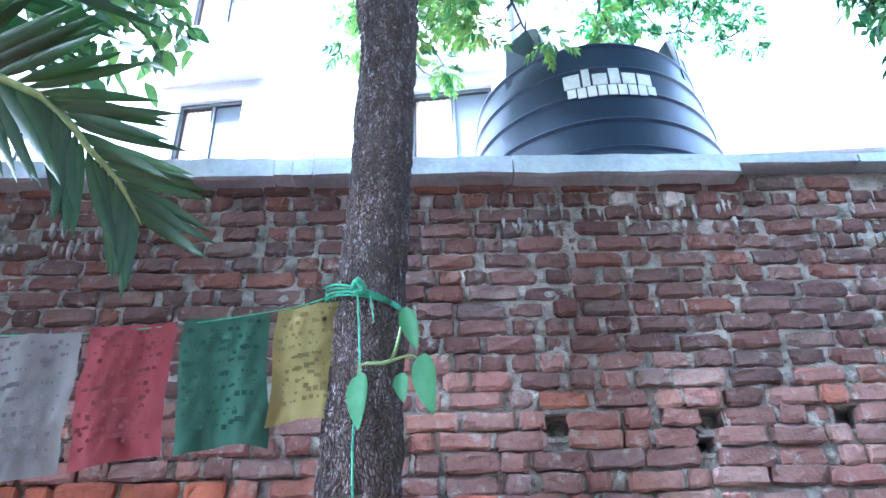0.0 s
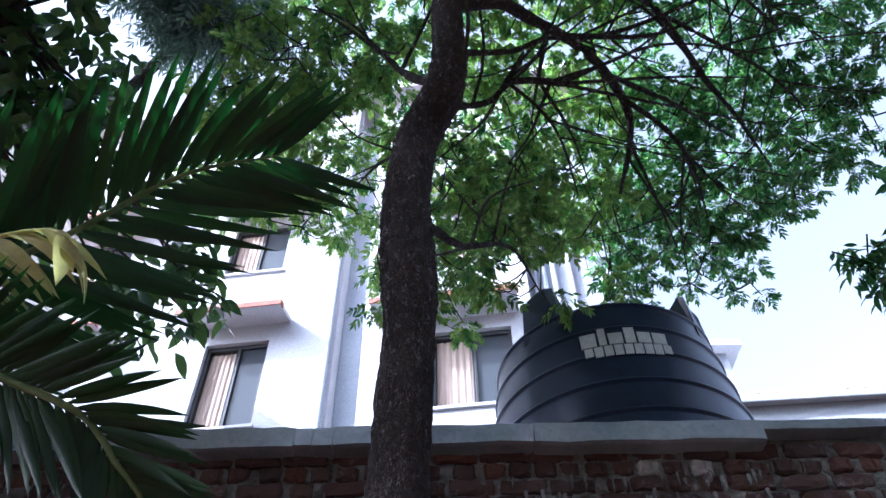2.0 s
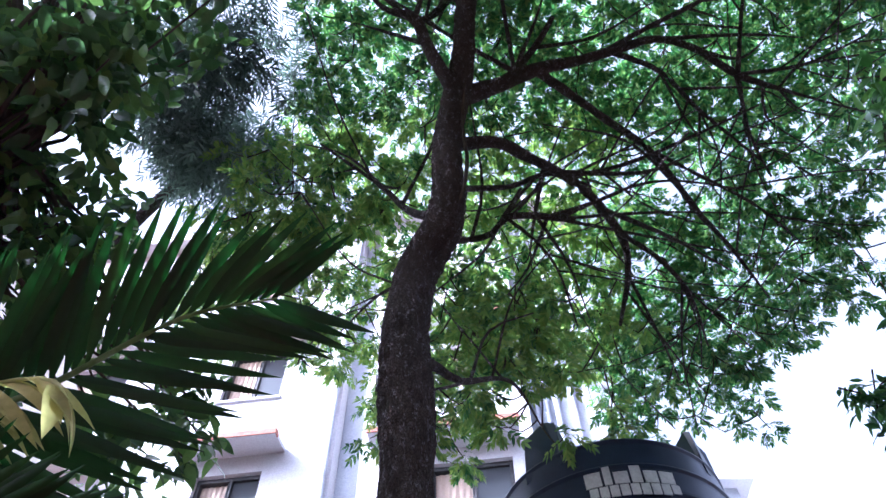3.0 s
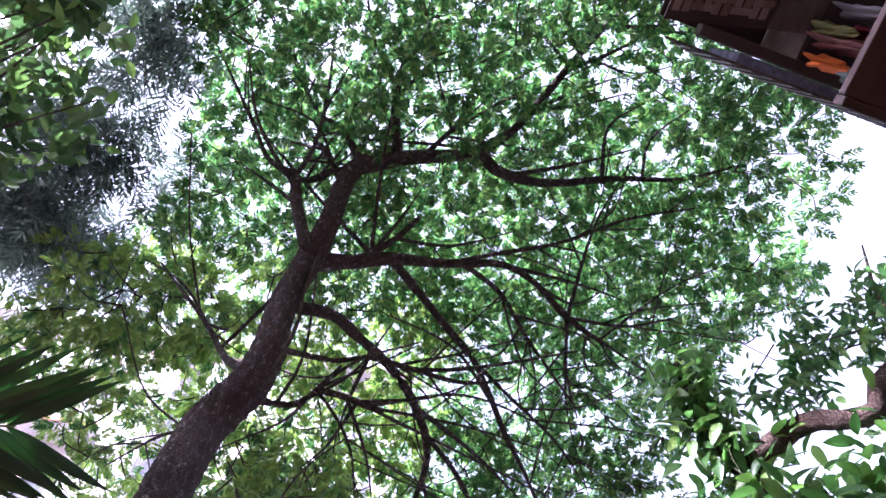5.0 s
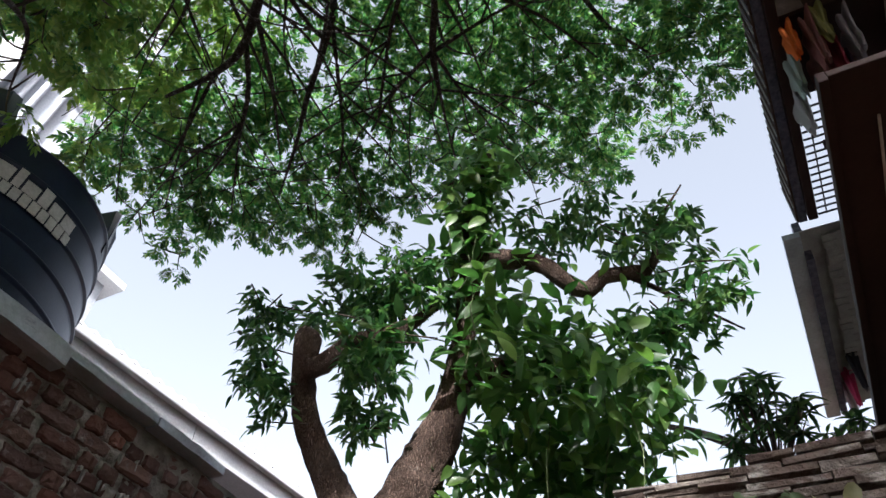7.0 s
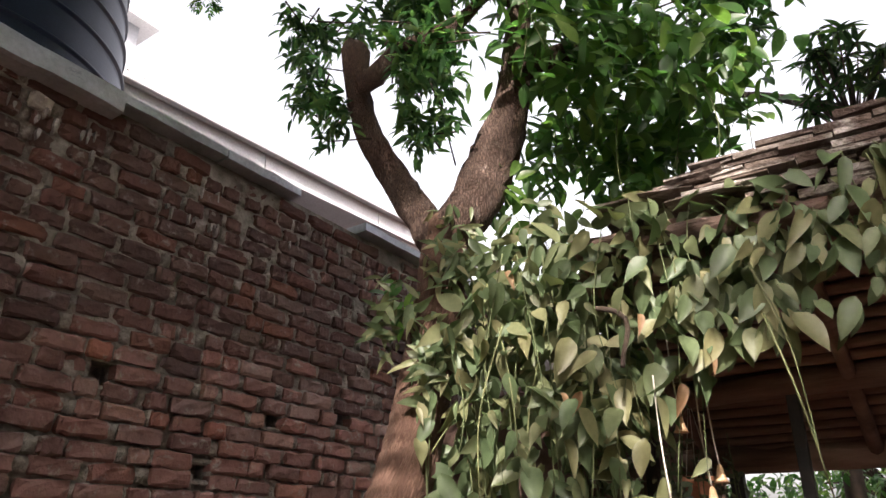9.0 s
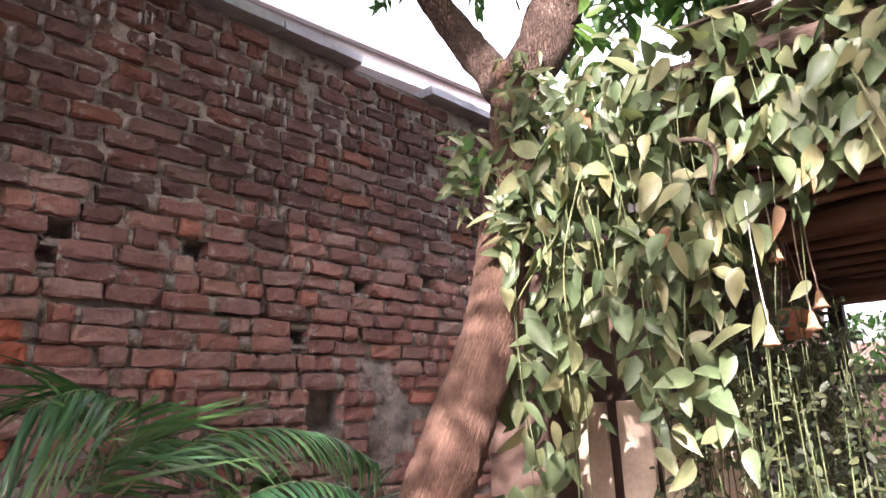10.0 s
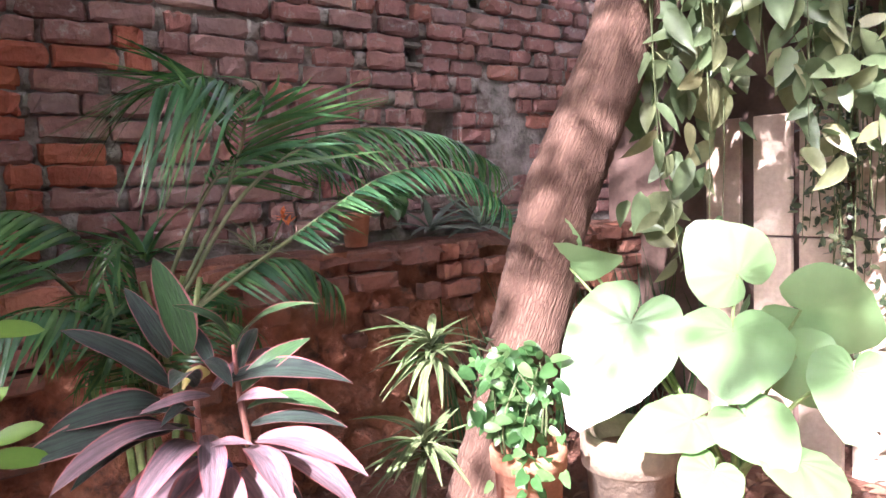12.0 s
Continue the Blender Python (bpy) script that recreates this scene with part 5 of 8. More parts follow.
# ---------------------------------------------------------------- house with the mat-clad balcony
home = thing("mat_clad_house", "plastered house with woven mat screens and a brown porch soffit", "house", at=(4, -2.2, GROUND))
part("wall", boxed(1.95, 9, -1.75, -1.45, 0, 8.6), M_PLASTER, home, "stained off-white plaster wall")
# unseen block behind the viewpoint, added to close off low sky light
part("wing", boxed(-1.2, 1.9, -4.2, -2.2, 0, 7.6), M_PLASTER, home, "unseen plain plastered block added to close off low sky")
part("porch_soffit", boxed(1.76, 9, -1.45, -0.46, 3.7, 3.73, 0.004), M_PORCH, home, "dark brown porch soffit board")
part("porch_fascia", boxed(1.76, 9, -0.46, -0.43, 3.685, 3.735, 0.004), M_PORCH, home, "dark brown fascia")
v, f = tube([(1.95, -0.58, 3.68, 0.005), (4, -0.57, 3.68, 0.005), (9, -0.57, 3.68, 0.005)], 6, 0.5)
put("porch_wire", mesh_of("porch_wire", v, f, M_STRING), home, "thin pale wire")
BZ = 6.2


def woven(x0, x1, y0, y1, z, parent, material, label, strip=0.055, gap=0.012):
    """A woven mat lying flat: strips over and under each other."""
    hp = Heap()
    nx, ny = int((x1 - x0) / strip), int((y1 - y0) / strip)
    for i in range(nx):
        for j in range(ny):
            over = (i + 2 * j) % 4 < 2
            dz = 0.006 if over else -0.006
            a, b = x0 + i * strip, y0 + j * strip
            if over:
                c = (a - 0.1 * strip, a + 1.1 * strip, b + gap / 2, b + strip - gap / 2)
            else:
                c = (a + gap / 2, a + strip - gap / 2, b - 0.1 * strip, b + 1.1 * strip)
            vv = [(c[0], c[2], z - dz), (c[1], c[2], z - dz), (c[1], c[3], z - dz), (c[0], c[3], z - dz), (c[0], c[2], z - dz + 0.004), (c[1], c[2], z - dz + 0.004), (c[1], c[3], z - dz + 0.004), (c[0], c[3], z - dz + 0.004)]
            hp.add(vv, [(3, 2, 1, 0), (4, 5, 6, 7), (0, 1, 5, 4), (1, 2, 6, 5), (2, 3, 7, 6), (3, 0, 4, 7)])
    return put("woven_mat", hp.mesh("woven_mat", material, False), parent, label, kind="stuff")


SAG = Matrix.Translation((2.08, -0.73, 0)) @ Matrix(((1, 0, 0, 0), (-0.24, 1, 0, 0), (0, 0, 1, 0), (0, 0, 0, 1))) @ Matrix.Translation((-2.08, 0.73, 0))
mat = woven(2.08, 2.69, -1.14, -0.73, BZ, home, M_MAT, "brown woven bamboo mat", 0.06, 0.016)
mat.data.transform(SAG)
part("mat_backing", boxed(2.07, 3.0, -1.15, -0.72, BZ + 0.02, BZ + 0.04, 0, SAG), M_PORCH, home)
part("mat_box", boxed(2.7, 3.0, -1.16, -0.72, BZ - 0.012, BZ + 0.015, 0.006, SAG), M_MATDARK, home, "dark brown mat-covered box end")
part("dark_mat_screen", boxed(2.98, 3.01, -1.4, -0.78, BZ + 0.02, BZ + 0.7), M_MATDARK, home)
part("balcony_floor", boxed(3.02, 3.8, -1.45, -0.76, BZ + 0.24, BZ + 0.27), M_PORCH, home, "brown woven mat underside")
# added sheet, there only to make the balcony's inside dark
part("mat_ceiling", boxed(2.2, 2.96, -1.44, -0.78, BZ + 0.5, BZ + 0.52), M_PORCH, home, "dark brown sheet added to darken the balcony inside")
part("balcony_beam", boxed(2.3, 4.8, -0.77, -0.7, BZ - 0.03, BZ + 0.06, 0.008), M_PORCH, home, "dark balcony edge beam")
part("edge_screen", boxed(2.6, 4.8, -0.69, -0.63, BZ - 0.02, BZ + 0.42), M_BLUEMAT, home, "blue-grey woven edge screen")
for k in range(11):
    z = BZ + k * 0.038
    part("reed", boxed(2.12 + 0.03 * k + (0.012 if k % 2 else 0), 4.8, -0.628 + (0.008 if k % 2 else 0), -0.612, z - 0.016, z + 0.012, 0.004), M_BLUEMAT if k % 3 else M_MATDARK, home)
for k in range(36):
    x = 2.2 + k * 0.073
    part("binding", boxed(x, x + 0.012, -0.612, -0.604, BZ - 0.02, BZ + min(0.4, 1.2 * (x - 2.12))), M_GREYMAT if k % 2 else M_MATDARK, home)
part("balcony_back", boxed(2.25, 9, -1.5, -1.46, BZ, BZ + 2.5), M_PLASTER, home)
for k in range(16):
    x = 3.75 + k * 0.07
    part("grill_bar", boxed(x, x + 0.012, -1.3, -0.78, BZ + 0.02, BZ + 0.032), M_IRON, home)
for k in range(5):
    y = -1.25 + k * 0.1
    part("grill_bar", boxed(3.75, 4.83, y, y + 0.01, BZ + 0.034, BZ + 0.044), M_IRON, home)
part("balcony_roof", boxed(3.0, 3.85, -1.45, -0.85, BZ + 0.75, BZ + 0.85), M_BOARD, home)
woven(4.92, 7.4, -1.3, -0.68, BZ - 0.1, home, M_GREYMAT, "grey woven mat", 0.09, 0.02)
part("grey_border", boxed(4.85, 7.5, -0.6, -0.47, BZ - 0.12, BZ - 0.06), M_COPING, home)
part("blue_border", boxed(5.1, 7.4, -0.66, -0.6, BZ - 0.16, BZ + 0.3), M_BLUEMAT, home)
part("grey_mat_back", boxed(4.87, 7.4, -1.44, -0.6, BZ - 0.05, BZ - 0.04), M_GREYMAT, home)

# clothes hung under the balcony
for name, x, y, w, ln, col in (("hanging_cloth", 3.1, -0.8, 0.2, 0.3, (0.75, 0.2, 0.04)), ("hanging_cloth", 3.36, -0.79, 0.32, 0.36, (0.45, 0.56, 0.52)), ("hanging_cloth", 3.68, -0.8, 0.34, 0.34, (0.6, 0.62, 0.62)), ("hanging_cloth", 3.12, -0.92, 0.3, 0.5, (0.3, 0.13, 0.12)), ("hanging_cloth", 3.42, -0.93, 0.3, 0.55, (0.4, 0.2, 0.18)),
        ("hanging_cloth", 3.3, -1.03, 0.4, 0.5, (0.26, 0.03, 0.05)), ("hanging_cloth", 3.02, -0.98, 0.14, 0.4, (0.3, 0.3, 0.12)), ("hanging_cloth", 3.2, -1.14, 0.3, 0.4, (0.45, 0.43, 0.46)), ("hanging_cloth", 3.55, -1.1, 0.4, 0.5, (0.06, 0.03, 0.05)), ("hanging_cloth", 4.1, -0.95, 0.2, 0.22, (0.05, 0.035, 0.04)), ("hanging_cloth", 6.6, -0.8, 0.16, 0.5, (0.05, 0.05, 0.06)), ("hanging_cloth", 6.9, -0.74, 0.2, 0.45, (0.6, 0.08, 0.2)), ("hanging_cloth", 7.1, -0.7, 0.2, 0.5, (0.6, 0.5, 0.5))):
    vv, ff = [], []
    for j in range(15):
        d = j / 14
        for i in range(32):
            an = 2 * math.pi * i / 32
            fold = 1 + 0.3 * math.sin(5 * an + x * 9 + d) + 0.4 * noise.noise(Vector((math.cos(an) * 1.5, math.sin(an) * 1.5 + d * 2, x * 5)))
            wide = (1 - 0.55 * d) * fold
            vv.append((x + 0.5 * w * wide * math.cos(an) + 0.04 * noise.noise(Vector((d * 3, x * 4, 1))), y + 0.045 * wide * math.sin(an), BZ - 0.02 - ln * d * (0.85 + 0.2 * noise.noise(Vector((an, x * 9, 3))))))
    for j in range(14):
        for i in range(32):
            a, b = j * 32 + i, j * 32 + (i + 1) % 32
            ff.append((a, b, b + 32, a + 32))
    th = thing(name, "crumpled garment hung on the balcony line to dry", "laundry", "laundry", (x, y, BZ))
    put("cloth", mesh_of("cloth", vv, ff, cloth("laundry_cloth", col, tuple(c * 0.7 for c in col))), th)

# ---------------------------------------------------------------- trees and hedge past the shelter
def far_tree(x, y, z, r, n, mat, label, seed):
    rr = random.Random(seed)
    t = thing("garden_tree", label, "tree", "garden trees", (x, y, GROUND))
    vv, ff = tube([(x, y, 0, 0.12), (x + 0.1, y, z * 0.5, 0.09), (x, y + 0.1, z, 0.05)], 10, 0.2, 0.1, 9, seed)
    put("trunk", mesh_of("trunk", vv, ff, M_TWIG), t)
    pp = cloud((x, y, z), (r, r, r * 0.75), n, rr)
    hp = tufts(pp, 10, [blade(2, 0.2, 0.06, lance, 0.1, 0.3)], rr, 0.2)
    put("crown", hp.mesh("crown", mat), t, kind="stuff")
    hp = Heap()
    for q in pp[::2]:
        vv, ff = tube([(x, y, z - r * 0.6, 0.03), (*Vector((x, y, z - r * 0.3)).lerp(q, 0.5), 0.015), (*q, 0.005)], 5, 0.4)
        hp.add(vv, ff)
    put("branch_network", hp.mesh("branch_network", M_TWIG), t, kind="stuff")


mango = thing("mango_tree", "mango tree with whorls of long drooping dark leaves", "tree", "garden trees", (6.6, -0.25, GROUND))
v, f = tube([(6.6, -0.25, 0, 0.13), (6.5, -0.2, 2.5, 0.1), (6.2, 0.0, 4.1, 0.07), (5.9, 0.1, 4.75, 0.045), (5.6, 0.5, 4.95, 0.034), (5.6, 0.88, 5.15, 0.02)], 14, 0.1, 0.1, 12, 5)
put("trunk", mesh_of("trunk", v, f, M_TREE), mango, "crooked dark trunk")
R8 = random.Random(61)
LONGLEAF = [blade(4, 0.19, 0.042, lance, 0.15, 0.35), blade(4, 0.16, 0.036, lance, 0.15, 0.5)]
hp, hs = Heap(), Heap()
for c, rad, n in (((5.6, 0.12, 5.2), (0.3, 0.22, 0.22), 14), ((5.65, -0.1, 4.9), (0.3, 0.25, 0.25), 15), ((5.7, -0.25, 4.6), (0.3, 0.25, 0.3), 14), ((5.6, 0.25, 4.75), (0.2, 0.15, 0.15), 5), ((5.8, -0.5, 4.75), (0.3, 0.25, 0.3), 10)):
    for q in cloud(c, rad, n, R8):
        root = Vector((5.9, 0.1, 4.7))
        hs.add(*tube([(*root, 0.014), (*(root.lerp(q, 0.5) - Vector((0, 0, 0.06))), 0.009), (*q, 0.004)], 5, 0.2))
        for k in range(R8.randint(8, 12)):
            an = 6.28 * k / 10 + R8.uniform(-0.3, 0.3)
            hp.place(R8.choice(LONGLEAF), aim(q, (math.cos(an), math.sin(an), R8.uniform(-0.7, 0.5)), R8.uniform(-0.3, 0.3), R8.uniform(0.75, 1.15)))
put("crown", hp.mesh("crown", M_RUBBER), mango, "whorls of long dark green leaves", kind="stuff")
put("branch_network", hs.mesh("branch_network", M_TWIG), mango, kind="stuff")
far_tree(8.6, 0.9, 5.3, 0.75, 90, M_VINEHI, "small garden tree with fine bright leaves", 2)
far_tree(10.5, 0.6, 3.0, 1.3, 120, M_VINEHI, "bright green garden tree behind the shelter", 3)
far_tree(11.5, -1.6, 2.6, 1.3, 120, M_VINEHI, "bright green garden tree behind the shelter", 4)
# out of view, added to keep low sky light off the garden
structure("wall_south", boxed(-9, 1.9, -5.0, -4.7, 0, 11), M_PLASTER, "unseen plain wall added to cut low southern sky light")
# out of view too; where it ends decides which plants get sun
structure("wall_west", boxed(-6.6, -6.3, -1.35, 9.0, 0, 11.6), M_PLASTER, "unseen plain wall added to block the sun from the west")
# added low stretch that lets the sun pass over
structure("wall_west_low", boxed(-6.6, -6.3, -5, -1.352, 0, 3.0), M_PLASTER, "unseen low wall added to close the west, low enough for sun")
hedge = thing("hedge", "dense green hedge behind the shelter", "hedge", at=(9, 0, GROUND))
rr = random.Random(12)
pp = [Vector((9 + rr.uniform(-0.5, 0.5), rr.uniform(-4, 4), rr.uniform(0.1, 2.5))) for _ in range(1500)]
put("leaf_mass", tufts(pp, 9, [blade(2, 0.13, 0.06, lance, 0.1, 0.3)], rr, 0.15).mesh("leaf_mass", M_VINEHI), hedge, kind="stuff")
structure("wall_east", boxed(14, 14.3, -6, 9, 0, 2.6), M_BOARD, "brown garden wall behind the hedge")
bench = thing("garden_bench", "white garden bench in the sun behind the shelter", "bench", at=(7.2, 0.3, GROUND))
for k in range(4):
    part("slat", boxed(7.0 + k * 0.1, 7.08 + k * 0.1, -0.6, 1.0, 0.52, 0.55, 0.006), M_COPING, bench)
for k in range(3):
    part("back_slat", boxed(7.42, 7.45, -0.6, 1.0, 0.66 + k * 0.14, 0.76 + k * 0.14, 0.006), M_COPING, bench)
for x, y in ((7.03, -0.5), (7.03, 0.9), (7.4, -0.5), (7.4, 0.9)):
    part("leg", boxed(x, x + 0.05, y, y + 0.05, 0.08, 0.52 if x < 7.2 else 1.1, 0.006), M_COPING, bench)

# ---------------------------------------------------------------- palm at the west side
R5 = random.Random(31)


def frond(parent, rachis, leaf, wide, count, material, rnd, lift=0.2, sweep=50, droop=0.25, label="", up=(0, -0.3, 1), stem=M_STEM, bare=0.12):
    """A palm leaf: a bent midrib with two rows of long leaflets; the midrib hangs under the leaf blade as its part."""
    c = spline(rachis, 0.02)
    hp = Heap()
    n = len(c)
    for k in range(count):
        t = bare + (0.99 - bare) * k / (count - 1)
        i = min(int(t * (n - 1)), n - 2)
        d = Vector(c[i + 1][:3] - c[i][:3]).normalized()
        side = d.cross(Vector(up)).normalized()
        nor = side.cross(d)
        ln = leaf * (0.5 + 0.5 * math.sin(math.pi * (0.2 + 0.72 * t)))
        for s in (-1, 1):
            an = radians(sweep * (1.15 - 0.65 * t) + rnd.uniform(-5, 5))
            dd = d * math.cos(an) + side * s * math.sin(an) + nor * (lift + rnd.uniform(-0.06, 0.06))
            hp.place(blade(6, ln * rnd.uniform(0.92, 1.06), wide, lance, 0.22, droop * rnd.uniform(0.7, 1.3)), aim(c[i][:3], dd, s * 0.25 + rnd.uniform(-0.15, 0.15), 1, nor))
    ob = put("frond", hp.mesh("frond", material), parent, label)
    vv, ff = tube(rachis, 8, 0.05)
    put("midrib", mesh_of("midrib", vv, ff, stem), ob)
    return ob


palm = thing("palm", "dark green palm with long arching fronds and one drying leaf", "palm", at=(-1.5, 1.15, GROUND))
v, f = tube([(-1.5, 1.15, 0, 0.09), (-1.52, 1.15, 1.2, 0.07), (-1.48, 1.16, 2.5, 0.06)], 16, 0.08, 0.08, 12, 2, 3.0)
put("stem", mesh_of("stem", v, f, M_TREE), palm, "ringed palm stem")
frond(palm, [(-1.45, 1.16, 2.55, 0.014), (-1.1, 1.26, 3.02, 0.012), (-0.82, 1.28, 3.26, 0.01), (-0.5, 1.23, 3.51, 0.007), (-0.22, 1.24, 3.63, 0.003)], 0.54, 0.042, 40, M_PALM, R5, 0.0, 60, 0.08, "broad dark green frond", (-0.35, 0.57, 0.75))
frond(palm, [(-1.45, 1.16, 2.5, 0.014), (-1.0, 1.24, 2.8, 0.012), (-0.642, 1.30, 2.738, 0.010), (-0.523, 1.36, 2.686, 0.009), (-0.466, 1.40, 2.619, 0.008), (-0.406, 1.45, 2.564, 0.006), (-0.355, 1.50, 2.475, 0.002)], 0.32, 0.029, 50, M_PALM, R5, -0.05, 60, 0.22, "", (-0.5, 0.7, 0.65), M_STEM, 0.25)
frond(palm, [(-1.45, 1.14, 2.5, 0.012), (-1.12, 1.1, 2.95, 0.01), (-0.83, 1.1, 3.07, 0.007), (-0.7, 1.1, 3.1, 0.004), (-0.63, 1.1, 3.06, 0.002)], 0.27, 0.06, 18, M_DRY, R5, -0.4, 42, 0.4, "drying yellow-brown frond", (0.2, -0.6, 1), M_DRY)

# ---------------------------------------------------------------- broad-leaved tree and feathery tree
fig = thing("fig_tree", "dark broad-leaved tree with glossy oval leaves", "tree", at=(-3.2, 2.0, GROUND))
v, f = tube([(-3.2, 2.0, 0, 0.16), (-3.1, 1.9, 2.5, 0.13), (-2.6, 1.7, 4.4, 0.1), (-2.0, 1.5, 5.6, 0.05)], 20, 0.06, 0.1, 12, 6)
put("trunk", mesh_of("trunk", v, f, M_TREE), fig)
OVAL = [blade(4, 0.135, 0.068, ovate, 0.12, 0.2), blade(4, 0.11, 0.06, oval, 0.2, 0.1), blade(4, 0.12, 0.055, lance, 0.2, 0.3)]
pts = []
for c, rad, n in (((-1.3, 0.15, 5.75), (0.5, 0.32, 0.28), 32), ((-1.05, 0.4, 5.7), (0.32, 0.3, 0.22), 17), ((-1.15, 0.9, 5.65), (0.42, 0.35, 0.28), 28), ((-1.6, 1.1, 5.45), (0.42, 0.45, 0.35), 44), ((-1.45, 0.95, 5.15), (0.35, 0.3, 0.25), 40), ((-1.85, 1.7, 5.2), (0.4, 0.45, 0.4), 60), ((-1.85, 2.1, 5.0), (0.6, 0.6, 0.7), 60), ((-1.25, 2.72, 4.5), (0.4, 0.25, 0.4), 44), ((-2.2, 0.9, 6.4), (1.0, 0.9, 0.7), 90), ((-2.6, 2.4, 4.2), (0.8, 0.5, 0.8), 60),
        # mostly unseen clumps, added along the sun's path to shade and dapple the garden
        ((-3.1, 0.9, 5.0), (0.8, 0.6, 1.0), 70), ((-2.9, 2.0, 3.4), (0.7, 0.6, 0.9), 130), ((-2.6, 2.2, 4.6), (0.6, 0.5, 0.6), 60), ((-3.4, 1.2, 3.8), (0.6, 0.5, 0.8), 60), ((-3.0, -0.4, 5.2), (0.5, 0.6, 1.2), 64), ((-2.8, -0.9, 6.8), (0.6, 0.6, 0.7), 28), ((-2.6, -1.6, 8.0), (0.7, 0.6, 0.9), 42), ((-3.0, -2.0, 6.7), (0.6, 0.6, 0.9), 60), ((-3.0, -1.28, 4.75), (0.16, 0.16, 0.2), 26), ((-2.6, -0.95, 5.3), (0.2, 0.2, 0.25), 24), ((-2.45, -1.08, 5.65), (0.3, 0.22, 0.18), 34)):
    pts += cloud(c, rad, n, R5)
put("crown", tufts(pts, 6, OVAL, R5, 0.18, (0.75, 1.25)).mesh("crown", M_FIG), fig, "glossy dark green oval leaves", kind="stuff")
h = Heap()
for p in pts[::4]:
    o = Vector((-2.5, 1.7, 4.6)).lerp(Vector((-2.0, 1.5, 5.7)), R5.random())
    vv, ff = tube([(*o, 0.02), (*(o.lerp(p, 0.5) + rand_dir(R5) * 0.1), 0.012), (*p, 0.004)], 5, 0.3)
    h.add(vv, ff)
put("twig_network", h.mesh("twig_network", M_TWIG), fig, kind="stuff")
feather = thing("feathery_tree", "tall tree with grey-green drooping feathery leaves", "tree", at=(-3.6, 3.6, GROUND))
v, f = tube([(-3.6, 3.6, 0, 0.15), (-3.3, 3.4, 4, 0.12), (-2.4, 3.0, 7.2, 0.06), (-1.7, 2.6, 8.2, 0.03)], 16, 0.1, 0.1, 12, 8)
put("trunk", mesh_of("trunk", v, f, M_TREE), feather)
DROOP = [pinnate(11, 0.45, 0.12, 0.02, R5) for _ in range(4)]
pts = []
# the two clumps at x -2.5 are unseen, added to dapple the sunlight
for c, rad, n in (((-1.1, 0.05, 8.1), (0.32, 0.4, 0.35), 18), ((-1.25, 0.75, 8.1), (0.32, 0.35, 0.35), 20), ((-1.45, 1.6, 8.0), (0.45, 0.45, 0.4), 30), ((-1.9, 2.1, 7.9), (0.5, 0.5, 0.5), 36), ((-2.2, 1.0, 8.3), (0.8, 1.0, 0.5), 26), ((-2.5, -1.6, 8.2), (0.7, 0.6, 0.7), 24),
        ((-2.5, -0.05, 7.75), (0.3, 0.3, 0.4), 24), ((-1.75, 2.65, 8.1), (0.5, 0.35, 0.4), 28), ((-1.25, 2.75, 8.1), (0.35, 0.25, 0.35), 12), ((-0.85, 1.85, 8.15), (0.3, 0.35, 0.3), 9)):
    pts += cloud(c, rad, n, R5)
put("crown", tufts(pts, 5, DROOP, R5, 0.12, (0.8, 1.2), -0.7).mesh("crown", M_GREYFOL), feather, "drooping grey-green feathery leaves", kind="stuff")

# ---------------------------------------------------------------- cloth flags tied to the tree
FLAGCOL = [("white", (0.19, 0.18, 0.175), (0.13, 0.125, 0.12)), ("red", (0.2, 0.037, 0.044), (0.15, 0.05, 0.055)), ("green", (0.038, 0.095, 0.062), (0.07, 0.13, 0.095)), ("yellow", (0.25, 0.21, 0.075), (0.2, 0.17, 0.085))]
CORD = [(-1.7, 2.4, 2.62), (-0.88, 2.4, 2.61), (-0.25, 2.38, 2.67), (0.04, 2.32, 2.72)]
FLAGS = [(-1.22, -0.885, 2.605, 0.49, 0), (-0.865, -0.57, 2.635, 0.47, 1), (-0.545, -0.255, 2.66, 0.46, 2), (-0.225, 0.05, 2.695, 0.42, 3)]
garland = thing("flag_cord", "thin green cord tied round the trunk carrying cloth flags", "cord", at=(0.04, 2.33, 2.72))
v, f = tube([(*p, 0.0028) for p in CORD], 6, 0.05)
put("line", mesh_of("line", v, f, M_CORD), garland)
for k in range(4):
    z = 2.7 + 0.012 * k
    ring = [(0.075 + 0.142 * math.cos(a), 2.45 + 0.145 * math.sin(a), z - 0.05 * math.cos(a + 0.4) * (0.6 + 0.15 * k), 0.0045) for a in [i * math.pi / 8 for i in range(17)]]
    v, f = tube(ring, 6, 0.03)
    put("wrap", mesh_of("wrap", v, f, M_CORD), garland, "green cord wrapped round the trunk")
v, f = tube([(0.04, 2.3, 2.71, 0.006), (0.06, 2.28, 2.735, 0.014), (0.08, 2.29, 2.705, 0.012), (0.05, 2.28, 2.69, 0.006)], 8, 0.01)
put("knot", mesh_of("knot", v, f, M_CORD), garland)
for pts in ([(0.06, 2.29, 2.7, 0.004), (0.07, 2.29, 2.55, 0.004), (0.075, 2.3, 2.4, 0.004), (0.06, 2.31, 2.2, 0.004), (0.07, 2.32, 1.9, 0.004)], [(0.1, 2.29, 2.7, 0.003), (0.12, 2.28, 2.58, 0.003)]):
    v, f = tube(pts, 6, 0.03)
    put("loose_end", mesh_of("loose_end", v, f, M_CORD), garland)
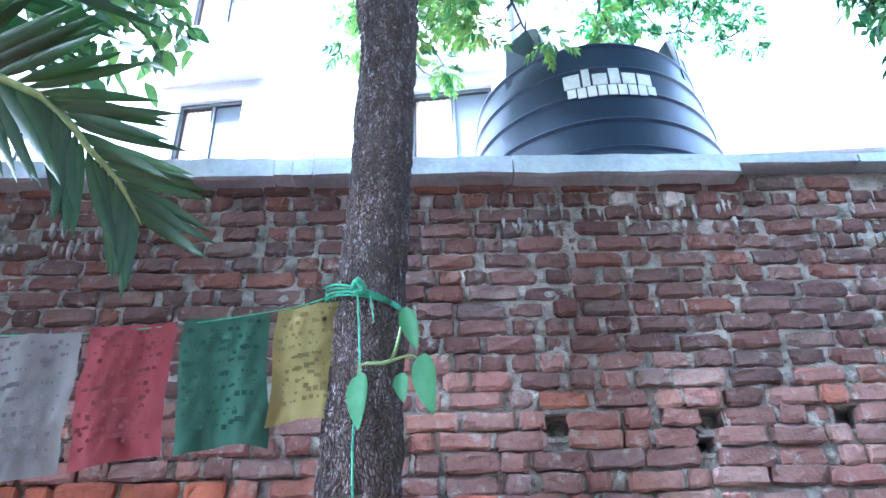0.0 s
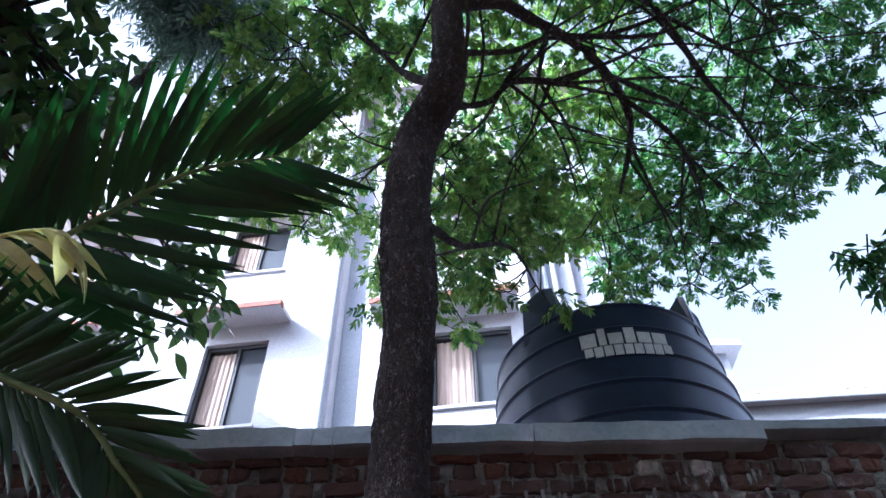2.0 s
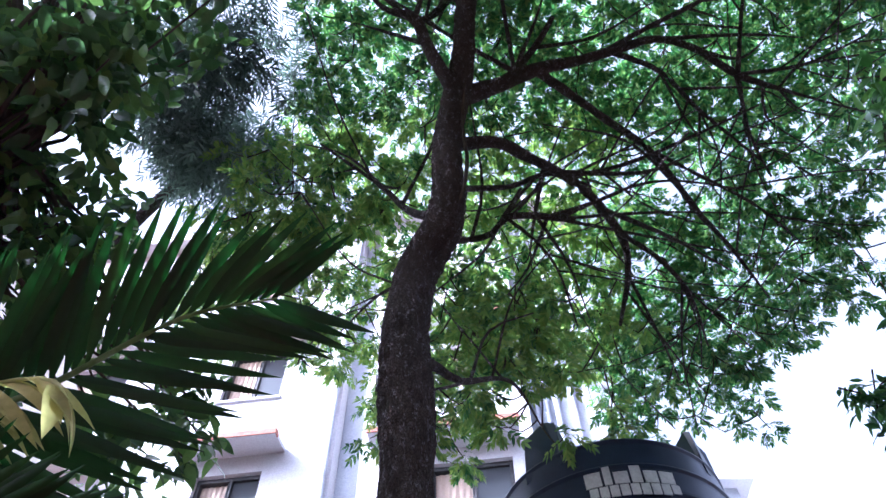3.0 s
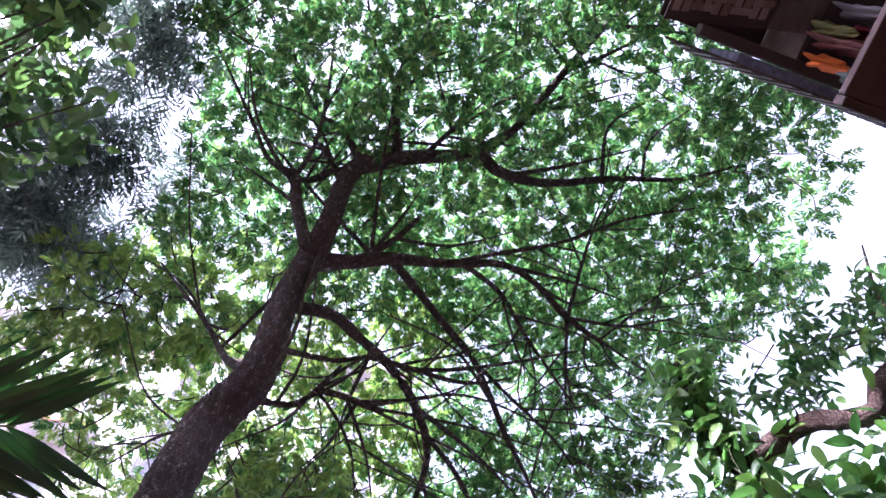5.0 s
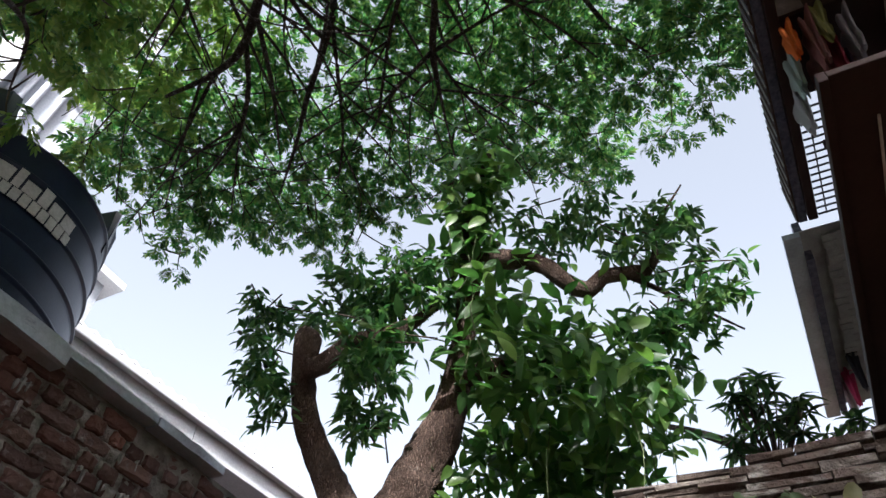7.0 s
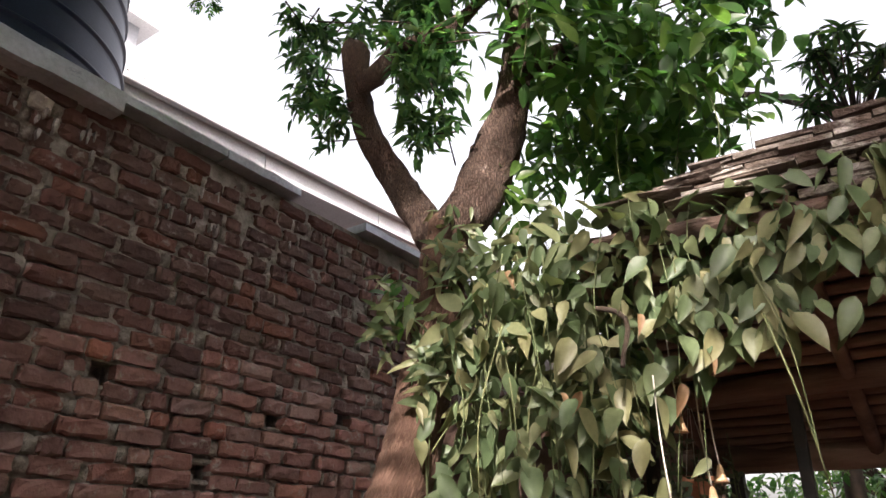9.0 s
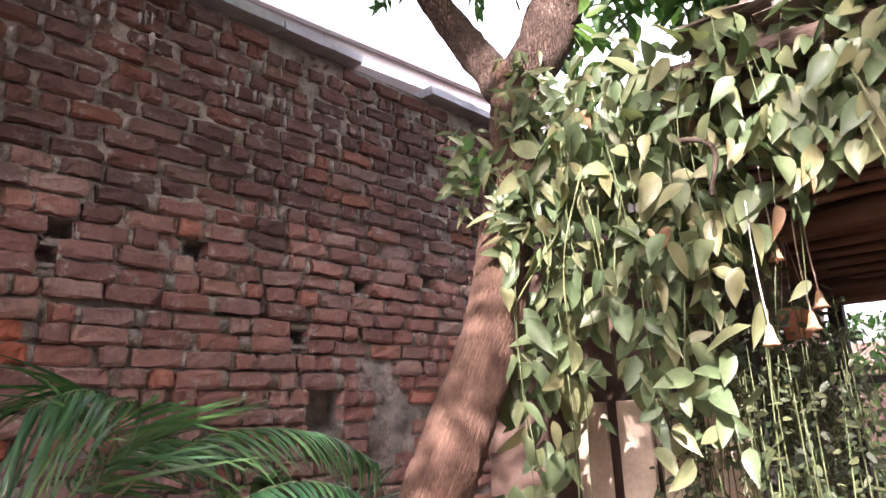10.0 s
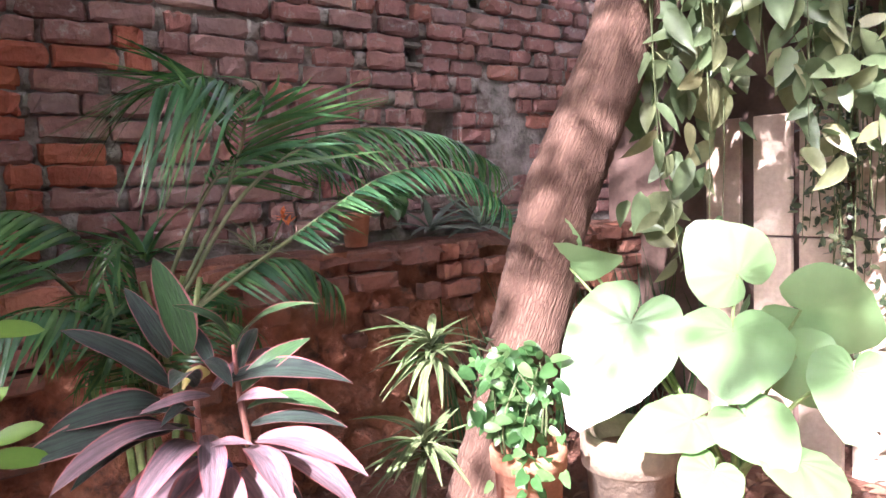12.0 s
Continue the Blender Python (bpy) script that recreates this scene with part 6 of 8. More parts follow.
for x0, x1, ztop, ln, k in FLAGS:
    name, col, worn = FLAGCOL[k]
    t = thing("cloth_flag", f"worn {name} rectangular cloth flag with faded print", "flag", "cloth flags", ((x0 + x1) / 2, 2.4, ztop))
    m = cloth(name + "_cloth", col, worn)
    vv, ff = [], []
    nx, nz = 24, 30
    for j in range(nz + 1):
        for i in range(nx + 1):
            u, w = i / nx, j / nz
            x = x0 + (x1 - x0) * u + 0.035 * (w if k < 3 else -0.2 * w) * (1 if k == 2 else 0.6) + 0.006 * math.sin(w * 7 + k)
            y = 2.395 + 0.014 * math.sin(u * 9 + k * 2) * (0.3 + w) + 0.016 * noise.noise(Vector((u * 3, w * 3, k))) + 0.011 * noise.noise(Vector((u * 9 + w * 4, w * 6, k)))
            z = ztop + 0.02 * (u - 0.5) - ln * w * (1 + 0.03 * math.sin(u * 5 + k)) + (0.02 * u if k == 3 else 0)
            vv.append((x, y, z))
    for j in range(nz):
        for i in range(nx):
            a = j * (nx + 1) + i
            ff.append((a, a + 1, a + nx + 2, a + nx + 1))
    put("flag_cloth", mesh_of("flag_cloth", vv, ff, m), t)
    hp = Heap()
    for row in range(9):
        for q in range(16):
            if R5.random() < 0.3:
                continue
            u, w = 0.1 + q * 0.052 + R5.uniform(-0.012, 0.012), 0.1 + row * 0.095 + R5.uniform(-0.012, 0.012)
            a = vv[int(w * nz) * (nx + 1) + int(u * nx)]
            s = R5.uniform(0.003, 0.009)
            hp.add([(a[0] - s, a[1] - 0.009, a[2] - s), (a[0] + s, a[1] - 0.009, a[2] - s), (a[0] + s, a[1] - 0.009, a[2] + s), (a[0] - s, a[1] - 0.009, a[2] + s)], [(0, 1, 2, 3)])
    put("faded_print", hp.mesh("faded_print", cloth(name + "_print", tuple(c * 0.6 for c in col), worn)), t, "faded printed marks", kind="stuff")

# a creeper with a few large leaves on the trunk
creeper = thing("trunk_creeper", "small creeper with pointed green leaves on the trunk", "climbing plant", at=(0.15, 2.3, 2.4))
M_TRUNKLEAF = foliage("creeper_leaf", (0.022, 0.1, 0.034), (0.045, 0.16, 0.055), 0.35, 0.6)
v, f = tube([(0.22, 2.3, 2.62, 0.006), (0.2, 2.29, 2.52, 0.006), (0.17, 2.28, 2.44, 0.007), (0.08, 2.28, 2.43, 0.005), (0.075, 2.28, 2.36, 0.004)], 7, 0.02)
put("stem", mesh_of("stem", v, f, M_STEM), creeper)
v, f = tube([(0.17, 2.28, 2.44, 0.006), (0.24, 2.28, 2.46, 0.005), (0.27, 2.28, 2.44, 0.004)], 7, 0.02)
put("stem", mesh_of("stem", v, f, M_STEM), creeper)
for at, d, ln, w in (((0.085, 2.27, 2.4), (-0.05, -0.1, -1), 0.19, 0.075), ((0.22, 2.28, 2.63), (0.25, -0.1, -1), 0.16, 0.06), ((0.28, 2.27, 2.46), (0.12, -0.1, -1), 0.21, 0.085), ((0.21, 2.28, 2.4), (0.05, -0.1, -1), 0.1, 0.05)):
    vv, ff = blade(8, 1, w / ln, lance, 0.25, 0.05)
    ob = put("leaf", mesh_of("leaf", vv, ff, M_TRUNKLEAF), creeper)
    ob.matrix_basis = aim(at, d, R5.uniform(-0.3, 0.3), ln, (-0.3, -1, 0.2))

# ---------------------------------------------------------------- vine over the shelter's eave and the leaning tree
R6 = random.Random(44)
OUT = Vector((-0.75, -0.6, 0.28))
vine = thing("eave_vine", "large-leaved vine hanging in curtains from the shelter's eave", "climbing plant", at=(3.0, 1.0, 2.95))
VLEAF = [mesh_of("leaf", *blade(9, 1.0, w, acute, fo, dr, 0.04, 0.02), M_VINE) for w, fo, dr in ((0.44, 0.2, 0.12), (0.48, 0.14, 0.25), (0.36, 0.3, 0.05), (0.46, 0.24, -0.1), (0.5, 0.12, 0.3), (0.4, 0.34, 0.45), (0.34, 0.2, 0.2))]
VDEAD = mesh_of("dead_leaf", *blade(8, 1.0, 0.42, acute, 0.4, 0.4, 0.04, 0.05), M_DEADLEAF)
TOP = spline([(2.78, 1.78, 2.55, 0), (2.86, 1.5, 2.78, 0), (2.93, 1.15, 2.95, 0), (2.97, 0.8, 3.0, 0), (3.0, 0.4, 3.0, 0), (3.0, 0.0, 3.0, 0)], 0.02)
count = 0
for s in range(46):
    top = Vector(TOP[int(len(TOP) * (s + R6.random()) / 46)][:3]) + Vector((R6.uniform(-0.12, 0.12), R6.uniform(-0.05, 0.05), R6.uniform(-0.05, 0.05)))
    drop = R6.uniform(1.0, 1.75) if top.y > 1.05 else (R6.uniform(0.55, 1.1) if top.y > 0.75 else R6.uniform(0.2, 0.5))
    if 1.36 < top.y < 1.68:
        drop = min(drop, top.z - R6.uniform(1.72, 1.95))
    end = top + Vector((R6.uniform(-0.05, 0.12), R6.uniform(-0.12, 0.12), -drop))
    mid = top.lerp(end, 0.5) + Vector((R6.uniform(-0.08, 0.08), R6.uniform(-0.08, 0.08), 0))
    axis = spline([(*top, 0.004), (*mid, 0.004), (*end, 0.002)], 0.02)
    v, f = tube([(*top, 0.003), (*mid, 0.0026), (*end, 0.0015)], 6, 0.08)
    put("stem", mesh_of("stem", v, f, M_VINESTEM), vine)
    for k in range(max(3, int(drop / 0.17))):
        if count >= 298:
            break
        q = Vector(axis[min(len(axis) - 1, int(len(axis) * (k + R6.random()) / max(3, drop / 0.17)))][:3])
        d = Vector((R6.uniform(-0.8, 0.5), R6.uniform(-0.8, 0.8), -1 + R6.uniform(0, 0.6)))
        up = OUT + rand_dir(R6) * 1.05
        ob = put("leaf", R6.choice(VLEAF), vine)
        size = R6.uniform(0.08, 0.18) * (0.85 if q.z < 1.6 else 1)
        ob.matrix_basis = aim(q + Vector((R6.uniform(-0.1, 0.02), R6.uniform(-0.06, 0.06), 0)), d, R6.uniform(-0.4, 0.4), size, up)
        count += 1
for k in range(6):
    q = Vector((R6.uniform(2.78, 2.92), R6.uniform(0.3, 1.6), R6.uniform(2.3, 2.9)))
    w = q + Vector((R6.uniform(-0.1, 0.1), R6.uniform(-0.35, 0.35), -R6.uniform(0.2, 0.5)))
    e = w + Vector((R6.uniform(-0.1, 0.1), R6.uniform(-0.15, 0.15), -R6.uniform(0.2, 0.45)))
    v, f = tube([(*q, 0.004), (*w, 0.0035), (*e, 0.002)], 8, 0.04, 0.1)
    put("runner", mesh_of("runner", v, f, M_RUNNER), vine, "pale yellow-green trailing runner")
for k in range(7):
    q = Vector((R6.uniform(2.8, 2.92), R6.uniform(0.6, 1.7), R6.uniform(2.2, 2.85)))
    ob = put("dead_leaf", VDEAD, vine, "dry orange-brown leaf")
    ob.matrix_basis = aim(q, (R6.uniform(-0.5, 0.5), R6.uniform(-0.7, 0.7), -1), R6.uniform(-0.5, 0.5), R6.uniform(0.07, 0.12), OUT + rand_dir(R6) * 0.5)
v, f = tube([(3.12, 1.55, 2.75, 0.012), (2.95, 1.0, 2.6, 0.011), (2.82, 0.95, 2.35, 0.009)], 8, 0.05, 0.1)
put("old_stem", mesh_of("old_stem", v, f, M_TWIG), vine)
hp = Heap()
TEMPL = [blade(6, 0.15, 0.088, ovate, 0.2, 0.15, 0.0), blade(6, 0.13, 0.07, ovate, 0.25, 0.2), blade(4, 0.09, 0.055, heart, 0.1, 0.1, 0.05)]
SLIM = [blade(5, 0.13, 0.034, lance, 0.2, 0.3), blade(5, 0.12, 0.045, acute, 0.2, 0.2)]
for k in range(150):
    q = Vector(TOP[int(len(TOP) * R6.random() ** 1.4)][:3]) + Vector((R6.uniform(-0.05, 0.2), R6.uniform(-0.1, 0.1), R6.uniform(-0.2, 0.08)))
    hp.place(R6.choice(TEMPL), aim(q, (R6.uniform(-1, 0.2), R6.uniform(-0.7, 0.7), R6.uniform(-0.8, 0.4)), R6.uniform(-0.5, 0.5), R6.uniform(0.8, 1.3), OUT + rand_dir(R6) * 0.6))
for k in range(560):
    q = Vector(TOP[int(len(TOP) * R6.random() ** 1.6 * 0.8)][:3])
    q += Vector((R6.uniform(-0.08, 0.3), R6.uniform(-0.15, 0.15), -R6.random() * (1.5 if q.y > 1.0 else (0.8 if q.y > 0.75 else 0.4))))
    if 1.3 < q.y < 1.72 and q.z < 1.75:
        continue
    hp.place(R6.choice(TEMPL), aim(q, (R6.uniform(-0.8, 0.4), R6.uniform(-0.7, 0.7), R6.uniform(-1.2, 0.1)), R6.uniform(-0.5, 0.5), R6.uniform(0.8, 1.3), OUT + rand_dir(R6) * 0.6))
for k in range(260):
    q = Vector((3.2, 1.62, 2.95)) + Vector((R6.uniform(-0.15, 0.25), R6.uniform(-0.3, 0.25), R6.uniform(-0.4, 0.3)))
    hp.place(R6.choice(TEMPL), aim(q, (R6.uniform(-0.8, 0.4), R6.uniform(-0.7, 0.7), R6.uniform(-1.2, 0.1)), R6.uniform(-0.5, 0.5), R6.uniform(0.7, 1.1), OUT + rand_dir(R6) * 0.6))
for k in range(300):
    q = Vector((R6.uniform(3.2, 3.45), R6.uniform(1.05, 1.6), R6.uniform(2.2, 2.85)))
    hp.place(R6.choice(TEMPL), aim(q, (R6.uniform(-0.8, 0.4), R6.uniform(-0.7, 0.7), R6.uniform(-1.2, 0.1)), R6.uniform(-0.5, 0.5), R6.uniform(0.9, 1.3), OUT + rand_dir(R6) * 0.6))
for k in range(330):
    y = R6.uniform(-0.9, 0.75)
    q = Vector((R6.uniform(2.82, 2.98), y, 2.74 + 0.24 * (0.75 - y) - R6.random() ** 1.3 * 0.42))
    hp.place(R6.choice(TEMPL), aim(q, (R6.uniform(-0.6, 0.2), R6.uniform(-0.6, 0.6), -1 + R6.uniform(0, 0.4)), R6.uniform(-0.4, 0.4), R6.uniform(0.75, 1.15), OUT + rand_dir(R6) * 0.5))
for c, rad, n in (((2.8, 1.98, 2.72), (0.12, 0.14, 0.22), 60), ((2.98, 1.78, 3.0), (0.16, 0.14, 0.16), 70), ((3.12, 1.88, 3.3), (0.16, 0.14, 0.1), 36), ((2.72, 1.72, 2.5), (0.1, 0.1, 0.2), 50)):
    for q in cloud(c, rad, n, R6):
        hp.place(R6.choice(SLIM), aim(q, (R6.uniform(-0.9, 0.3), R6.uniform(-0.8, 0.6), R6.uniform(-1.0, 0.4)), R6.uniform(-0.5, 0.5), R6.uniform(0.6, 1.1), OUT + rand_dir(R6) * 0.6))
put("leaf_curtain", hp.mesh("leaf_curtain", M_VINE), vine, "vine leaves along the eave", kind="stuff")
# fine creeper under the eave, its shade put into the dark leaf colour
fine = thing("fine_creeper", "fine small-leaved creeper hanging below the shelter beam", "climbing plant", at=(3.5, 0.9, 2.3))
hp, hs = Heap(), Heap()
for s in range(130):
    top = Vector((R6.uniform(3.25, 3.75), R6.uniform(0.75, 1.55), R6.uniform(1.7, 2.3))) if s < 50 else Vector((R6.uniform(4.1, 4.6), R6.uniform(0.98, 1.6), R6.uniform(1.9, 2.25)))
    end = top + Vector((R6.uniform(-0.1, 0.1), R6.uniform(-0.1, 0.1), -R6.uniform(0.7, 1.4)))
    hs.add(*tube([(*top, 0.002), (*top.lerp(end, 0.5), 0.003), (*end, 0.0015)], 5, 0.2))
    for k in range(34):
        q = top.lerp(end, R6.random()) + rand_dir(R6) * 0.04
        hp.place(TEMPL[2], aim(q, rand_dir(R6, -1, 0.3), 0, R6.uniform(0.3, 0.6), OUT + rand_dir(R6)))
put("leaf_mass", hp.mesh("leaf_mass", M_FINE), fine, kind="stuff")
put("stem_mass", hs.mesh("stem_mass", M_VINESTEM), fine, kind="stuff")

climber = thing("tree_climber", "bright green climber covering the leaning tree's upper trunk", "climbing plant", at=(3.2, 1.6, 3.2))
BIG = [blade(6, 0.15, 0.07, lance, 0.15, 0.2), blade(6, 0.14, 0.075, ovate, 0.15, 0.15, 0.03), blade(6, 0.13, 0.05, lance, 0.2, 0.25)]
pts = []
for p, r, n in ((LEANLIMBS[1][5:], 0.22, 120), (LEANLIMBS[1][7:], 0.28, 260), (LEANLIMBS[2], 0.16, 40), (LEANLIMBS[3], 0.35, 260), (LEANLIMBS[4][2:], 0.2, 30)):
    c = spline(p, 0.05)
    for _ in range(n):
        pts.append(Vector(c[int(len(c) * R6.random())][:3]) + rand_dir(R6) * r * R6.uniform(0.3, 1))
pts += cloud((3.6, 1.0, 4.05), (0.4, 0.55, 0.5), 240, R6) + cloud((3.85, 0.55, 4.2), (0.25, 0.35, 0.4), 90, R6) + cloud((3.75, 1.0, 3.5), (0.35, 0.45, 0.4), 170, R6) + cloud((2.9, 1.35, 5.15), (0.22, 0.25, 0.45), 120, R6) + cloud((3.02, 2.1, 2.85), (0.12, 0.12, 0.14), 12, R6) + cloud((2.72, 1.1, 4.15), (0.16, 0.18, 0.28), 80, R6) + cloud((2.98, 1.05, 3.85), (0.3, 0.3, 0.28), 120, R6) + cloud((3.1, 0.6, 3.85), (0.28, 0.3, 0.28), 110, R6) + cloud((3.8, 1.55, 3.95), (0.3, 0.3, 0.3), 150, R6) + cloud((3.75, 1.1, 3.75), (0.3, 0.35, 0.3), 150, R6) + cloud((3.5, 1.75, 3.6), (0.2, 0.2, 0.25), 50, R6) + cloud((3.7, 1.0, 4.0), (0.4, 0.6, 0.55), 280, R6) + cloud((3.3, 0.95, 4.35), (0.3, 0.4, 0.2), 120, R6)
hp, tip = Heap(), Heap()
for q in pts:
    # most top clumps take the brighter green, as if sunlit
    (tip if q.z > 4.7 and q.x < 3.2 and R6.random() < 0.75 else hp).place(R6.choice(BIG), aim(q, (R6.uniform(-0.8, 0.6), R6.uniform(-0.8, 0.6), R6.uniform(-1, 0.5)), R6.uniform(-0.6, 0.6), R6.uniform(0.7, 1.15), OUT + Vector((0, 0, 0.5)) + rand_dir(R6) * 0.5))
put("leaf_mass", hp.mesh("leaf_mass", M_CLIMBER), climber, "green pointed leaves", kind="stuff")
put("young_leaves", tip.mesh("young_leaves", M_VINEHI), climber, "bright yellow-green top leaves, sunlight put into their colour", kind="stuff")
hs = Heap()
for k in range(30):
    a = R6.choice(pts)
    hs.add(*tube([(*a, 0.0025), (*(a + Vector((R6.uniform(-0.1, 0.1), R6.uniform(-0.1, 0.1), -0.3))), 0.0025), (*(a + Vector((0, 0, -R6.uniform(0.5, 0.8)))), 0.002)], 5, 0.1))
put("stem_mass", hs.mesh("stem_mass", M_VINESTEM), climber, kind="stuff")

# ---------------------------------------------------------------- clay bells on strings
for x, y, z, ln in ((3.235, 0.893, 2.2, 0.55), (2.86, 0.843, 1.86, 0.45), (3.25, 0.81, 1.93, 0.4), (3.36, 0.8, 2.02, 0.4)):
    t = thing("clay_bell", "small pale clay bell hanging on a string under the eave", "bell", "clay bells", (x, y, z))
    prof = [(0.004, 0.035), (0.008, 0.03), (0.012, 0.02), (0.016, 0.0), (0.022, -0.02), (0.031, -0.033), (0.027, -0.03), (0.013, 0.0), (0.002, 0.02)]
    n, vv, ff = 16, [], []
    for pr, pz in prof:
        for k in range(n):
            a = 2 * math.pi * k / n
            vv.append((x + pr * math.cos(a), y + pr * math.sin(a), z + pz))
    for i in range(len(prof) - 1):
        for k in range(n):
            k2 = (k + 1) % n
            ff.append((i * n + k, (i + 1) * n + k, (i + 1) * n + k2, i * n + k2))
    put("bell_body", mesh_of("bell_body", vv, ff, M_BELL), t, "pale clay bell")
    vv, ff = tube([(x, y, z + 0.03, 0.003), (x - 0.01, y + 0.01, z + ln * 0.5, 0.003), (x - 0.015, y + 0.01, z + ln, 0.003)], 6, 0.06)
    put("string", mesh_of("string", vv, ff, M_STRING), t)
    vv, ff = tube([(x, y, z - 0.01, 0.0015), (x, y, z - 0.045, 0.003)], 6, 0.02)
    put("clapper", mesh_of("clapper", vv, ff, M_BELL), t)

# ---------------------------------------------------------------- potted and planted things at the foot of the wall
R7 = random.Random(77)


def lathe(profile, at, sides=28):
    vv, ff = [], []
    for pr, pz in profile:
        for k in range(sides):
            a = 2 * math.pi * k / sides
            vv.append((at[0] + pr * math.cos(a), at[1] + pr * math.sin(a), at[2] + pz))
    for i in range(len(profile) - 1):
        for k in range(sides):
            k2 = (k + 1) % sides
            ff.append((i * sides + k, i * sides + k2, (i + 1) * sides + k2, (i + 1) * sides + k))
    return vv, ff


def pot(name, label, at, r, hgt, material, rim=0.15):
    t = thing(name, label, "plant pot", at=at)
    v, f = lathe([(0.001, 0), (r * 0.72, 0), (r * 0.95, hgt * (1 - rim)), (r * 1.06, hgt * (1 - rim)), (r * 1.08, hgt * 0.985), (r * 1.04, hgt), (r * 0.95, hgt), (r * 0.9, hgt * 0.88)], at)
    put("pot_body", mesh_of("pot_body", v, f, material), t)
    v, f = lathe([(r * 0.92, hgt * 0.88), (r * 0.5, hgt * 0.9), (0.001, hgt * 0.9)], at)
    put("soil_fill", mesh_of("soil_fill", v, f, M_SOIL), t)
    return t


HANG_AT = (4.05, 1.08, 1.94)
t = pot("hanging_pot", "terracotta pot hanging on wires under the shelter beam", HANG_AT, 0.075, 0.14, M_TERRA, 0.2)
for a in (0.4, 2.5, 4.6):
    o = Vector(HANG_AT) + Vector((0.07 * math.cos(a), 0.07 * math.sin(a), 0.13))
    v, f = tube([(*o, 0.002), (*(Vector(HANG_AT) + Vector((0, 0, 0.52))), 0.002)], 5, 0.1)
    put("wire", mesh_of("wire", v, f, M_STRING), t)
# areca clump
areca = thing("areca_palm", "areca palm clump with arching feathery fronds", "palm", at=(1.15, 2.42, GROUND))
for k in range(7):
    x, y = 1.15 + R7.uniform(-0.09, 0.09), 2.42 + R7.uniform(-0.08, 0.06)
    v, f = tube([(x, y, 0.05, 0.014), (x + R7.uniform(-0.06, 0.06), y, 0.6, 0.012), (x + R7.uniform(-0.12, 0.12), y + R7.uniform(-0.06, 0.06), 1.2, 0.009)], 8, 0.08)
    put("stem", mesh_of("stem", v, f, M_STEM), areca)
for pts, lf, cnt in (
    ([(1.22, 2.42, 1.1, 0.008), (1.42, 2.4, 1.48, 0.007), (1.44, 2.3, 1.7, 0.005), (1.3, 2.2, 1.77, 0.004), (1.12, 2.12, 1.72, 0.002)], 0.36, 40),
    ([(1.22, 2.4, 1.1, 0.008), (1.45, 2.35, 1.45, 0.007), (1.75, 2.28, 1.63, 0.005), (2.1, 2.2, 1.62, 0.003), (2.35, 2.15, 1.5, 0.001)], 0.19, 48),
    ([(1.2, 2.4, 1.05, 0.008), (1.45, 2.1, 1.3, 0.006), (1.65, 1.85, 1.48, 0.004), (1.82, 1.72, 1.47, 0.003), (1.92, 1.66, 1.36, 0.001)], 0.1, 36),
    ([(1.15, 2.4, 1.0, 0.008), (1.0, 2.35, 1.3, 0.006), (0.82, 2.3, 1.42, 0.004), (0.62, 2.25, 1.38, 0.002)], 0.19, 34),
    ([(1.12, 2.4, 0.9, 0.008), (0.98, 2.3, 1.12, 0.006), (0.8, 2.2, 1.18, 0.004), (0.62, 2.15, 1.1, 0.002)], 0.16, 30),
    ([(1.2, 2.42, 1.0, 0.008), (1.35, 2.3, 1.2, 0.006), (1.5, 2.2, 1.24, 0.004), (1.64, 2.15, 1.14, 0.002)], 0.15, 30),
    ([(1.18, 2.45, 1.1, 0.008), (1.42, 2.5, 1.5, 0.006), (1.7, 2.5, 1.62, 0.004), (1.95, 2.5, 1.55, 0.002)], 0.22, 40),
    ([(1.1, 2.4, 0.95, 0.008), (0.9, 2.45, 1.25, 0.006), (0.7, 2.45, 1.28, 0.004), (0.5, 2.4, 1.15, 0.002)], 0.16, 28),
):
    frond(areca, pts, lf, 0.0135, cnt, M_ARECA, R7, 0.15, 70, 1.1, "", (0.1, -0.2, 1), M_VINESTEM, 0.42)

for k in range(8):
    a = R7.uniform(-2.9, 0.2)
    o = Vector((1.15, 2.42, R7.uniform(0.75, 1.05)))
    d = Vector((math.cos(a), math.sin(a) * 0.7, 0))
    ln, up = R7.uniform(0.2, 0.34), R7.uniform(0.15, 0.4)
    frond(areca, [(*o, 0.006), (*(o + d * ln * 0.35 + Vector((0, 0, up * 0.8))), 0.004), (*(o + d * ln * 0.75 + Vector((0, 0, up))), 0.003), (*(o + d * ln * 1.1 + Vector((0, 0, up * 0.7))), 0.001)], R7.uniform(0.11, 0.17), 0.011, 24, M_ARECA, R7, 0.05, 62, 0.9, "", (0.1, -0.2, 1), M_VINESTEM)

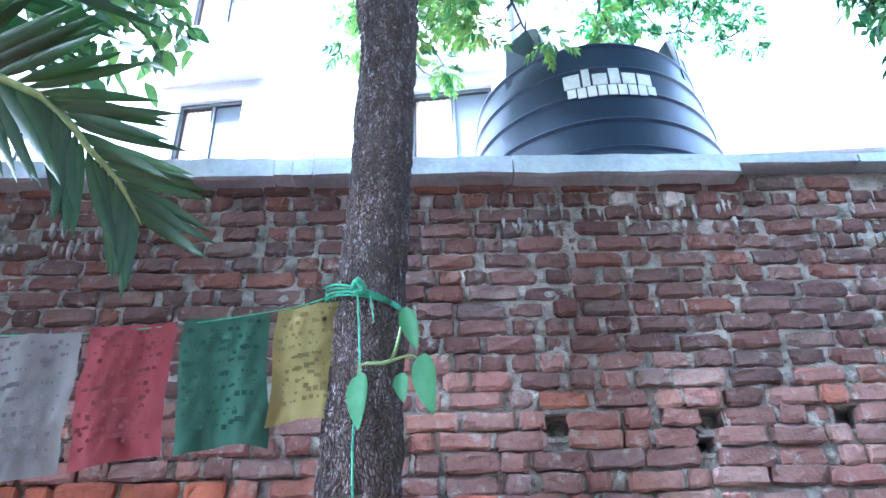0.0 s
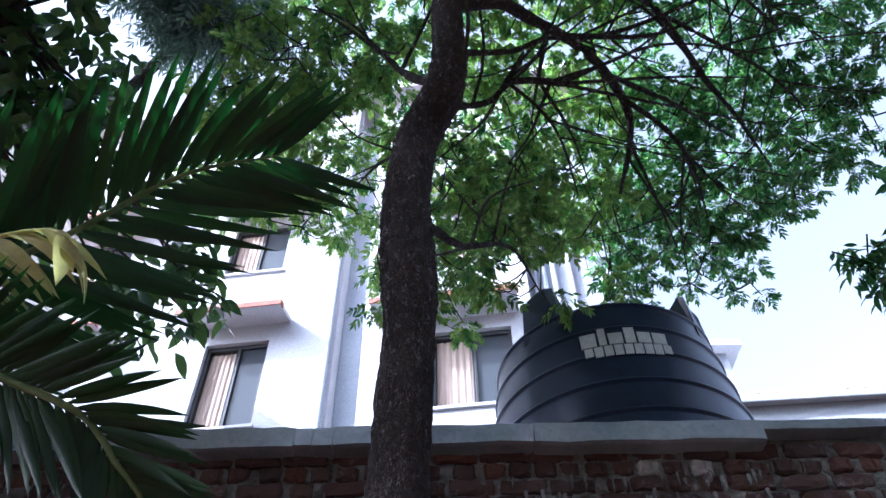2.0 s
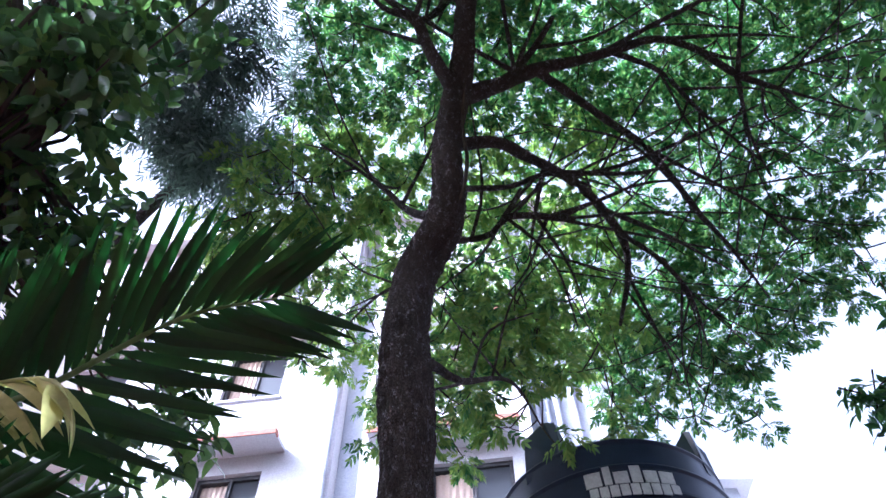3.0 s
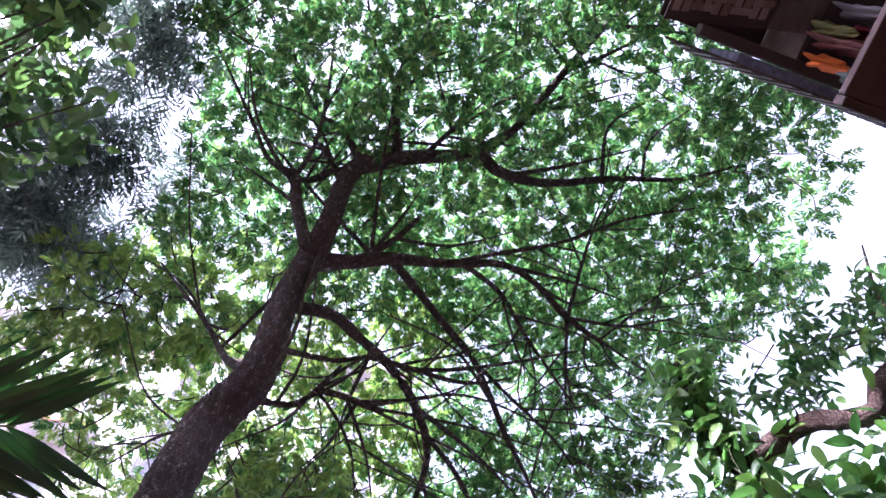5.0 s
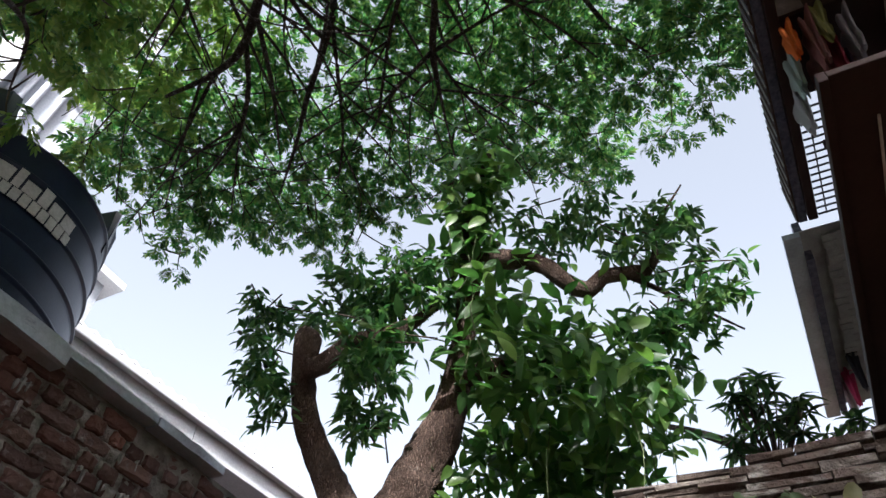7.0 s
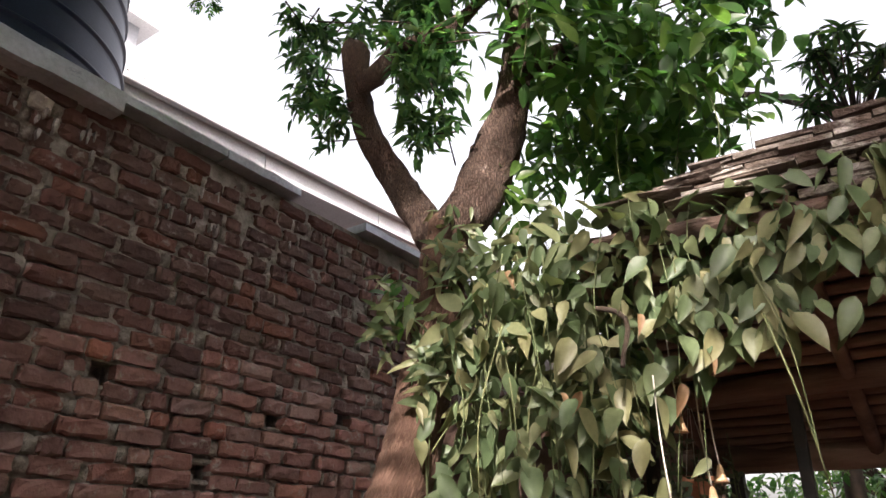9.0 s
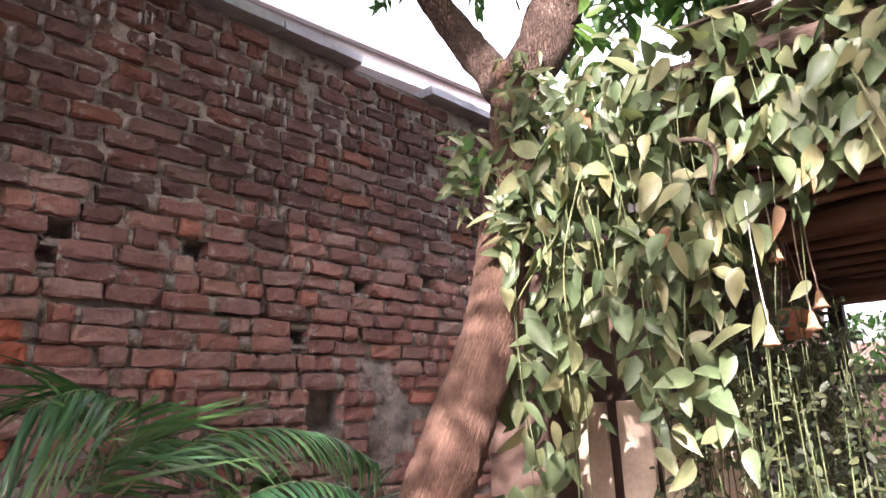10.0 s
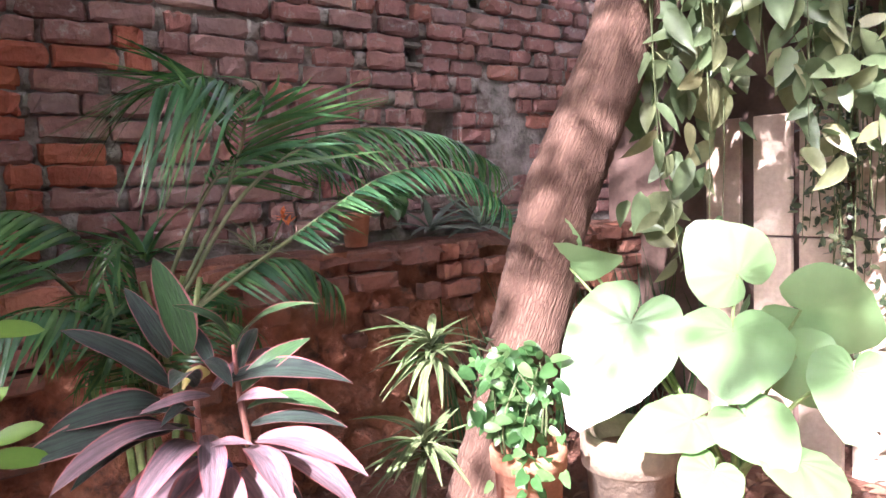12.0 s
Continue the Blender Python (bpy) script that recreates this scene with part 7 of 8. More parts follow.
# dark cordyline in front
cordy = thing("cordyline", "cordyline with dark and pink-edged strap leaves", "shrub", at=(1.18, 2.0, GROUND))
for pts in ([(1.14, 2.0, 0.05, 0.013), (1.13, 2.0, 0.6, 0.011), (1.135, 2.03, 0.92, 0.008)], [(1.22, 1.95, 0.05, 0.013), (1.225, 1.92, 0.7, 0.01), (1.24, 2.0, 0.9, 0.008), (1.255, 2.06, 1.04, 0.006)]):
    v, f = tube(pts, 10, 0.03, 0.12, 24)
    put("stem", mesh_of("stem", v, f, M_REDSTEM), cordy, "pale reddish ringed stem")
for base, d, ln, wd, arch, m in (
    ((1.149, 2.1, 1.03), (-0.05, 0.06, 0.24), 0.27, 0.3, 0.03, M_CORDYG), ((1.11, 2.14, 1.02), (-0.065, 0.07, 0.16), 0.22, 0.27, 0.04, M_CORDY), ((1.09, 2.08, 0.955), (-0.22, 0.03, 0.17), 0.3, 0.26, 0.06, M_CORDY),
    ((1.07, 2.05, 0.915), (-0.28, -0.1, 0.03), 0.31, 0.24, 0.12, M_CORDY), ((1.255, 2.07, 1.05), (-0.16, -0.04, 0.12), 0.21, 0.16, 0.14, M_CORDYG), ((1.265, 2.07, 1.04), (0.17, -0.16, 0.1), 0.26, 0.17, 0.14, M_CORDYG),
    ((1.19, 2.06, 0.93), (0.22, 0.04, 0.07), 0.22, 0.18, 0.1, M_CORDYP), ((1.215, 2.04, 0.95), (0.26, -0.2, -0.02), 0.34, 0.22, 0.12, M_CORDY), ((1.25, 1.98, 0.885), (0.15, -0.18, -0.01), 0.25, 0.24, 0.13, M_CORDYG),
    ((1.25, 1.96, 0.845), (0.19, -0.15, -0.02), 0.25, 0.2, 0.1, M_CORDY), ((1.24, 1.91, 0.82), (0.13, -0.25, -0.05), 0.3, 0.25, 0.12, M_CORDYP), ((1.21, 1.9, 0.81), (-0.02, -0.22, -0.06), 0.26, 0.26, 0.12, M_CORDYP),
    ((1.1, 1.97, 0.86), (-0.31, -0.15, 0.0), 0.36, 0.22, 0.14, M_CORDYP), ((1.1, 1.95, 0.84), (-0.18, -0.17, -0.04), 0.28, 0.22, 0.14, M_CORDYP), ((1.11, 1.92, 0.83), (0.07, -0.05, 0.0), 0.11, 0.3, 0.1, M_CORDYP),
    ((1.16, 2.0, 0.935), (-0.155, -0.04, 0.005), 0.18, 0.15, 0.1, M_CORDYP), ((1.13, 2.0, 0.88), (-0.16, -0.03, 0.05), 0.19, 0.16, 0.1, M_CORDY), ((1.1, 1.95, 0.8), (-0.3, -0.2, -0.1), 0.36, 0.26, 0.1, M_CORDYP), ((1.12, 1.93, 0.78), (-0.2, -0.25, -0.12), 0.34, 0.26, 0.12, M_CORDYP), ((1.15, 1.9, 0.77), (-0.1, -0.28, -0.15), 0.32, 0.25, 0.1, M_CORDYP), ((1.05, 1.98, 0.88), (-0.36, -0.08, 0.02), 0.36, 0.26, 0.1, M_CORDY), ((1.25, 1.92, 0.79), (0.12, -0.24, -0.12), 0.3, 0.25, 0.12, M_CORDYP), ((1.2, 1.9, 0.76), (0.03, -0.26, -0.16), 0.3, 0.27, 0.12, M_CORDYP), ((1.24, 2.02, 0.92), (0.2, -0.05, 0.12), 0.24, 0.2, 0.14, M_CORDYG), ((1.14, 2.05, 0.95), (-0.12, -0.2, 0.06), 0.26, 0.22, 0.14, M_CORDY), ((1.19, 2.08, 1.01), (0.01, -0.12, -0.05), 0.14, 0.3, 0.1, M_CORDY),
    ((1.2, 2.08, 0.98), (-0.02, 0.14, 0.1), 0.22, 0.2, 0.1, M_CORDY), ((1.23, 2.0, 0.9), (0.05, -0.15, 0.03), 0.18, 0.18, 0.12, M_CORDYP), ((1.12, 2.02, 0.9), (-0.1, -0.12, 0.02), 0.2, 0.16, 0.14, M_CORDY),
    ((1.14, 1.98, 0.84), (-0.08, -0.2, -0.08), 0.26, 0.22, 0.12, M_CORDYP), ((1.22, 1.94, 0.8), (0.06, -0.18, -0.12), 0.24, 0.2, 0.1, M_CORDY), ((1.1, 2.0, 0.87), (-0.26, -0.05, -0.06), 0.3, 0.2, 0.12, M_CORDY), ((1.25, 2.03, 0.97), (0.1, 0.12, 0.06), 0.22, 0.17, 0.12, M_CORDY)):
    if m is M_CORDYP:
        ln, wd = ln * 1.08, wd * 1.12
    else:
        wd *= 1.18
    me = strap(14, wd, arch, 0.16, 0.03, (m, M_CORDYE))
    ob = put("leaf", me, cordy, "" if m is M_CORDY else ("pink strap leaf" if m is M_CORDYP else "green strap leaf with a red edge"))
    ob.matrix_basis = aim(base, d, R7.uniform(-0.35, 0.35), ln, (-0.2, -0.45, 0.9))
v, f = tube([(1.175, 2.03, 0.985, 0.004), (1.15, 2.03, 0.99, 0.02), (1.12, 2.03, 0.985, 0.016), (1.1, 2.02, 0.96, 0.003)], 8, 0.01, 0.3, 30)
put("dying_leaf", mesh_of("dying_leaf", v, f, M_DRY), cordy, "yellow curled leaf")
pot("blue_pot", "blue plastic planter drum standing on the soil", (1.19, 2.25, GROUND), 0.1, 0.56, M_BLUE)

# striped dracaena
drac = thing("striped_dracaena", "small dracaena with cream-striped green leaves", "shrub", at=(1.87, 2.05, GROUND))
v, f = tube([(1.84, 2.03, 0.05, 0.01), (1.88, 2.06, 0.6, 0.009), (1.94, 2.08, 0.9, 0.008)], 8, 0.05)
put("stem", mesh_of("stem", v, f, M_VINESTEM), drac)
for c, n, ln in ((Vector((1.94, 2.08, 0.9)), 40, 0.17), (Vector((1.88, 2.06, 0.6)), 38, 0.18)):
    for k in range(n):
        vv, ff = blade(8, 1, 0.15, lance, 0.25, R7.uniform(0.5, 1.0))
        ob = put("leaf", mesh_of("leaf", vv, ff, M_VARI), drac)
        d = rand_dir(R7, 0.0, 0.95)
        ob.matrix_basis = aim(c + Vector((0, 0, R7.uniform(-0.06, 0.04))), d, R7.uniform(-0.3, 0.3), ln * R7.uniform(0.85, 1.2), (0, 0, 1))

M_PALEPOT = surface("pale_stone", (0.2, 0.15, 0.11), (0.36, 0.28, 0.2), 8, 0.9, 0.4, 50)
# pothos in a tall clay pot
pot("clay_pot", "tall weathered terracotta pot in front of the leaning tree", (1.955, 1.655, GROUND), 0.105, 0.58, M_TERRA, 0.1)
pothos = thing("pothos", "bushy green pothos spilling out of the clay pot", "house plant", at=(1.955, 1.655, 0.68))
PL = [mesh_of("leaf", *blade(6, 1, w, heart, 0.15, 0.15, 0.06), M_POTHOS) for w in (0.75, 0.85, 0.7)]
for k in range(290):
    top = k < 225
    q = Vector((1.935 + R7.gauss(0, 0.065), 1.69 + R7.gauss(0, 0.06), R7.uniform(0.7, 0.97))) if top else Vector((1.865 + R7.gauss(0, 0.05), 1.57 + R7.gauss(0, 0.05), R7.uniform(0.3, 0.72)))
    ob = put("leaf", R7.choice(PL), pothos)
    ob.matrix_basis = aim(q, (R7.uniform(-0.9, 0.6), R7.uniform(-0.9, 0.4), R7.uniform(-0.8, 0.3)), R7.uniform(-0.5, 0.5), R7.uniform(0.035, 0.062), Vector((-0.4, -0.5, 0.8)) + rand_dir(R7) * 0.4)
for k in range(9):
    x, y = 1.945 + R7.uniform(-0.07, 0.07), 1.66 + R7.uniform(-0.06, 0.06)
    v, f = tube([(x, y, 0.62, 0.003), (x + R7.uniform(-0.05, 0.05), y - 0.02, 0.78, 0.003), (x + R7.uniform(-0.08, 0.08), y - 0.01, 0.92, 0.002)], 6, 0.04)
    put("stem", mesh_of("stem", v, f, M_VINESTEM), pothos)

# broad-leaved philodendron in the sun
philo = thing("philodendron", "philodendron with huge heart-shaped leaves in full sun", "shrub", at=(2.36, 1.24, GROUND))
ROOT = Vector((2.36, 1.24, 0.55))
v, f = tube([(2.36, 1.24, 0.0, 0.04), (2.36, 1.24, 0.3, 0.035), (*ROOT, 0.02)], 12, 0.05, 0.1)
put("stem", mesh_of("stem", v, f, M_STEM), philo)
for at, d, ln, wide, up in (
    ((2.19, 1.46, 1.03), (-0.28, 0.02, -0.275), 0.36, 0.82, (-0.7, -0.6, 0.8)), ((2.296, 1.209, 1.022), (-0.16, -0.1, -0.16), 0.23, 1.25, (-0.7, -0.6, 0.7)), ((2.412, 1.259, 1.16), (-0.1, 0.1, 0.17), 0.2, 1.2, (-0.7, -0.6, 0.3)),
    ((2.516, 1.128, 1.056), (0.16, -0.19, -0.12), 0.25, 1.2, (-0.41, -0.39, -0.36)), ((2.49, 1.128, 0.93), (0.06, -0.1, -0.2), 0.2, 1.0, (-0.41, -0.39, -0.38)), ((2.108, 1.217, 0.82), (-0.277, 0.12, -0.04), 0.22, 0.75, (-0.3, -0.6, 0.9)),
    ((2.177, 1.113, 0.836), (-0.1, -0.2, -0.09), 0.19, 1.0, (-0.5, -0.5, 0.9)), ((2.24, 1.75, 1.186), (0.03, -0.247, -0.01), 0.2, 0.75, (-0.41, -0.39, -0.34)), ((2.269, 1.757, 1.255), (-0.073, 0.054, 0.117), 0.14, 0.6, (-0.41, -0.39, -0.36)),
    ((2.355, 0.93, 0.948), (-0.16, -0.06, -0.15), 0.2, 1.0, (-0.5, -0.5, 0.8)), ((2.066, 1.136, 0.72), (-0.145, -0.03, -0.06), 0.15, 1.0, (-0.3, -0.5, 0.9)), ((2.17, 0.98, 0.76), (-0.13, -0.16, -0.06), 0.19, 1.0, (-0.4, -0.5, 0.9)), ((2.5, 1.3, 1.0), (0.1, 0.15, -0.2), 0.2, 1.0, (-0.5, -0.3, 0.8))):
    v, f = heart_leaf(R7, wide, R7.uniform(0.1, 0.25), R7.uniform(0.05, 0.2))
    ob = put("leaf", mesh_of("leaf", v, f, M_BIGLEAF), philo)
    ob.matrix_basis = aim(at, d, R7.uniform(-0.15, 0.15), ln, up)
    a = Vector(at)
    v, f = tube([(*(ROOT + rand_dir(R7) * 0.03), 0.008), (*(ROOT.lerp(a, 0.55) + Vector((0.03, 0.03, 0.04))), 0.006), (*a, 0.004)], 8, 0.03)
    put("petiole", mesh_of("petiole", v, f, M_STEM), philo, "pale green leaf stalk")
pot("stone_pot", "pale grey-beige weathered pot in the sun", (2.27, 1.53, GROUND), 0.14, 0.58, M_PALEPOT, 0.18)

edge_shrub = thing("lime_shrub", "shrub with bright lime-green oval leaves", "shrub", at=(0.75, 1.95, GROUND))
for at, d, ln in (((0.68, 1.97, 1.18), (1, -0.05, 0.0), 0.12), ((0.64, 1.95, 1.0), (0.5, -0.1, 0.5), 0.1), ((0.66, 1.9, 0.93), (1, -0.1, -0.1), 0.12), ((0.68, 1.95, 0.95), (0.8, -0.3, 0.3), 0.1)):
    vv, ff = blade(8, 1, 0.42, oval, 0.12, 0.15)
    ob = put("leaf", mesh_of("leaf", vv, ff, M_LIMELEAF), edge_shrub)
    ob.matrix_basis = aim(at, d, R7.uniform(-0.2, 0.2), ln, (-0.1, -0.6, 0.8))
v, f = tube([(0.66, 1.97, 0.05, 0.008), (0.65, 1.96, 0.6, 0.007), (0.67, 1.96, 1.18, 0.004)], 8, 0.05)
put("stem", mesh_of("stem", v, f, M_STEM), edge_shrub)

# small plants on the ledge
pot("ledge_pot", "small terracotta pot on the ledge", (2.19, 2.9, LEDGE_Z - 0.01), 0.068, 0.15, M_TERRA)


def rosette(name, label, at, n, ln, w, material, low=0.1, droop=0.3):
    t = thing(name, label, "house plant", at=at)
    me = [mesh_of("leaf", *blade(6, 1, w * k, lance, 0.2, droop), material) for k in (0.9, 1.1)]
    for k in range(n):
        ob = put("leaf", R7.choice(me), t)
        ob.matrix_basis = aim(Vector(at) + rand_dir(R7) * 0.015, rand_dir(R7, low, 0.95), R7.uniform(-0.3, 0.3), ln * R7.uniform(0.75, 1.15), (0, 0, 1))
    return t


rosette("ledge_fern", "small green plant in the ledge pot", (2.19, 2.9, 1.36), 16, 0.13, 0.3, M_VINEHI)
rosette("trailing_ivy", "round-leaved trailing plant on the ledge", (2.36, 2.84, 1.4), 44, 0.1, 0.7, M_POTHOS, -0.9, 0.2)
rosette("grey_agave", "grey-green spiky rosette on the ledge", (2.95, 2.93, LEDGE_Z + 0.03), 18, 0.28, 0.15, M_GREYFOL)
rosette("grey_agave", "grey-green spiky rosette on the ledge", (2.65, 2.95, LEDGE_Z + 0.03), 16, 0.24, 0.15, M_GREYFOL)
rosette("ledge_grass", "small strap-leaved plant on the ledge", (1.7, 2.88, LEDGE_Z + 0.02), 18, 0.16, 0.12, M_VARI)
rosette("ledge_grass", "small strap-leaved plant on the ledge", (0.7, 2.9, LEDGE_Z + 0.02), 22, 0.3, 0.09, M_ARECA)
rosette("ledge_grass", "small strap-leaved plant on the ledge", (1.3, 2.93, LEDGE_Z + 0.02), 22, 0.26, 0.1, M_ARECA)
M_FLOWER = surface("orange_petal", (0.7, 0.12, 0.03), (0.9, 0.3, 0.08), 20, 0.6, 0.1, 60)
flower = thing("red_flower", "small orange-red flower spike on the ledge", "flower", at=(1.75, 2.78, 1.3))
for k in range(12):
    vv, ff = blade(3, 1, 0.4, lance, 0.1, 0.2)
    ob = put("petal", mesh_of("petal", vv, ff, M_FLOWER), flower)
    ob.matrix_basis = aim((1.75 + R7.gauss(0, 0.012), 2.7, 1.33 + R7.uniform(-0.02, 0.07)), rand_dir(R7, 0, 1), 0, 0.045)
v, f = tube([(1.75, 2.86, LEDGE_Z, 0.004), (1.75, 2.7, 1.36, 0.003)], 6, 0.04)
put("stem", mesh_of("stem", v, f, M_STEM), flower)
weeds = thing("wall_grass", "thin shaded grass stems at the foot of the wall", "grass", at=(3.1, 2.5, GROUND))
hp = Heap()
for k in range(160):
    q = Vector((R7.uniform(2.5, 4.2), R7.uniform(2.3, 2.75), GROUND + 0.05))
    hp.place(blade(5, R7.uniform(0.4, 1.0), 0.012, lance, 0.1, 0.15), aim(q, (R7.uniform(-0.3, 0.3), R7.uniform(-0.3, 0.2), 1), R7.uniform(-1, 1), 1, (0, -1, 0)))
put("blades", hp.mesh("blades", M_PALM), weeds, kind="stuff")
litter = thing("leaf_litter", "dry brown fallen leaves scattered on the soil", "leaf litter", at=(2, 2, GROUND))
hp = Heap()
for k in range(1500):
    x, y = R7.uniform(0.0, 4.0), R7.uniform(0.4, 2.75)
    z = GROUND + max(0, y - 2.1) * 0.12 + R7.uniform(0.025, 0.05)
    hp.place(blade(3, R7.uniform(0.04, 0.1), R7.uniform(0.015, 0.035), lance, 0.25, 0.3), aim((x, y, z), (*rand_dir(R7, -0.2, 0.3),), R7.uniform(-0.5, 0.5)))
put("fallen_leaf_mass", hp.mesh("fallen_leaf_mass", M_LITTER), litter, kind="stuff")
litter["kind"] = "stuff"

# ---------------------------------------------------------------- bricks of the wall
RB = random.Random(21)
# orange-red bricks, coloured brighter to stand in for sun dapples on them
M_REDBRICK = surface("red_brick", (0.26, 0.075, 0.048), (0.46, 0.15, 0.08), 9, 0.92, 0.9, 38, ((0.25, 0.2, 0.18), 13, 0.64), spread=("island", [(0.2, 0.068, 0.05), (0.28, 0.092, 0.06), (0.24, 0.088, 0.064), (0.34, 0.125, 0.075)]))
M_LIME = surface("lime_run", (0.2, 0.19, 0.185), (0.36, 0.35, 0.345), 30, 0.95, 0.6, 60)
M_PALEBRICK = surface("pale_brick", (0.34, 0.31, 0.29), (0.5, 0.47, 0.44), 12, 0.95, 0.6, 50)


def brick_mesh(w, hgt, seed, material=M_BRICK):
    """A worn brick facing -y: chipped rounded arrises, an uneven face."""
    rr = random.Random(seed)
    v, f = [], []
    ch = 0.009
    inner = [-0.24, 0.02, 0.25]
    xs = [-w / 2, -w / 2 + ch * rr.uniform(0.8, 2.0)] + [w * (k + rr.uniform(-0.06, 0.06)) for k in inner] + [w / 2 - ch * rr.uniform(0.8, 2.0), w / 2]
    zs = [-hgt / 2, -hgt / 2 + ch * rr.uniform(0.7, 1.5), rr.uniform(-0.008, 0.008), hgt / 2 - ch * rr.uniform(0.7, 1.5), hgt / 2]
    nx, nz = len(xs) - 1, len(zs) - 1
    chip = (rr.choice((0, nx)), rr.choice((0, nz))) if rr.random() < 0.5 else (9, 9)
    for j, z in enumerate(zs):
        for i, x in enumerate(xs):
            rim = i in (0, nx) or j in (0, nz)
            corner = i in (0, nx) and j in (0, nz)
            y = (0.012 if rim else 0.0) + (rr.uniform(0.004, 0.018) if corner else 0) + rr.uniform(-0.005, 0.005) + (0.014 if abs(i - chip[0]) < 2 and abs(j - chip[1]) < 2 else 0)
            k = rr.uniform(0.82, 0.96) if corner else 1
            v.append((x * k + rr.uniform(-0.005, 0.005), y, z * k + rr.uniform(-0.006, 0.006)))
    n = nx + 1
    for j in range(nz):
        for i in range(nx):
            a = j * n + i
            f.append((a, a + 1, a + n + 1, a + n))
    ring = list(range(n)) + [j * n + nx for j in range(1, nz + 1)] + [nz * n + i for i in range(nx - 1, -1, -1)] + [j * n for j in range(nz - 1, 0, -1)]
    base = len(v)
    for q in ring:
        v.append((v[q][0], 0.07, v[q][2]))
    for k in range(len(ring)):
        k2 = (k + 1) % len(ring)
        f.append((ring[k], base + k, base + k2, ring[k2]))
    me = mesh_of("brick", v, f, material, False)
    return me, v, f


COURSE = 0.0868
LONG = [brick_mesh(0.228, 0.0785, 100 + k) for k in range(16)]
HALF = [brick_mesh(0.11, 0.0785, 200 + k) for k in range(8)]
BAT = [brick_mesh(0.167, 0.077, 300 + k) for k in range(5)]
rest = Heap()
dabs = Heap()
red = Heap()
shade_heap = Heap()
lime = Heap()
near_count = 0


def lay(x, z, y, kind, near, squeeze=1.0):
    global near_count
    me, v, f = RB.choice(kind)
    dy = RB.gauss(0, 0.006) + (RB.uniform(0.004, 0.012) if RB.random() < 0.1 else 0) + (0.014 if RB.random() < 0.12 else 0)
    m = Matrix.Translation((x, y + dy, z + RB.uniform(-0.005, 0.005))) @ Matrix.Rotation(RB.gauss(0, 0.02), 4, "Y") @ Matrix.Rotation(RB.gauss(0, 0.02), 4, "Z") @ Matrix.Diagonal((squeeze, 1, 1, 1))
    # extra orange-red bricks low at the left, where sun dapples would fall
    if x < 1.5 and z < (2.1 if x > 0.5 else 2.3) and RB.random() < (0.6 if x < 1.1 else 0.3):
        red.place((np.array(v), f), m)
    # the darker tone gets likelier with height, standing in for shade up there
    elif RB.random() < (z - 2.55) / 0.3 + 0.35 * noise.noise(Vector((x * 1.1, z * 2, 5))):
        shade_heap.place((np.array(v), f), m)
    elif near and near_count < 298:
        ob = put("brick", me, wall_north)
        ob.matrix_basis = m
        near_count += 1
    else:
        rest.place((np.array(v), f), m)


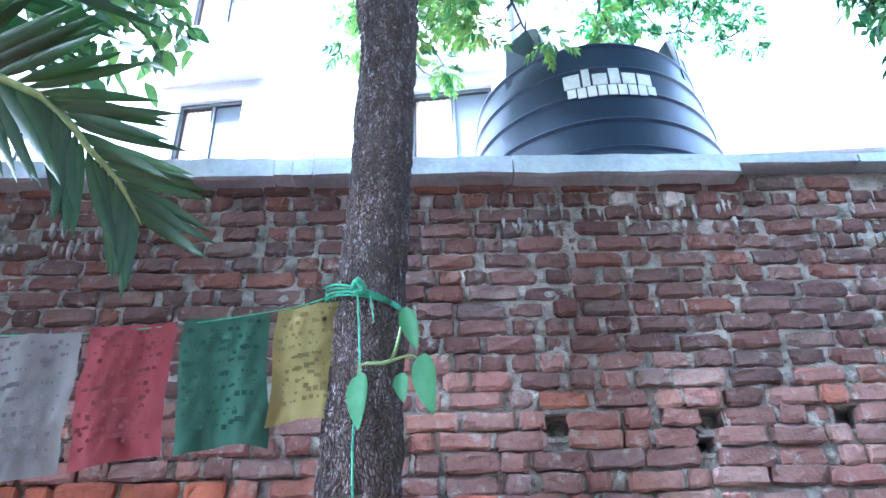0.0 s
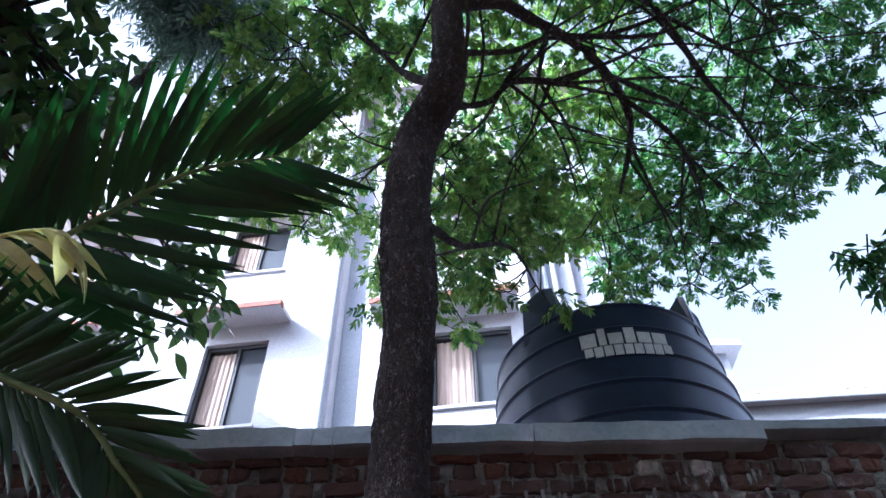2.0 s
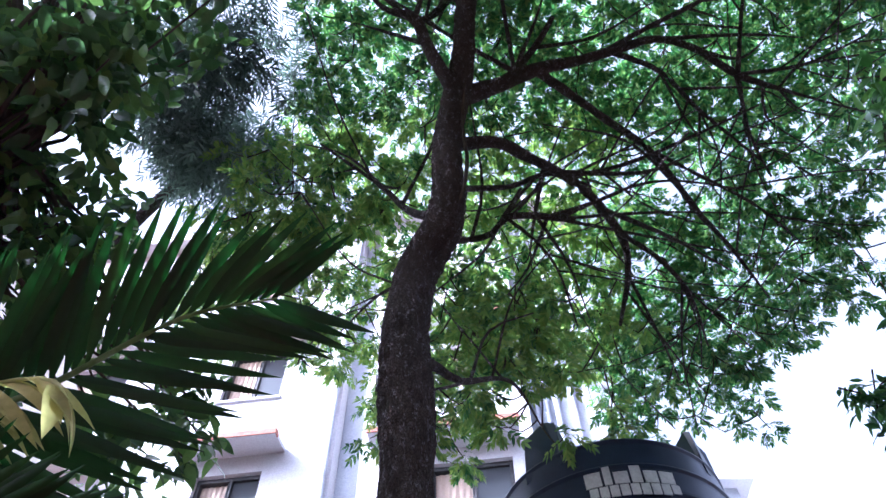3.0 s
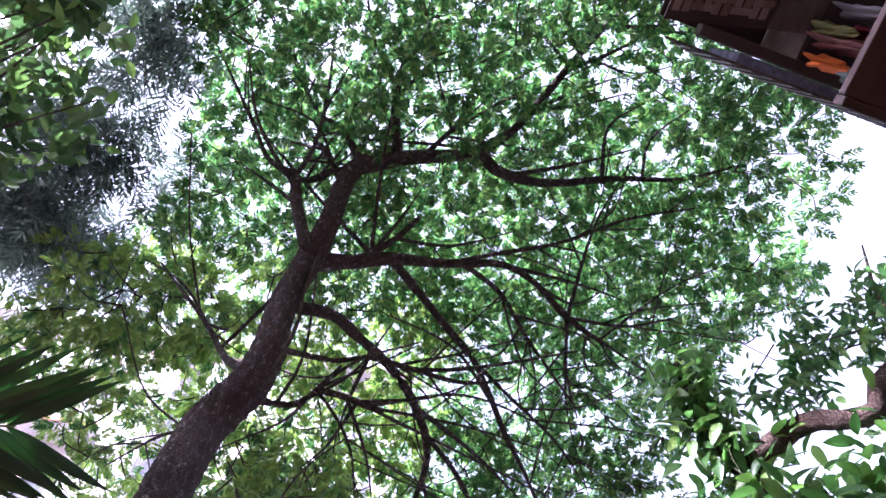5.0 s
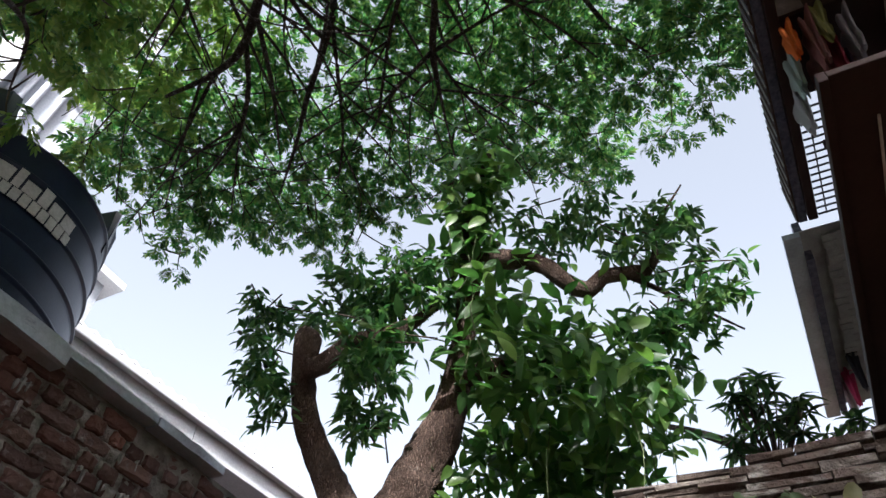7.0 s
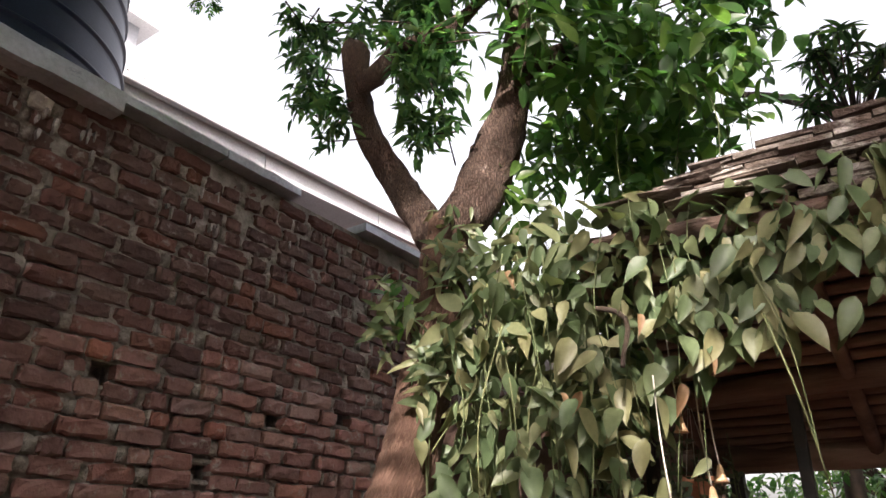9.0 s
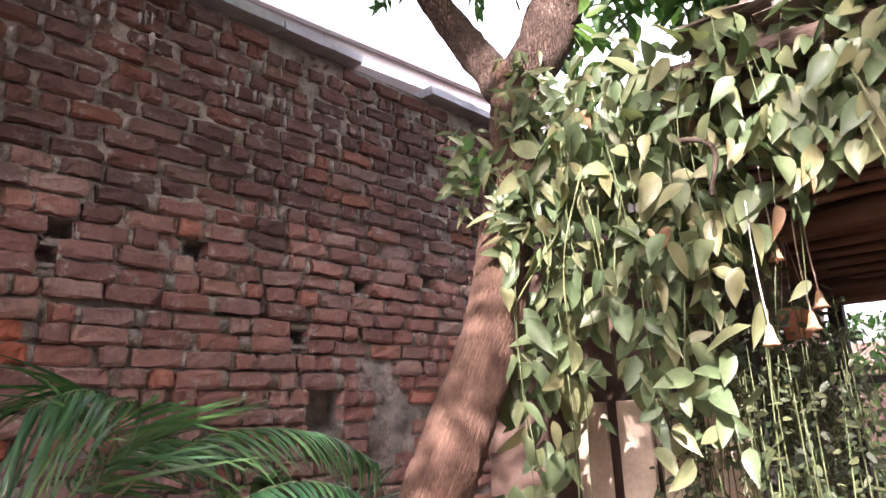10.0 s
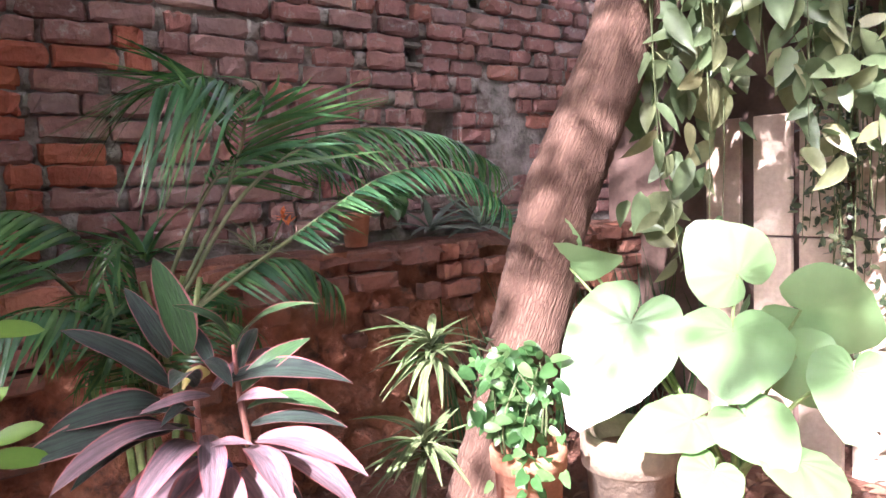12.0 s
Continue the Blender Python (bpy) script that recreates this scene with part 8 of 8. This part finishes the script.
z, row = 3.7, 0
while z > LEDGE_Z + 0.01:
    x = -5.3 + RB.uniform(0, 0.2)
    while x < 6.0:
        if row == 0:
            kind, w = LONG, 0.226
        elif row == 1:
            kind, w = HALF, 0.108
        else:
            r = RB.random()
            kind, w = (LONG, 0.226) if r < 0.52 else ((HALF, 0.108) if r < 0.88 else (BAT, 0.165))
        gap = RB.uniform(0.01, 0.024) + (RB.uniform(0.0, 0.04) if RB.random() < 0.5 else 0)
        cx = x + w / 2
        zz = z + 0.008 * noise.noise(Vector((cx * 0.8, row, 0)))
        bare = 3.22 < cx < 3.46 and 1.4 < z < 2.0 or (row == 2 and RB.random() < 0.12) or RB.random() < 0.004
        hit = next((o for o in HOLES if o[0] < x + w and x < o[1] and o[2] - 0.03 < z < o[3] + 0.03), None)
        if hit:
            free = hit[0] - x
            if free > 0.05:
                lay(x + free / 2, zz, WALL_Y - 0.004, HALF if free < 0.14 else BAT, False, free / (0.11 if free < 0.14 else 0.167))
            x = hit[1] + 0.008
            continue
        if row == 1 and (1.27 < cx < 1.38 or 1.53 < cx < 1.63):
            me, bv, bf = HALF[0]
            ob = put("brick", mesh_of("brick", bv, bf, M_PALEBRICK, False), wall_north, "whitewashed brick end")
            ob.matrix_basis = Matrix.Translation((cx, WALL_Y - 0.01, zz))
        elif not bare:
            lay(cx, zz, WALL_Y - 0.004, kind, 0.95 < cx < 2.45 and z < 3.1)
            if row in (2, 3, 4) and (0.35 < cx < 3.2 or cx < -1.0) and noise.noise(Vector((cx * 1.6, row * 0.4, 11))) > -0.02:
                for _ in range(RB.randint(1, 4)):
                    sx, sz, sw, sh = cx + RB.uniform(-0.5, 0.5) * w, zz + RB.uniform(-0.015, 0.03), RB.uniform(0.003, 0.011), RB.uniform(0.012, 0.042)
                    ys = WALL_Y - 0.022 + RB.uniform(0, 0.006)
                    vv = [(sx - sw * k, ys, sz + sh * q) for q, k in ((1, 0.8), (0.2, 1.1), (-0.5, 0.6), (-1, 0.15))] + [(sx + sw * k, ys, sz + sh * q) for q, k in ((1, 0.9), (0.3, 1.0), (-0.4, 0.7), (-1, 0.1))]
                    vv += [(a, ys + 0.03, c) for a, _, c in vv]
                    lime.add(vv, [(0, 1, 5, 4), (1, 2, 6, 5), (2, 3, 7, 6), (0, 8, 9, 1), (1, 9, 10, 2), (2, 10, 11, 3), (4, 5, 13, 12), (5, 6, 14, 13), (6, 7, 15, 14), (0, 4, 12, 8), (3, 11, 15, 7)])
            if RB.random() < (0.8 if z > 2.7 else 0.35):
                gx, gw = x + w + gap / 2, gap + 0.012
                vv = []
                for sx in (-0.5, 0.0, 0.5):
                    for sz in (-0.5, 0.0, 0.5):
                        vv.append((gx + sx * gw + RB.uniform(-0.004, 0.004), WALL_Y + (0.012 if sx or sz else 0.0) + RB.uniform(-0.006, 0.006), zz + sz * RB.uniform(0.05, 0.085) + RB.uniform(-0.005, 0.005)))
                vv += [(gx + sx * gw, WALL_Y + 0.05, zz + sz * 0.07) for sx, sz in ((-0.5, -0.5), (0.5, -0.5), (0.5, 0.5), (-0.5, 0.5))]
                dabs.add(vv, [(0, 3, 4, 1), (1, 4, 5, 2), (3, 6, 7, 4), (4, 7, 8, 5), (0, 9, 10, 6, 3), (6, 10, 11, 8, 7), (8, 11, 12, 2, 5), (2, 12, 9, 0, 1)])
        x += w + gap
    z -= COURSE
    row += 1
put("mortar_dabs", dabs.mesh("mortar_dabs", M_MORTAR), wall_north, "grey mortar squeezed from the joints", kind="stuff")
put("red_brick_mass", red.mesh("red_brick_mass", M_REDBRICK, False), wall_north, "bare orange-red bricks low in the wall", kind="stuff")
put("lime_runs", lime.mesh("lime_runs", M_LIME, False), wall_north, "pale lime runs on the upper courses", kind="stuff")
put("sooty_brick_mass", shade_heap.mesh("sooty_brick_mass", M_SHADEBRICK, False), wall_north, "weathered purple-brown bricks of the upper courses, shade put into their colour", kind="stuff")
put("brick_mass", rest.mesh("brick_mass", M_BRICKS, False), wall_north, "weathered red and brown bricks", kind="stuff")
# the top courses of the ledge
M_MUDBRICK = surface("mud_stained_brick", (0.13, 0.05, 0.034), (0.3, 0.12, 0.075), 9, 0.95, 1.0, 38, ((0.09, 0.055, 0.045), 8, 0.55), spread=("object", [(0.13, 0.06, 0.044), (0.19, 0.085, 0.058), (0.16, 0.078, 0.06), (0.11, 0.06, 0.05), (0.25, 0.1, 0.06)]))
MUDLONG = [brick_mesh(0.22, 0.074, 400 + k, M_MUDBRICK) for k in range(10)]
MUDHALF = [brick_mesh(0.105, 0.074, 450 + k, M_MUDBRICK) for k in range(6)]
for row in range(10):
    x = (-5.2 if row < 4 else 0.2) + 0.11 * (row % 2)
    while x < (6.0 if row < 4 else 4.2):
        kind, w = (MUDLONG, 0.226) if RB.random() < 0.6 else (MUDHALF, 0.108)
        cx = x + w / 2
        if RB.random() < max(0.16, 0.85 - 0.2 * row):
            m = Matrix.Translation((cx, LEDGE_Y - 0.03 + RB.gauss(0, 0.009) + (0.018 if row > 2 else 0), LEDGE_Z - 0.07 - row * COURSE + (RB.uniform(-0.015, 0.015) if row > 3 else 0))) @ Matrix.Rotation(RB.gauss(0, 0.02), 4, "Y")
            me, _, _ = RB.choice(kind)
            ob = put("brick", me, wall_base)
            ob.matrix_basis = m
        x += w + RB.uniform(0.01, 0.03)
